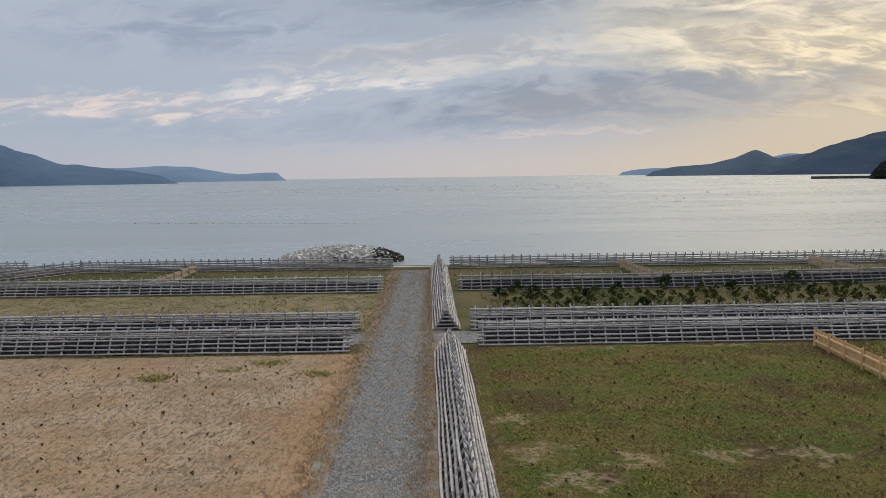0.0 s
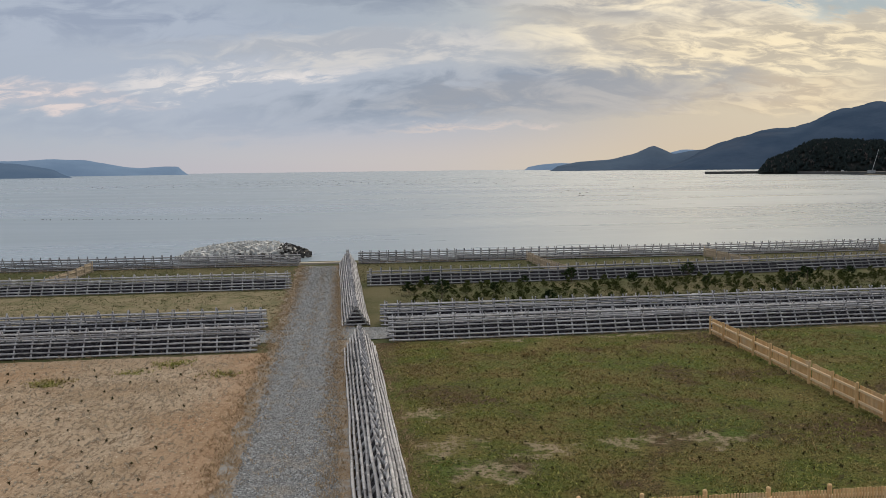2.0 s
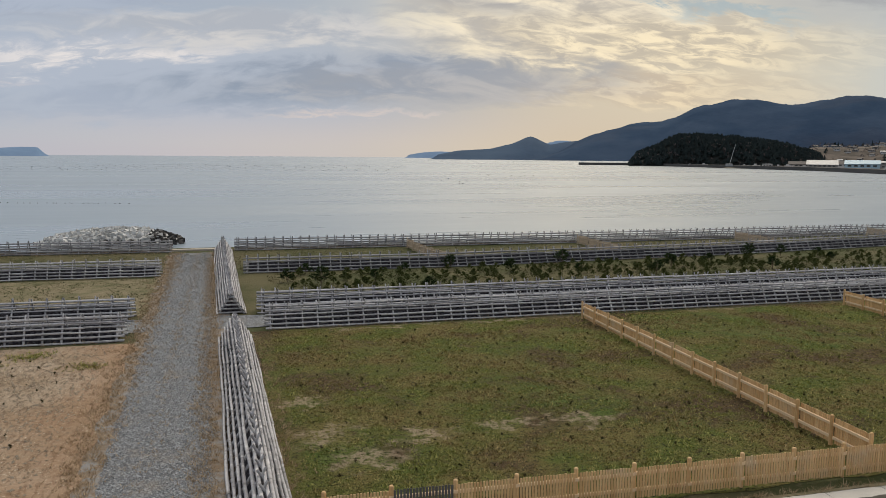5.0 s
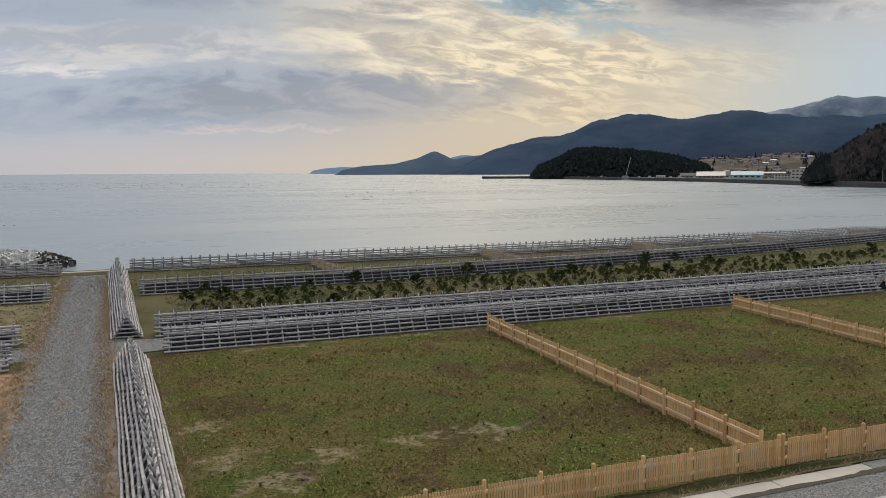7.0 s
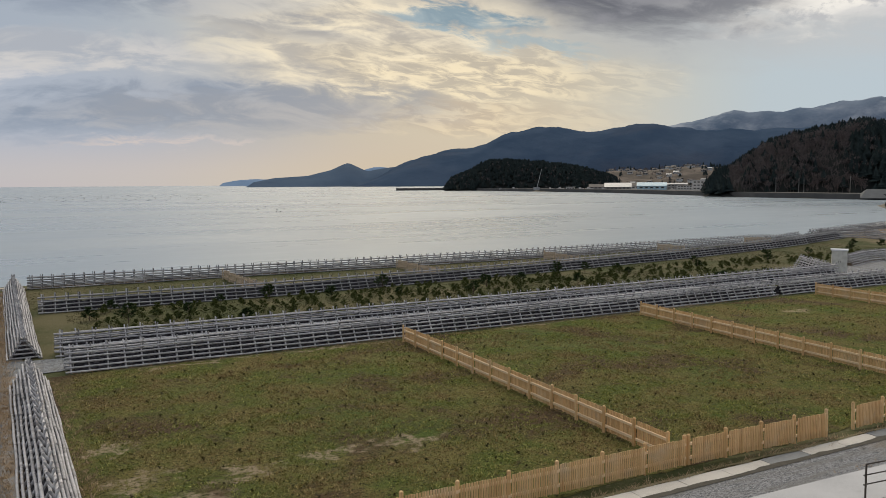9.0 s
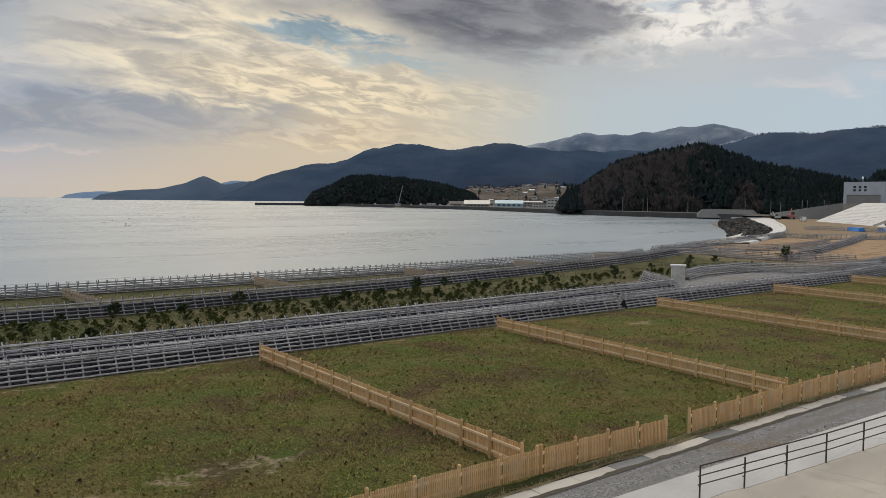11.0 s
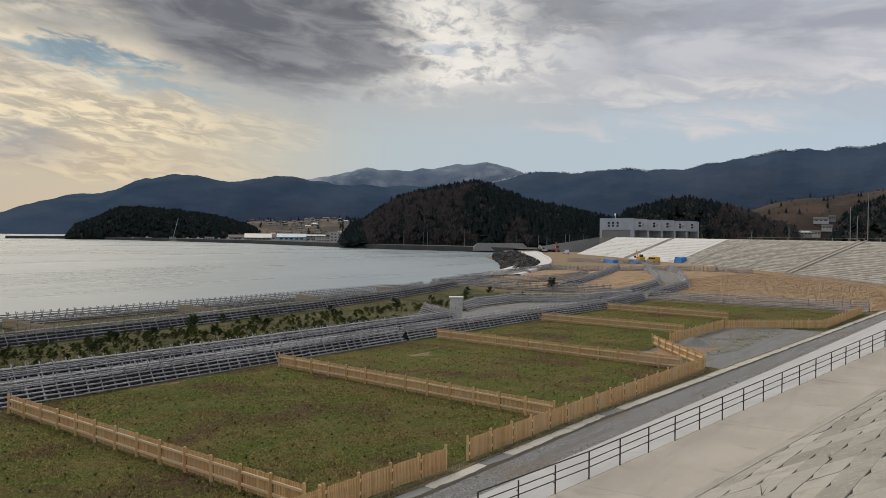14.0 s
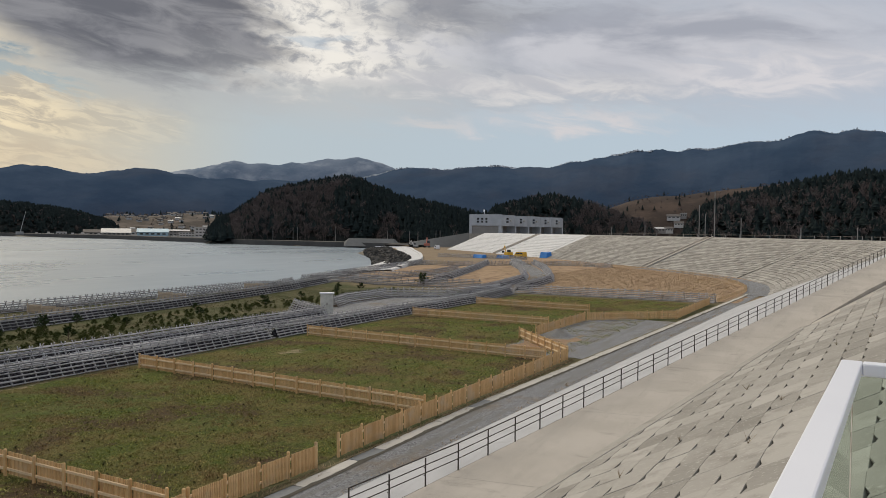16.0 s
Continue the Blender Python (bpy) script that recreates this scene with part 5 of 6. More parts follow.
def ridge_trees(spot, mat, count, seed, size, crest=None, label="far wooded ridge crowns"):
    """Crowns on ridges kilometres away, a few faces each. crest(bearing): how likely a crown on the skyline is."""
    r = random.Random(seed)
    m = Mesh()
    for _ in range(count):
        a, u, c = spot(r)
        if c.z < 4 or not 0.40 < u < 0.51 or (crest is not None and r.random() > crest(a)):
            continue
        h, w = size * r.uniform(0.25, 0.8), size * r.uniform(0.9, 1.7)
        t = r.uniform(0, 2)
        ring = [(c.x + w * math.cos(t + k * 1.571), c.y + w * math.sin(t + k * 1.571), c.z - 3) for k in range(4)]
        cap = [(c.x + 0.5 * w * math.cos(t + k * 1.571), c.y + 0.5 * w * math.sin(t + k * 1.571), c.z + h * 0.8) for k in range(4)]
        m.add(ring + cap + [(c.x, c.y, c.z + h)], [(k, (k + 1) % 4, 4 + (k + 1) % 4, 4 + k) for k in range(4)] + [(4 + k, 4 + (k + 1) % 4, 8) for k in range(4)])
    tagged(part("ridge_wood", m, mat), label, "forest", kind="stuff")


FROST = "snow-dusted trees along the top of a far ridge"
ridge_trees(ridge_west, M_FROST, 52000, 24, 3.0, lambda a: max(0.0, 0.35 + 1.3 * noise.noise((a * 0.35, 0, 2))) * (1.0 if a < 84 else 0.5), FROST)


# ---- harbour town ----
def polar(az, r, z=0.0):
    return Vector((r * math.sin(radians(az)), r * math.cos(radians(az)), z))


M_WALLWHITE = material("plaster_wall", lambda g, p: g.mix(g.noise(p, 0.3, 4), (0.44, 0.45, 0.46), (0.58, 0.59, 0.60)), 0.8, spec=0.2)
M_WALLGREY = material("grey_cladding", lambda g, p: g.mix(g.noise(p, 0.3, 4), (0.22, 0.22, 0.22), (0.32, 0.32, 0.32)), 0.8, spec=0.2)
M_ROOFDARK = material("dark_roof", lambda g, p: g.mix(g.noise(p, 0.5, 4), (0.08, 0.075, 0.075), (0.15, 0.14, 0.135)), 0.7, spec=0.2)
M_ROOFBLUE = material("pale_blue_roof", lambda g, p: g.mix(g.noise(p, 0.3, 4), (0.27, 0.43, 0.55), (0.35, 0.52, 0.64)), 0.5)
M_ROOFPALE = material("pale_metal_roof", lambda g, p: g.mix(g.noise(p, 0.3, 4), (0.40, 0.41, 0.42), (0.52, 0.53, 0.54)), 0.5)
M_BLUE = material("blue_sheeting", lambda g, p: g.mix(g.noise(p, 1.2, 4), (0.02, 0.16, 0.55), (0.04, 0.26, 0.70)), 0.5)
M_PANE = material("dark_window_pane", lambda g, p: g.mix(g.noise(p, 0.2), (0.02, 0.025, 0.03), (0.05, 0.055, 0.06)), 0.1)
M_YELLOW = material("yellow_paint", lambda g, p: g.mix(g.noise(p, 2, 4), (0.62, 0.36, 0.02), (0.75, 0.47, 0.04)), 0.4)
M_TYRE = material("rubber", lambda g, p: g.mix(g.noise(p, 5), (0.015, 0.015, 0.015), (0.03, 0.03, 0.03)), 0.8)


def house(name, label, at, w, d, h, turn, wall, roof, pitch=0.35, floors=1, bays=4):
    """A building with walls, a gabled or flat roof and window panes on the side to the bay."""
    ob = thing(name, label, "building", "harbour buildings")
    ob.matrix_basis = pose(at.x, at.y, at.z, 0, 0, turn)
    m = Mesh()
    m.box((-w / 2, -d / 2, -2), (w / 2, d / 2, h))
    part("wall", m, wall, ob)
    m = Mesh()
    e = 0.5
    if pitch > 0:
        p = d / 2 * pitch
        m.v = [(-w / 2 - e, -d / 2 - e, h), (w / 2 + e, -d / 2 - e, h), (w / 2 + e, 0, h + p), (-w / 2 - e, 0, h + p), (-w / 2 - e, d / 2 + e, h), (w / 2 + e, d / 2 + e, h),
               (-w / 2 - e, -d / 2 - e, h - 0.3), (w / 2 + e, -d / 2 - e, h - 0.3), (-w / 2 - e, d / 2 + e, h - 0.3), (w / 2 + e, d / 2 + e, h - 0.3)]
        m.f = [(0, 1, 2, 3), (3, 2, 5, 4), (6, 7, 1, 0), (8, 4, 5, 9), (0, 3, 4, 8, 6), (1, 7, 9, 5, 2)]
    else:
        m.box((-w / 2 - 0.3, -d / 2 - 0.3, h + 0.003), (w / 2 + 0.3, d / 2 + 0.3, h + 0.7))
    part("roof", m, roof, ob)
    for f in range(floors):
        for i in range(bays):
            x = (i + 0.5) / bays * w * 0.9 - w * 0.45
            z = h * (f + 0.55) / floors
            m = Mesh()
            m.box((x - w / bays * 0.26, -d / 2 - 0.08, z - h / floors * 0.16), (x + w / bays * 0.26, -d / 2 + 0.05, z + h / floors * 0.2))
            part("window", m, M_PANE, ob)
    return ob


def shed(az, r, w, d, h, wall, roof, pitch, floors, bays, label, name="warehouse"):
    return house(name, label, polar(az, r, 0.3), w * 0.84, d, h * 0.72, -az, wall, roof, pitch, floors, bays)


shed(40.6, 905, 34, 22, 4.5, M_WALLGREY, M_ROOFPALE, 0.4, 1, 6, "low grey harbour shed with a pale roof")
shed(42.9, 880, 36, 24, 6.0, M_ROOFBLUE, M_ROOFBLUE, 0.3, 1, 5, "harbour warehouse with a pale blue metal roof")
shed(45.3, 850, 26, 16, 6.5, M_WALLWHITE, M_ROOFDARK, 0.0, 2, 7, "white two-storey harbour office")
shed(46.0, 835, 14, 14, 13, M_WALLWHITE, M_ROOFPALE, 0.0, 3, 3, "white harbour tower building", "office_building")
shed(47.6, 800, 40, 16, 6.5, M_WALLGREY, M_ROOFPALE, 0.0, 2, 9, "long grey fish hall with a pale flat roof")
shed(48.9, 760, 16, 14, 5.5, M_WALLWHITE, M_ROOFPALE, 0.0, 1, 5, "small white harbour hall on a quay")
shed(49.7, 740, 12, 12, 5.0, M_BLUE, M_BLUE, 0.0, 1, 2, "dark blue container-like store")
shed(41.8, 940, 24, 14, 5.5, M_WALLWHITE, M_ROOFDARK, 0.45, 1, 4, "white harbour house with a dark roof", "house")
shed(39.2, 960, 24, 14, 4.0, M_WALLGREY, M_ROOFDARK, 0.45, 1, 4, "low grey harbour shed")
shed(37.3, 940, 12, 8, 3.5, M_WALLWHITE, M_ROOFPALE, 0.0, 1, 3, "small white hut on a quay", "hut")
shed(44.2, 905, 40, 14, 8.0, M_WALLGREY, M_ROOFPALE, 0.2, 2, 8, "grey harbour store behind a warehouse")
hr = random.Random(5)
for i in range(90):
    a, u, c = town_hill(hr)
    if c.z < 3 or u > 0.45:
        continue
    house("house", "small house on a brown hillside above a harbour", c, hr.uniform(4.5, 8), hr.uniform(4, 6), hr.uniform(1.7, 2.7), -a + hr.uniform(-30, 30), hr.choice((M_WALLWHITE, M_WALLGREY, M_WALLWHITE)), hr.choice((M_ROOFDARK, M_ROOFDARK, M_ROOFPALE)), 0.5, 1, 3)
for az, u, w, d, h, wall_, roof_, pitch_, label in (
        (79.2, 0.115, 13, 8, 2.7, M_WALLWHITE, M_ROOFDARK, 0.5, "white farmhouse with a dark roof on a hillside"),
        (79.85, 0.12, 6, 6, 3.4, M_WALLGREY, M_ROOFPALE, 0.0, "square grey house on a hillside"),
        (78.3, 0.05, 11, 8, 3.0, M_WALLGREY, M_ROOFPALE, 0.4, "grey house at the foot of a cleared hillside"),
        (78.9, 0.05, 8, 7, 3.0, M_WALLWHITE, M_ROOFDARK, 0.5, "white house at the foot of a cleared hillside"),
        (79.55, 0.075, 9, 7, 2.8, M_WALLWHITE, M_ROOFDARK, 0.5, "white house at the foot of a cleared hillside")):
    house("house", label, polar(az, 800 + 300 * u, cleared_hill.height(az, u) + 0.2), w, d, h, -az, wall_, roof_, pitch_, 1, 3)

# quay and jetty
quay = Mesh()
qp = [(492, 1064), (556, 1032), (547, 830), (532, 632), (491, 508), (448, 381), (442, 300), (435, 258), (400, 242)]
for (ax, ay), (bx, by) in zip(qp[:-1], qp[1:]):
    d = Vector((bx - ax, by - ay)).normalized()
    n = Vector((d.y, -d.x)) * -1
    w = 10 if ay > 1000 else 24
    quay.add([(ax, ay, -4), (bx, by, -4), (bx, by, 1.4), (ax, ay, 1.4), (bx + n.x * w, by + n.y * w, 1.4), (ax + n.x * w, ay + n.y * w, 1.4), (bx + n.x * w, by + n.y * w, -4), (ax + n.x * w, ay + n.y * w, -4)],
             [(0, 1, 2, 3), (3, 2, 4, 5), (5, 4, 6, 7)])
M_BANK = material("grey_bank_concrete", lambda g, p: g.mix(g.noise(p, 0.2, 5, 0.6), (0.13, 0.135, 0.135), (0.22, 0.225, 0.225)), 0.9, spec=0.1)
M_QUAY = material("wet_quay_concrete", lambda g, p: g.mix(g.noise(p, 0.1, 5), (0.05, 0.05, 0.05), (0.12, 0.115, 0.11)), 0.85, spec=0.2)
tagged(part("quay", quay, M_QUAY), "dark concrete quay round a harbour", "quay", kind="structure")

def boat(az, r, s, label):
    ob = thing("boat", label, "boat", "harbour boats", at=polar(az, r, -0.2 * s))
    ob.rotation_euler = (0, 0, radians(-az))
    m = Mesh()
    prof = [(-3.0, 0.2), (2.2, 0.2), (3.4, 1.5), (-3.0, 1.3)]
    m.v = [(x * s, y * s * w, z * s) for y, w in ((-1, 0.9), (1, 0.9)) for x, z in prof]
    m.f = [(0, 1, 2, 3), (7, 6, 5, 4), (0, 4, 5, 1), (1, 5, 6, 2), (2, 6, 7, 3), (3, 7, 4, 0)]
    part("hull", m, M_WALLWHITE, ob)
    m = Mesh()
    m.box((-1.6 * s, -0.6 * s, 1.3 * s), (0.4 * s, 0.6 * s, 2.5 * s))
    part("wheelhouse", m, M_WALLWHITE, ob)


for az, s_ in ((33.3, 1.3), (35.9, 1.1), (36.6, 1.4), (38.0, 1.2), (38.6, 1.5), (32.4, 0.9), (39.6, 1.2), (44.3, 1.0)):
    boat(az, 1.0 * float(np.interp(az, (30, 34, 40, 45), (1055, 1010, 905, 840))), s_, "small white fishing boat laid up on a quay")
crane = thing("crane", "pale lattice crane boom leaning over a quay", "crane")
base = polar(34.9, 905, 0.6)
top = polar(35.25, 905, 24.0)
m = Mesh()
side = (top - base).cross(Vector((0, 0, 1))).normalized()
for s in (-0.7, 0.7):
    m.tube(base + side * s, top + side * s * 0.4, 0.28, 0.18, 4)
for k in range(14):
    u, v = k / 14, (k + 1) / 14
    s = 0.7 if k % 2 else -0.7
    m.tube(base.lerp(top, u) + side * s, base.lerp(top, v) - side * s, 0.12, 0.12, 3)
part("boom", m, M_ROOFPALE, crane)
m = Mesh()
m.box((-3, -2, 0), (3, 2, 3), Matrix.Translation(base))
part("cab", m, M_WALLGREY, crane)


def pole(at, h, label="grey concrete utility pole", arm=True):
    ob = thing("utility_pole", label, "pole", "utility poles", at=at)
    m = Mesh()
    m.tube((0, 0, -1), (0, 0, h), 0.2, 0.13, 6)
    part("mast", m, M_WALLGREY, ob)
    if arm:
        m = Mesh()
        m.box((-0.9, -0.06, h - 0.8), (0.9, 0.06, h - 0.65))
        part("crossarm", m, M_ROOFDARK, ob)


for az, r, h in ((50.9, 610, 11), (52.3, 605, 11), (52.6, 610, 11), (55.3, 600, 12), (59.0, 560, 9), (60.6, 550, 9), (61.2, 550, 9), (62.5, 530, 10), (62.8, 530, 10), (63.8, 510, 10)):
    pole(polar(az, r, 0.3), h)
for az, r, h in ((80.9, 300, 20), (81.9, 290, 24), (81.3, 300, 17), (83.6, 280, 15), (77.3, 330, 13), (75.0, 340, 12), (87.3, 260, 12), (90.6, 250, 12)):
    pole(polar(az, r, 0.3), h, "tall utility pole behind a sea wall", False)

# guard rail on the far crest
guard = thing("guard_rail", "grey guard rail on the crest of a sea wall", "guard rail")
for i in range(0, 40):
    p, q = toe[i], toe[i + 1]
    d = (q - p).normalized()
    n = Vector((d.y, -d.x)) * (BATTER * CREST + 4)
    m = Mesh()
    m.tube((p.x + n.x, p.y + n.y, CREST), (p.x + n.x, p.y + n.y, CREST + 0.9), 0.08, 0.08, 4)
    part("post", m, M_WALLGREY, guard)
    m = Mesh()
    m.tube((p.x + n.x, p.y + n.y, CREST + 0.8), (q.x + n.x, q.y + n.y, CREST + 0.8), 0.05, 0.05, 4)
    part("beam", m, M_STEEL, guard)


# ---- sluice gatehouse on the new wall ----
gatehouse = thing("gatehouse", "pale grey concrete sluice gatehouse on a sea wall", "building")
GC, GE, GN = Vector((411, 173)), Vector((0.9984, -0.056)), Vector((-0.056, -0.9984))
BAYW, DEEP, HGT, LIFT = 18.3, 19.8, 10.27, 3.94


def gate_at(u, v, z):
    """Place u metres along the row of gates, v metres back from its face."""
    p = GC + GE * u - GN * v
    return (p.x, p.y, CREST + z)


def gate_prism(name, outline, z0, z1, mat, label=""):
    m = Mesh()
    n = len(outline)
    m.v = [gate_at(u, v, z) for z in (z0, z1) for u, v in outline]
    m.f = [(i, (i + 1) % n, n + (i + 1) % n, n + i) for i in range(n)] + [tuple(range(n - 1, -1, -1)), tuple(range(n, 2 * n))]
    return part(name, m, mat, gatehouse, label)


for i in range(5):
    u0 = i * BAYW
    face = [(u0 + 0.06 + (BAYW - 0.12) * k / 8, -1.5 * math.sin(math.pi * (k / 8) ** 0.6)) for k in range(9)]
    gate_prism("gate_bay", face + [(u0 + BAYW - 0.06, DEEP), (u0 + 0.06, DEEP)], LIFT, HGT - 0.25 * (i % 2), M_GATE)
    gate_prism("pier", [(u0 + (0.41 if i == 0 else 0.06), -0.2), (u0 + 2.0, -0.2), (u0 + 2.0, DEEP), (u0 + (0.41 if i == 0 else 0.06), DEEP)], -0.4, LIFT - 0.003, M_GATE)
    gate_prism("gate_leaf", [(u0 + 2.003, 5.0), (u0 + BAYW - 0.003, 5.0), (u0 + BAYW - 0.003, 5.4), (u0 + 2.003, 5.4)], -0.4, LIFT - 0.003, M_WALLGREY)
    for z in (5.9, 7.5):
        gate_prism("window", [(u0 + 4.2, -1.75), (u0 + 6.4, -1.75), (u0 + 6.4, -0.9), (u0 + 4.2, -0.9)], z, z + 1.0, M_PANE)
    m = Mesh()
    m.tube(gate_at(u0 + 9.5, -1.3, 7.3), gate_at(u0 + 9.5, -2.1, 7.3), 0.8, 0.6, 8)
    part("lamp", m, M_ROOFPALE, gatehouse, "round pale wall lamp")
gate_prism("pier", [(5 * BAYW, -0.2), (5 * BAYW + 1.6, -0.2), (5 * BAYW + 1.6, DEEP), (5 * BAYW, DEEP)], -0.4, HGT - 0.3, M_GATE)
# gable end: windows above a wide recess
gate_prism("base", [(-0.5, 0.2), (5 * BAYW + 14, 0.2), (5 * BAYW + 14, DEEP), (-0.5, DEEP)], -9.5, -0.403, M_BED)
gate_prism("gate_leaf", [(0.06, 1.2), (0.4, 1.2), (0.4, DEEP - 1.6), (0.06, DEEP - 1.6)], -0.4, LIFT - 0.003, M_WALLGREY)
gate_prism("end_wall", [(-0.5, -0.6), (0.02, -0.6), (0.02, DEEP), (-0.5, DEEP)], LIFT + 0.2, HGT + 0.25, M_GATE)
for v0, v1 in ((-0.6, 1.2), (DEEP - 1.6, DEEP)):
    gate_prism("pier", [(-0.5, v0), (0.03, v0), (0.03, v1), (-0.5, v1)], -0.4, LIFT + 0.197, M_GATE)
for v in (8.2, 10.9, 13.6):
    for z in (5.8, 7.4):
        gate_prism("window", [(-0.62, v), (-0.45, v), (-0.45, v + 1.2), (-0.62, v + 1.2)], z, z + 1.1, M_PANE)
m = Mesh()
m.tube(gate_at(3, 12, HGT), gate_at(3, 12, HGT + 2.4), 0.12, 0.1, 5)
m.tube(gate_at(2.7, 12, HGT + 2.0), gate_at(3.5, 12.4, HGT + 2.9), 0.5, 0.3, 6)
part("dish", m, M_WHITE, gatehouse)
gate_stair = thing("steel_stair_frame", "open grey steel stair frame beside a gatehouse", "stair frame")
for u in (5 * BAYW + 3, 5 * BAYW + 9):
    for v in (0.0, 4.0):
        m = Mesh()
        m.tube(gate_at(u, v + 0.6, -0.5), gate_at(u, v + 0.6, 5.4 - (u - 5 * BAYW) * 0.35), 0.12, 0.12, 4)
        part("post", m, M_WALLGREY, gate_stair)
for z in (1.2, 2.4, 3.6):
    m = Mesh()
    m.tube(gate_at(5 * BAYW + 3, 0, z), gate_at(5 * BAYW + 9, 0, z - 1.4), 0.1, 0.1, 4)
    part("rail", m, M_WALLGREY, gate_stair)


# ---- banks across the river mouth ----
def bank(label, az0, az1, r, z0, z1, end0, end1):
    """A low embankment between two bearings with sloping ends."""
    m = Mesh()
    n = 12
    for k in range(n + 1):
        u = k / n
        p, q = polar(az0 + (az1 - az0) * u, r), polar(az0 + (az1 - az0) * u, r + 14)
        h = z0 + (z1 - z0) * (end0 + (end1 - end0) * u if end1 > end0 else min(1.0, u / 0.07, (1 - u) / 0.07))
        m.v += [(p.x, p.y, -1.0), (p.x + (q.x - p.x) * 0.4, p.y + (q.y - p.y) * 0.4, h), (q.x, q.y, h)]
    m.f = [(3 * k + j, 3 * k + 3 + j, 3 * k + 4 + j, 3 * k + 1 + j) for k in range(n) for j in (0, 1)]
    tagged(part("river_bank", m, M_BANK), label, "embankment", kind="structure")


bank("low grey concrete embankment across a river mouth", 55.9, 59.8, 520, 1.5, 4.0, 0, 0)
bank("grey approach bank climbing to a sluice gatehouse", 60.6, 65.0, 470, 2.0, 9.0, 0.1, 1.0)


# ---- works vehicles below the new wall ----
def van(at, turn, paint, label, name="van", s=1.0):
    ob = thing(name, label, "vehicle", at=at)
    ob.matrix_basis = pose(*at, 0, 0, turn) @ Matrix.Scale(s, 4)
    m = Mesh()
    prof = [(-2.3, 0.4), (2.25, 0.4), (2.3, 1.0), (1.75, 1.15), (1.1, 1.95), (-2.2, 1.98), (-2.32, 1.2)]
    vs = [(x, y, z) for y in (-0.85, 0.85) for x, z in prof]
    k = len(prof)
    m.add(vs, [tuple(range(k)), tuple(range(2 * k - 1, k - 1, -1))] + [(i, i + k, (i + 1) % k + k, (i + 1) % k) for i in range(k)])
    part("body", m, paint, ob)
    for y in (-0.87, 0.87):
        for x0, x1 in ((-2.0, -0.9), (-0.8, 0.2), (0.3, 1.05)):
            m = Mesh()
            m.box((x0, y - 0.01, 1.25), (x1, y + 0.01, 1.75))
            part("window", m, M_PANE, ob)
        for x in (-1.5, 1.5):
            m = Mesh()
            m.tube((x, y - 0.1, 0.33), (x, y + 0.1, 0.33), 0.33, 0.33, 12)
            part("wheel", m, M_TYRE, ob)
    return ob


van((279.5, 109.5, 0.06), 62, M_YELLOW, "yellow works van parked below a sea wall", s=1.15)
van((372, 193, 0.0), 40, M_WHITE, "small white works vehicle below a sea wall", s=1.1)
def excavator(at, turn, paint, s, label):
    digger = thing("excavator", label, "excavator")
    digger.matrix_basis = pose(*at, 0, 0, turn) @ Matrix.Scale(s, 4)
    for y in (-1.1, 1.1):
        m = Mesh()
        m.tube((-1.5, y - 0.3, 0.47), (-1.5, y + 0.3, 0.47), 0.4, 0.4, 10)
        m.tube((1.5, y - 0.3, 0.47), (1.5, y + 0.3, 0.47), 0.4, 0.4, 10)
        m.box((-1.5, y - 0.29, 0.09), (1.5, y + 0.29, 0.85))
        part("track", m, M_TYRE, digger)
    m = Mesh()
    m.box((-1.7, -1.2, 0.9), (1.3, 1.2, 2.0))
    part("body", m, paint, digger)
    m = Mesh()
    m.add([(0.0, -1.2, 2.0), (1.3, -1.2, 2.0), (1.3, 0.0, 2.0), (0.0, 0.0, 2.0), (0.05, -1.15, 3.0), (1.0, -1.15, 3.0), (1.0, -0.05, 3.0), (0.05, -0.05, 3.0)],
          [(4, 5, 6, 7), (0, 1, 5, 4), (1, 2, 6, 5), (2, 3, 7, 6), (3, 0, 4, 7)])
    part("cab", m, M_PANE, digger)
    m = Mesh()
    m.tube((1.2, 0.4, 1.6), (2.6, 0.4, 4.6), 0.28, 0.22, 4)
    part("boom", m, paint, digger)
    m = Mesh()
    m.tube((2.6, 0.4, 4.6), (4.0, 0.4, 2.4), 0.2, 0.16, 4)
    part("stick", m, paint, digger)
    m = Mesh()
    m.add([(3.6, 0.0, 2.4), (4.3, 0.0, 2.4), (4.1, 0.0, 1.6), (3.4, 0.0, 1.9), (3.6, 0.8, 2.4), (4.3, 0.8, 2.4), (4.1, 0.8, 1.6), (3.4, 0.8, 1.9)],
          [(0, 1, 2, 3), (7, 6, 5, 4), (0, 4, 5, 1), (1, 5, 6, 2), (2, 6, 7, 3)])
    part("bucket", m, M_STEEL, digger)


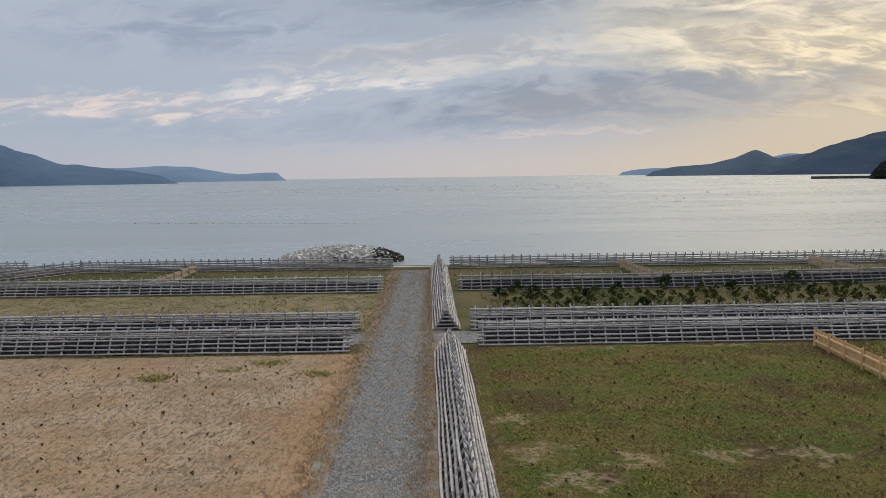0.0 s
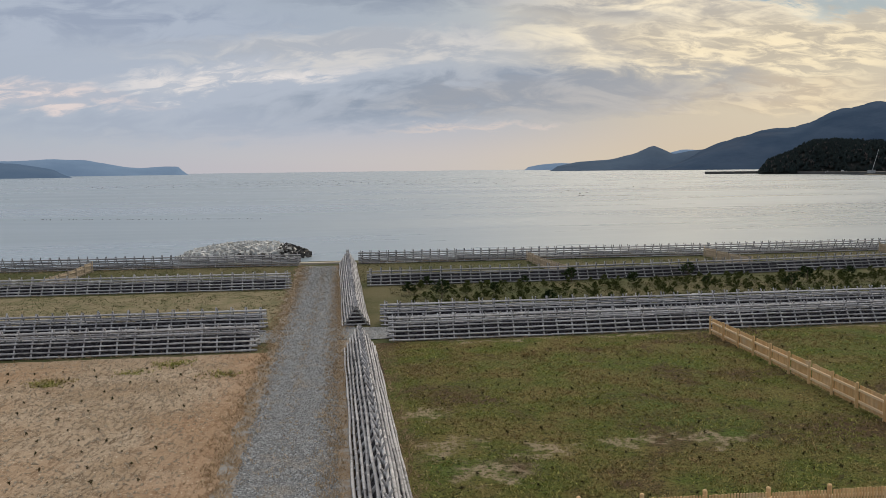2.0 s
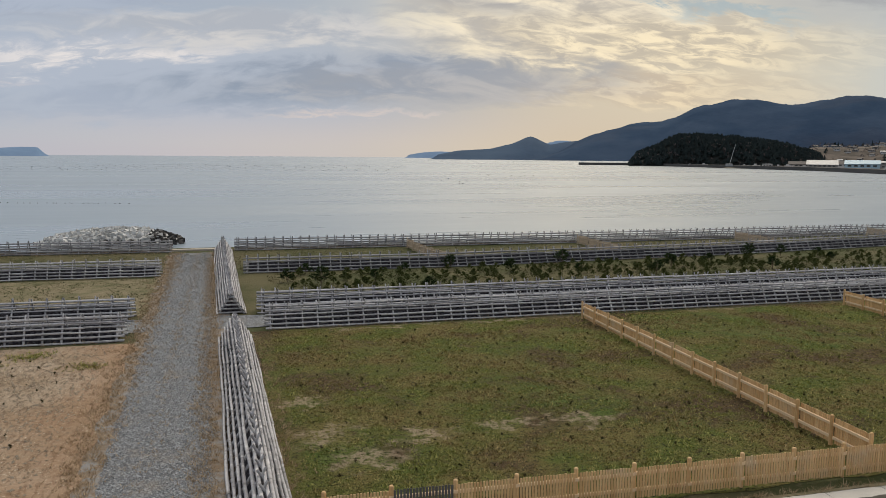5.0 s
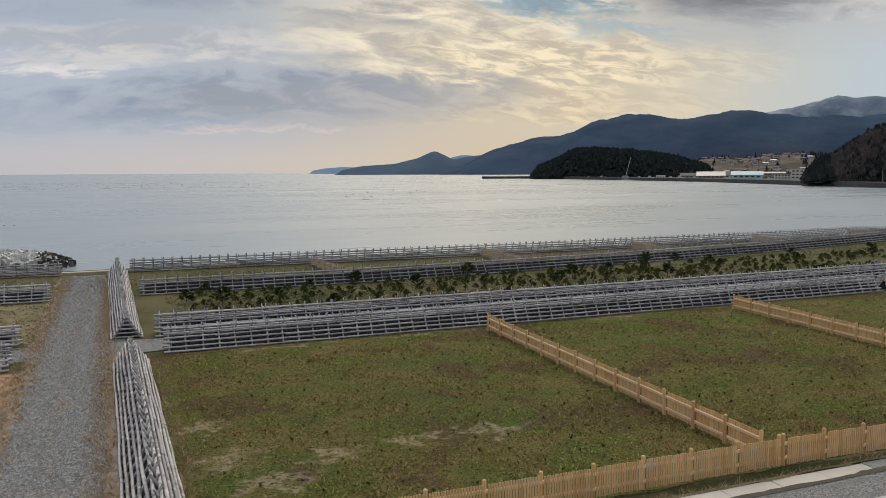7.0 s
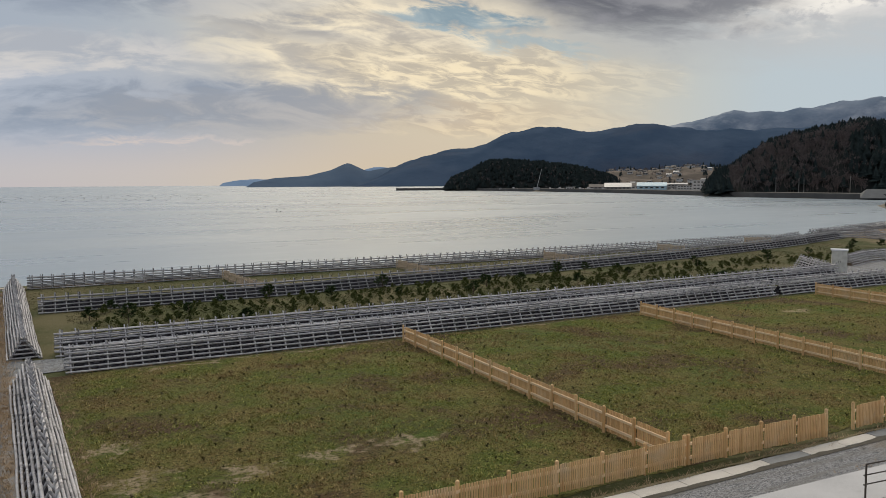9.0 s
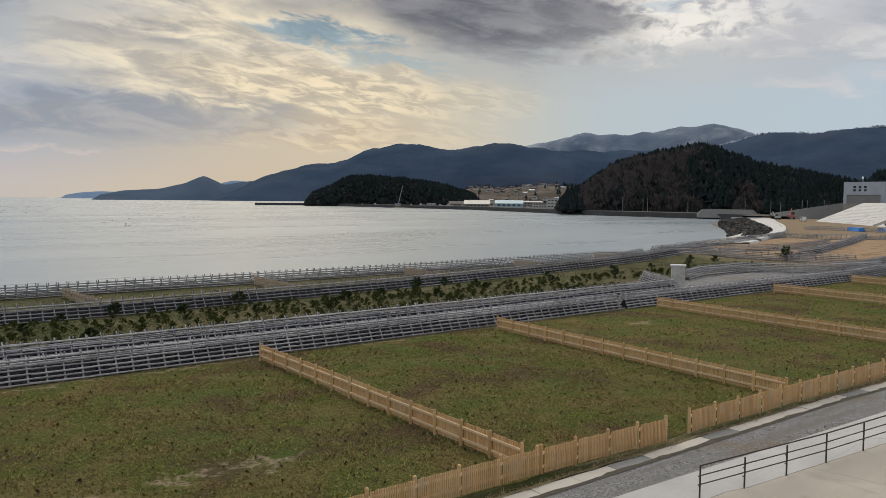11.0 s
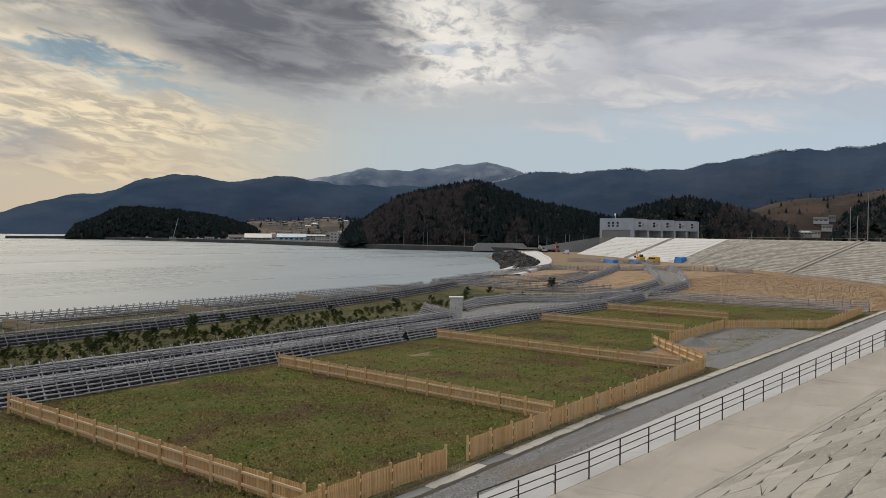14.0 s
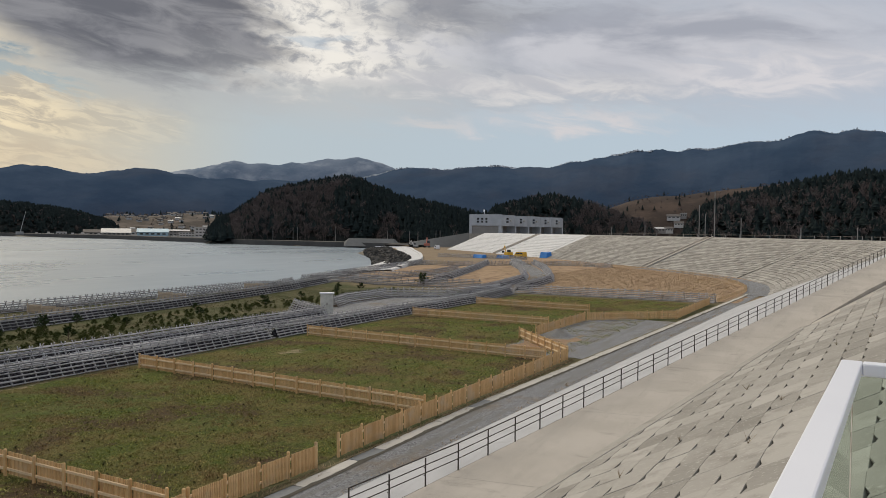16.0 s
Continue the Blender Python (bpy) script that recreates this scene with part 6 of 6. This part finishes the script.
M_RED = material("faded_red_paint", lambda g, p: g.mix(g.noise(p, 1, 4), (0.36, 0.10, 0.07), (0.50, 0.20, 0.15)), 0.5)
excavator((286, 117, 0.05), 50, M_YELLOW, 0.95, "yellow excavator parked below a sea wall")
excavator((404, 216, 0.05), 20, M_RED, 1.25, "faded red excavator on bare soil by the shore")
excavator((392, 217, 0.05), 110, M_WALLWHITE, 0.9, "pale small excavator on bare soil by the shore")
for (x, y, w, d, h, turn) in ((268, 121, 6, 2.4, 1.3, 60), (273, 114, 5, 2.2, 1.2, 60), (287, 102, 4, 3, 2.3, 60)):
    tarp = Mesh()
    tarp.add([(-w / 2, -d / 2, 0), (w / 2, -d / 2, 0), (w / 2, d / 2, 0), (-w / 2, d / 2, 0), (-w / 2 * 0.9, -d / 2 * 0.7, h), (w / 2 * 0.92, -d / 2 * 0.6, h * 0.85), (w / 2 * 0.9, d / 2 * 0.7, h), (-w / 2 * 0.9, d / 2 * 0.65, h * 0.9)],
             [(0, 1, 5, 4), (1, 2, 6, 5), (2, 3, 7, 6), (3, 0, 4, 7), (4, 5, 6, 7)])
    ob = part("tarpaulin", tarp, M_BLUE, m=pose(x, y, 0.04, 0, 0, turn))
    tagged(ob, "stack of materials under a blue tarpaulin below a sea wall", "tarpaulin", "tarpaulin stacks")

# ---- revetment and armour stones round the little cape ----
rev = spline([(166, 99), (196, 111), (236, 129), (285, 156), (330, 184), (370, 208), (392, 226), (380, 236)], 6)
tagged(part("revetment", sweep(rev, [(-11.5, -1.8), (-11, -0.25), (-7.6, -0.15), (-7.5, 0.02), (-4, 0.1), (-3.9, 0.24), (-1, 0.3), (-0.9, 0.4), (0.5, 0.4), (0.8, 0.0)]), M_NEWBLOCK), "pale stepped concrete revetment at a cape", "revetment", kind="structure")
tagged(part("revetment_kerb", sweep(rev[3:], [(-0.4, 0.42), (-0.3, 0.75), (0.9, 0.75), (1.1, 0.0)]), M_NEWBLOCK), "pale curved concrete kerb at a cape", "kerb", kind="structure")


def stones(name, label, mat, places, seed):
    r = random.Random(seed)
    m = Mesh()
    for c, s in places:
        q = Euler((r.uniform(0, 6), r.uniform(0, 6), r.uniform(0, 6))).to_matrix()
        vs = []
        for v in ((-1, -1, -0.7), (1, -1, -0.7), (1, 1, -0.7), (-1, 1, -0.7), (-0.8, -0.7, 0.7), (0.8, -0.8, 0.7), (0.7, 0.8, 0.7), (-0.8, 0.8, 0.7)):
            w = q @ Vector((v[0] * s * r.uniform(0.6, 1.1), v[1] * s * r.uniform(0.6, 1.1), v[2] * s * r.uniform(0.6, 1.1)))
            vs.append((c[0] + w.x, c[1] + w.y, c[2] + w.z))
        m.add(vs, [(0, 3, 2, 1), (4, 5, 6, 7), (0, 1, 5, 4), (1, 2, 6, 5), (2, 3, 7, 6), (3, 0, 4, 7)])
    return tagged(part(name, m, mat), label, "rocks", kind="stuff")


ar = random.Random(9)
places = []
for _ in range(3200):
    i = ar.randrange(4, len(rev) - 9)
    d = (rev[i + 1] - rev[i]).normalized()
    n = Vector((-d.y, d.x))
    lo, hi = (float(np.interp(i, (4, 12, 18, 24, 33), q)) for q in ((3, 3.5, 6.5, 9.5, 10.5), (10, 16, 20, 23, 25)))
    p = rev[i] + n * ar.uniform(lo, hi) + d * ar.uniform(0, 8)
    z = land(p.x, p.y)
    if z > -2.5:
        places.append(((p.x, p.y, max(z, -1.5) + ar.uniform(-0.35, 0.25)), ar.uniform(0.5, 1.0)))
stones("armour_rocks", "dark armour rocks along the shore of a cape", M_ROCK, places, 31)

# ---- mound of stone at the beach ----
def mound_z(x, y):
    u, v = (x + 15.0) / 9.5, (y - 113.0) / 6.0
    return -2.4 + 2.3 * max(0.0, 1 - u * u - v * v) ** 0.6 * (1 + 0.12 * u)


mound = grid(lambda u, v: (u, v, mound_z(u, v) + 0.12 * noise.noise((u, v, 0))), list(np.linspace(-26, -5, 44)), list(np.linspace(105, 121, 34)))
tagged(part("stone_mound", mound, M_PALEROCK), "low mound of pale stone rising from the water by a beach", "rock mound")
pr = random.Random(17)
pale, dark = [], []
for _ in range(1500):
    x, y = pr.uniform(-25, -6), pr.uniform(106, 120)
    z = mound_z(x, y)
    if z > -2.1:
        (dark if x > -9.6 + pr.uniform(-1, 1) or (z < -1.2 and x > -16) else pale).append(((x, y, z), pr.uniform(0.14, 0.42)))
stones("pale_stones", "bleached pale stones on a mound by the beach", M_PALEROCK, pale, 33)
stones("dark_stones", "dark wet stones on a mound by the beach", M_ROCK, dark, 34)

M_DRIFT = material("bleached_timber", lambda g, p: g.mix(g.noise(g.scale(p, 1, 8, 8), 2, 5, 0.6), (0.34, 0.30, 0.25), (0.52, 0.47, 0.40)), 0.85, spec=0.15)
# ---- timbers where the path meets the beach ----
steps = thing("timber_steps", "pale squared timbers across the end of a gravel path", "steps")
for i in range(3):
    m = Mesh()
    m.box((-5.6, 82.4 + i * 0.75, 0.15 - i * 0.06), (-0.9, 82.75 + i * 0.75, 0.52 - i * 0.06))
    ob = part("timber", m, M_DRIFT, steps)
    bev = ob.modifiers.new("bevel", "BEVEL")
    bev.width = 0.03

# ---- control cabinet on the gravel platform ----
cab = thing("control_cabinet", "pale grey metal control cabinet on a concrete base", "cabinet", at=(75.6, 53.3, 0.04))
cab.rotation_euler = (0, 0, radians(-52))
m = Mesh()
m.box((-0.85, -0.65, 0), (0.85, 0.65, 0.25))
part("base", m, M_CONC, cab)
m = Mesh()
m.box((-0.72, -0.5, 0.25), (0.72, 0.5, 2.55))
ob = part("body", m, M_CABINET, cab)
ob.modifiers.new("bevel", "BEVEL").width = 0.03
m = Mesh()
m.box((-0.82, -0.6, 2.553), (0.82, 0.6, 2.68))
part("roof", m, M_WHITE, cab)
for x in (-0.36, 0.36):
    m = Mesh()
    m.box((x - 0.34, -0.53, 0.35), (x + 0.34, -0.503, 2.45))
    d = part("door", m, M_CABINET, cab)
    m = Mesh()
    m.box((x - 0.28 * (1 if x > 0 else -1) - 0.02, -0.57, 1.3), (x - 0.28 * (1 if x > 0 else -1) + 0.02, -0.531, 1.5))
    part("handle", m, M_STEEL, d)

# ---- heap of gravel in the yard ----
heap = grid(lambda u, v: (73.2 + u * 1.9, 24.6 + v * 1.6, 0.04 + 0.75 * max(0.0, 1 - math.hypot(u, v) + 0.1 * noise.noise((u * 3, v * 3, 1)))), list(np.linspace(-1.1, 1.1, 26)), list(np.linspace(-1.1, 1.1, 26)))
tagged(part("gravel_heap", heap, M_FINEGRAVEL, smooth=True), "small heap of dark grey gravel in a yard", "gravel heap")


# ---- young pines ----
def needles(m, r, c, d, length, count, width):
    d = Vector(d).normalized()
    for _ in range(count):
        t = (d * 0.7 + Vector((r.gauss(0, 0.5), r.gauss(0, 0.5), r.gauss(0, 0.4)))).normalized() * length * r.uniform(0.7, 1.2)
        s = t.cross(Vector((r.gauss(0, 1), r.gauss(0, 1), r.gauss(0, 1)))).normalized() * width
        m.add([tuple(c - s), tuple(c + s), tuple(c + t)], [(0, 1, 2)])


def pine_shape(seed, h, per=17):
    """Trunk and crown of a young pine of height h."""
    r = random.Random(seed)
    trunk, crown = Mesh(), Mesh()
    top = Vector((r.uniform(-0.08, 0.08) * h, r.uniform(-0.08, 0.08) * h, h * 0.92))
    trunk.tube((0, 0, -0.03), top, 0.028 * h + 0.006, 0.008, 5)
    levels = 3 + int(h * 2.2)
    for k in range(levels):
        u = 0.18 + 0.72 * k / max(1, levels - 1)
        for i in range(5):
            a = r.uniform(0, 6.28)
            ln = h * (0.50 * (1 - u) + 0.14) * r.uniform(0.7, 1.2)
            p = top * u
            e = p + Vector((math.cos(a) * ln, math.sin(a) * ln, ln * r.uniform(0.3, 0.7)))
            trunk.tube(p, e, 0.010 * h, 0.004, 3)
            for w in (0.5, 0.78, 1.0):
                needles(crown, r, p.lerp(e, w), e - p + Vector((0, 0, 0.3)), 0.16 + 0.06 * h, per, 0.026)
    needles(crown, r, top, (0, 0, 1), 0.2, per * 2, 0.02)
    return trunk, crown


PINES = []
for i, h in enumerate((1.5, 1.75, 1.3, 1.1)):
    a, b = pine_shape(40 + i, h)
    PINES.append((a.data("trunk", M_BARK), b.data("crown", M_NEEDLE)))
first = {}


def young_pine(x, y, i, s=1.0):
    m = Matrix.LocRotScale((x, y, land(x, y) + 0.02), Euler((0, 0, x * 7.0)), (s, s, s))
    if i in first:
        return copy_thing(first[i], m @ Matrix.Scale(1 / first[i].scale[0], 4))
    ob = thing("young_pine", "young dark green pine tree between log fences", "tree", "young pines")
    ob.matrix_basis = m
    for name, me in zip(("trunk", "crown"), PINES[i]):
        part(name, me, parent=ob)
    first[i] = ob
    return ob


for k, (x, y) in enumerate(((6.2, 66.8), (6.8, 60.7), (11.2, 61.7), (14.7, 66.9), (19.0, 67.2), (30.1, 68.2), (29.1, 62.3), (4.4, 63.0), (23.5, 64.0), (35.5, 60.5), (40.7, 67.4), (44.2, 66.0), (47.5, 61.0), (54.8, 69.2),
                            (59.7, 54.6), (58.6, 68.4), (67.8, 65.4), (50.0, 67.6), (61.4, 55.6), (57.5, 65.2), (72, 70), (80, 66), (93.0, 70.1), (88, 73), (110.6, 71.2), (102, 70), (112.6, 77.0), (14.5, 57.0), (39, 64))):
    young_pine(x, y, k % 4, 0.6 + 0.3 * ((k * 37) % 10) / 10)


young_pine(125.3, 67.4, 1, 1.35)


def scatter(name, label, category, mat, shapes, places, seed):
    """Many small plants in one object."""
    r = random.Random(seed)
    arr = [(np.array(s.v), s.f) for s in shapes]
    m = Mesh()
    for x, y, s in places:
        v, f = arr[r.randrange(len(arr))]
        t = r.uniform(0, 6.28)
        c, d = math.cos(t) * s, math.sin(t) * s
        o = len(m.v)
        w = np.column_stack((v[:, 0] * c - v[:, 1] * d + x, v[:, 0] * d + v[:, 1] * c + y, v[:, 2] * s + land(x, y) + 0.02))
        m.v.extend(map(tuple, w.tolist()))
        m.f.extend([tuple(i + o for i in q) for q in f])
    return tagged(part(name, m, mat), label, category, kind="stuff")


vr = random.Random(23)
shapes = []
for i in range(5):
    a, b = pine_shape(60 + i, 0.75, 9)
    a.add(b.v, b.f)
    shapes.append(a)
places = []
for row in range(13):
    for col in range(95):
        x, y = 4.6 + col * 1.15 + vr.uniform(-0.3, 0.3), 53.8 + row * 1.15 + vr.uniform(-0.3, 0.3)
        if y < 66.6 + max(0, x - 20) * 0.12 and vr.random() < 0.62 and not (x > 72 and y < 62.5):
            places.append((x, y, vr.uniform(0.42, 0.85)))
scatter("pine_rows", "rows of knee-high young pines with yellow-green needles", "young pines", M_YOUNG, shapes, places, 3)
M_SEED = material("seedling_needles", lambda g, p: g.mix(island(g), (0.022, 0.026, 0.014), (0.085, 0.075, 0.035)), 0.85, spec=0.1)
SEED = []
for i in range(6):
    r = random.Random(80 + i)
    m = Mesh()
    m.tube((0, 0, -0.02), (r.uniform(-0.03, 0.03), r.uniform(-0.03, 0.03), 0.16), 0.012, 0.008, 3)
    for k in range(3):
        needles(m, r, Vector((r.uniform(-0.07, 0.07), r.uniform(-0.07, 0.07), 0.10 + 0.045 * k)), (r.uniform(-1, 1), r.uniform(-1, 1), 0.5), 0.15, 9, 0.028)
    SEED.append(m)


def rows(x0, x1, y0, y1, step, keep):
    out = []
    for j in range(int((y1 - y0) / step)):
        for i in range(int((x1 - x0) / step)):
            x, y = x0 + (i + 0.5 * (j % 2)) * step + vr.uniform(-0.22, 0.22), y0 + j * step + vr.uniform(-0.22, 0.22)
            if vr.random() < keep:
                out.append((x, y, vr.uniform(0.3, 0.66)))
    return out


scatter("pine_seedlings", "rows of tiny dark pine seedlings in sandy soil", "seedlings", M_SEED, SEED, rows(-70, -6.4, 14, 43.5, 1.35, 0.85), 5)
scatter("pine_seedlings", "rows of tiny dark pine seedlings in thin turf", "seedlings", M_SEED, SEED, rows(3.0, 60, 21, 45, 1.3, 0.9) + rows(60, 118, 28, 45, 1.3, 0.9), 6)


# ---- grass ----
def blades(name, label, mat, places, h, w, per, seed):
    """Tufts of thin blades; places: (x, y, size)."""
    r = np.random.RandomState(seed)
    pl = np.array(places)
    n = len(pl) * per
    base = np.repeat(pl, per, axis=0)
    a = r.uniform(0, 2 * np.pi, n)
    off = r.normal(0, 0.05, (n, 2))
    hh = h * base[:, 2] * r.uniform(0.5, 1.3, n)
    lean = r.normal(0, 0.75, (n, 2)) * hh[:, None]
    gz = np.repeat(np.array([land(x, y) for x, y, _ in places]), per) + 0.018
    c = np.column_stack((base[:, 0] + off[:, 0], base[:, 1] + off[:, 1], gz))
    s = np.column_stack((np.cos(a), np.sin(a), np.zeros(n))) * w
    v = np.empty((n, 3, 3))
    v[:, 0], v[:, 1] = c - s, c + s
    v[:, 2] = c + np.column_stack((lean[:, 0], lean[:, 1], hh))
    m = Mesh()
    m.v = v.reshape(-1, 3).tolist()
    m.f = np.arange(n * 3).reshape(-1, 3).tolist()
    return tagged(part(name, m, mat), label, "grass", kind="stuff")


gr = np.random.RandomState(4)


def turf_places(x0, x1, y0, y1, per_m2):
    n = int((x1 - x0) * (y1 - y0) * per_m2)
    xs_, ys_ = gr.uniform(x0, x1, n), gr.uniform(y0, y1, n)
    out = []
    for x, y in zip(xs_, ys_):
        if any(((x - bx) / rx) ** 2 + ((y - by) / ry) ** 2 < 0.8 for bx, by, rx, ry in BARE):
            continue
        k = noise.noise((x * 0.35, y * 0.35, 0.0)) + 0.6 * noise.noise((x * 1.3, y * 1.3, 5.0))
        if k > -0.45 + gr.uniform(-0.3, 0.3):
            out.append((x, y, 0.6 + 0.5 * max(-0.5, k)))
    return out


blades("turf_grass", "low green and brown grass of planted plots", M_BLADE, turf_places(2.2, 42, 20.2, 45.3, 34) + turf_places(42, 118, 20.2, 45.3, 13), 0.11, 0.020, 5, 1)
blades("strip_grass", "low olive grass between log fences", M_STRIPBLADE, turf_places(-45, -5, 52, 67.5, 9) + turf_places(3, 60, 52, 68, 14) + turf_places(60, 115, 60, 72, 5) + turf_places(-40, 110, 70, 82, 8), 0.16, 0.014, 4, 2)


def line_places(x0, y0, x1, y1, spread, per_m):
    n = int(math.hypot(x1 - x0, y1 - y0) * per_m)
    u = gr.uniform(0, 1, n)
    return [(x0 + (x1 - x0) * t + gr.normal(0, spread), y0 + (y1 - y0) * t + gr.normal(0, spread), gr.uniform(0.6, 1.6)) for t in u]


verge = []
for a in ((-4.5, 12, -5.0, 81, 0.45, 60), (-0.75, 15, -1.4, 81, 0.36, 60), (-2.7, 20, -2.9, 81, 0.2, 6), (1.8, 18, 1.3, 44, 0.3, 20), (2.3, 45.7, 57, 46.2, 0.2, 14), (-6, 44.5, -60, 44.7, 0.25, 14), (-6, 67.7, -60, 67.9, 0.2, 10),
          (2.2, 19.35, 60, 18.95, 0.12, 14), (2.0, 82, 117, 88.5, 0.8, 14), (-5.8, 81.6, -40, 82, 0.7, 18), (2.3, 68.2, 47, 70.2, 0.3, 10), (24, 16.9, 110, 13.9, 0.12, 3)):
    verge += line_places(*a)
blades("verge_grass", "dry straw-coloured and olive grass along paths and fences", M_STRAWBLADE, verge, 0.12, 0.012, 5, 3)
straw = [(x, y, s) for x, y, s in zip(gr.uniform(122.5, 240, 26000), np.round(gr.uniform(16, 62, 26000) / 1.3) * 1.3 + gr.normal(0, 0.42, 26000), gr.uniform(0.7, 1.5, 26000)) if y > 17.5 + max(0, x - 158) * 0.32 + max(0, x - 190) * 0.5]
blades("straw_grass", "tall dead straw-coloured grass in a field", M_STRAWBLADE, straw, 0.17, 0.035, 3, 4)
weeds = [(x + gr.normal(0, 0.5), y + gr.normal(0, 0.35), gr.uniform(0.8, 1.6)) for x, y, n in ((-14.6, 39.0, 120), (-9.6, 42.0, 90), (-11.0, 40.5, 40), (-6.6, 39.5, 60), (-24, 33, 30), (-19, 24, 40)) for _ in range(n)]
blades("plot_weeds", "small green weed patches in bare soil", M_BLADE, weeds, 0.12, 0.016, 6, 6)


dry = [(x, y, s) for x, y, s in zip(gr.uniform(-42, -4.9, 14000), gr.uniform(15, 43.7, 14000), gr.uniform(0.5, 1.2, 14000)) if noise.noise((x * 0.3, y * 0.3, 8.0)) > -0.35]
blades("dry_stubble", "short dead grass lying on sandy soil", M_STUBBLE, dry, 0.06, 0.010, 3, 8)


# ---- loose stones ----
def pebbles(name, label, mat, places, seed):
    r = np.random.RandomState(seed)
    m = Mesh()
    for x, y, s in places:
        j = r.uniform(0.6, 1.2, 6) * s
        z = land(x, y) + 0.03
        o = len(m.v)
        m.v += [(x + j[0], y, z), (x, y + j[1], z), (x - j[2], y, z), (x, y - j[3], z), (x + 0.2 * s, y, z + j[4] * 0.8)]
        m.f += [(o, o + 1, o + 4), (o + 1, o + 2, o + 4), (o + 2, o + 3, o + 4), (o + 3, o, o + 4)]
    return tagged(part(name, m, mat), label, "stones", kind="stuff")


M_PEBBLE = material("loose_stone", lambda g, p: g.mix(g.math("FRACT", g.math("MULTIPLY", g.voronoi(p, 6.0, "Distance"), 7.0)), (0.12, 0.122, 0.13), (0.38, 0.385, 0.39)), 0.9, spec=0.2)
pebbles("loose_gravel", "loose crushed stones on a gravel path", M_PEBBLE, [(gr.uniform(-4.4, -1.0) + drift(y), y, gr.uniform(0.03, 0.075)) for y in gr.uniform(20, 80, 12000)], 1)
pebbles("soil_stones", "pale stones and clods scattered over bare soil", material("pale_clod", lambda g, p: g.mix(g.noise(p, 3, 3), (0.24, 0.18, 0.12), (0.52, 0.46, 0.37)), 0.95, spec=0.15),
        [(gr.uniform(-45, -5.8), gr.uniform(14, 43.6), gr.uniform(0.025, 0.08)) for _ in range(15000)], 2)

# ---- floats on the bay ----
fl = Mesh()


def floats(ax, ay, bx, by, n, s, wob):
    for i in range(n):
        u = i / max(1, n - 1)
        x, y = ax + (bx - ax) * u + gr.normal(0, wob), ay + (by - ay) * u + gr.normal(0, wob)
        o = len(fl.v)
        fl.v.extend([(x - s, y, SEA), (x, y - s, SEA), (x + s, y, SEA), (x, y + s, SEA), (x, y, SEA + s * 0.8)])
        fl.f.extend([(o, o + 1, o + 4), (o + 1, o + 2, o + 4), (o + 2, o + 3, o + 4), (o + 3, o, o + 4)])


for k in range(9):
    y = 640 + k * 40
    floats(-230 + k * 14, y, 120 + k * 10, y - 30, 30, 0.55, 4.0)
floats(-85, 218, -24, 204, 44, 0.22, 0.6)
for k in range(7):
    floats(88 + k * 4, 176 + k * 7, 160 + k * 6, 206 + k * 7, 34, 0.13, 1.2)
floats(100, 330, 180, 480, 14, 0.5, 15)
tagged(part("mussel_floats", fl, M_TYRE), "lines of small dark floats on a calm bay", "floats", kind="stuff")

# ---- low fence of dead reed at the foot of the wall ----
reed = thing("reed_fence", "low straw-coloured reed fence at the foot of a sea wall", "fence")
line = spline([(121.5, 16.6), (138, 15.9), (149, 15.6), (157, 16.7), (172, 20.4), (190, 27.5), (212, 43), (232, 62)], 8)
for a, b in zip(line[:-1], line[1:]):
    m = Mesh()
    n = max(2, int((b - a).length / 0.16))
    for k in range(n):
        c = a.lerp(b, k / n)
        h = gr.uniform(0.55, 0.85)
        m.add([(c.x - 0.06, c.y, 0.02), (c.x + 0.06, c.y + 0.03, 0.02), (c.x + gr.normal(0, 0.05), c.y + gr.normal(0, 0.05), h), (c.x + 0.1, c.y + 0.05, h * 0.9)], [(0, 1, 3, 2)])
    m.tube((a.x, a.y, 0.45), (b.x, b.y, 0.45), 0.035, 0.035, 4)
    part("reed_panel", m, M_STRAWBLADE, reed)

rough_sheet("bare_soil_patch", "brown trodden soil at the corner of a gravel yard", "soil", M_SOIL, 62.5, 74.5, 22.2, 26.2, 0.038, 0.6, 0.8)

# ---- weeds in the joints of the slope blocks ----
sprig = Mesh()
sr = random.Random(77)
for x, z in ((26.4, 1.78), (33.0, 3.65), (45.2, 4.38), (44.4, 4.98), (26.5, 3.44), (38.5, 2.9), (30.2, 2.3), (52.0, 5.2), (21.5, 1.6), (60.5, 5.4)):
    c = Vector((x, 10.8 - BATTER * z + 0.04, z + 0.1))
    for _ in range(9):
        d = Vector((sr.gauss(0, 0.45), sr.gauss(0, 0.45), 1.0)) * sr.uniform(0.15, 0.42)
        s_ = Vector((sr.gauss(0, 1), sr.gauss(0, 1), 0)).normalized() * 0.012
        sprig.add([tuple(c - s_), tuple(c + s_), tuple(c + d)], [(0, 1, 2)])
tagged(part("joint_weeds", sprig, M_STUBBLE), "dry weeds growing in joints of slope blocks", "weeds", kind="stuff")

rough_sheet("path_crossing", "grey gravel where a path crosses between log fences", "path", M_GRAVEL, -6.6, 2.6, 46.7, 50.1, 0.040, 0.3, 0.6)
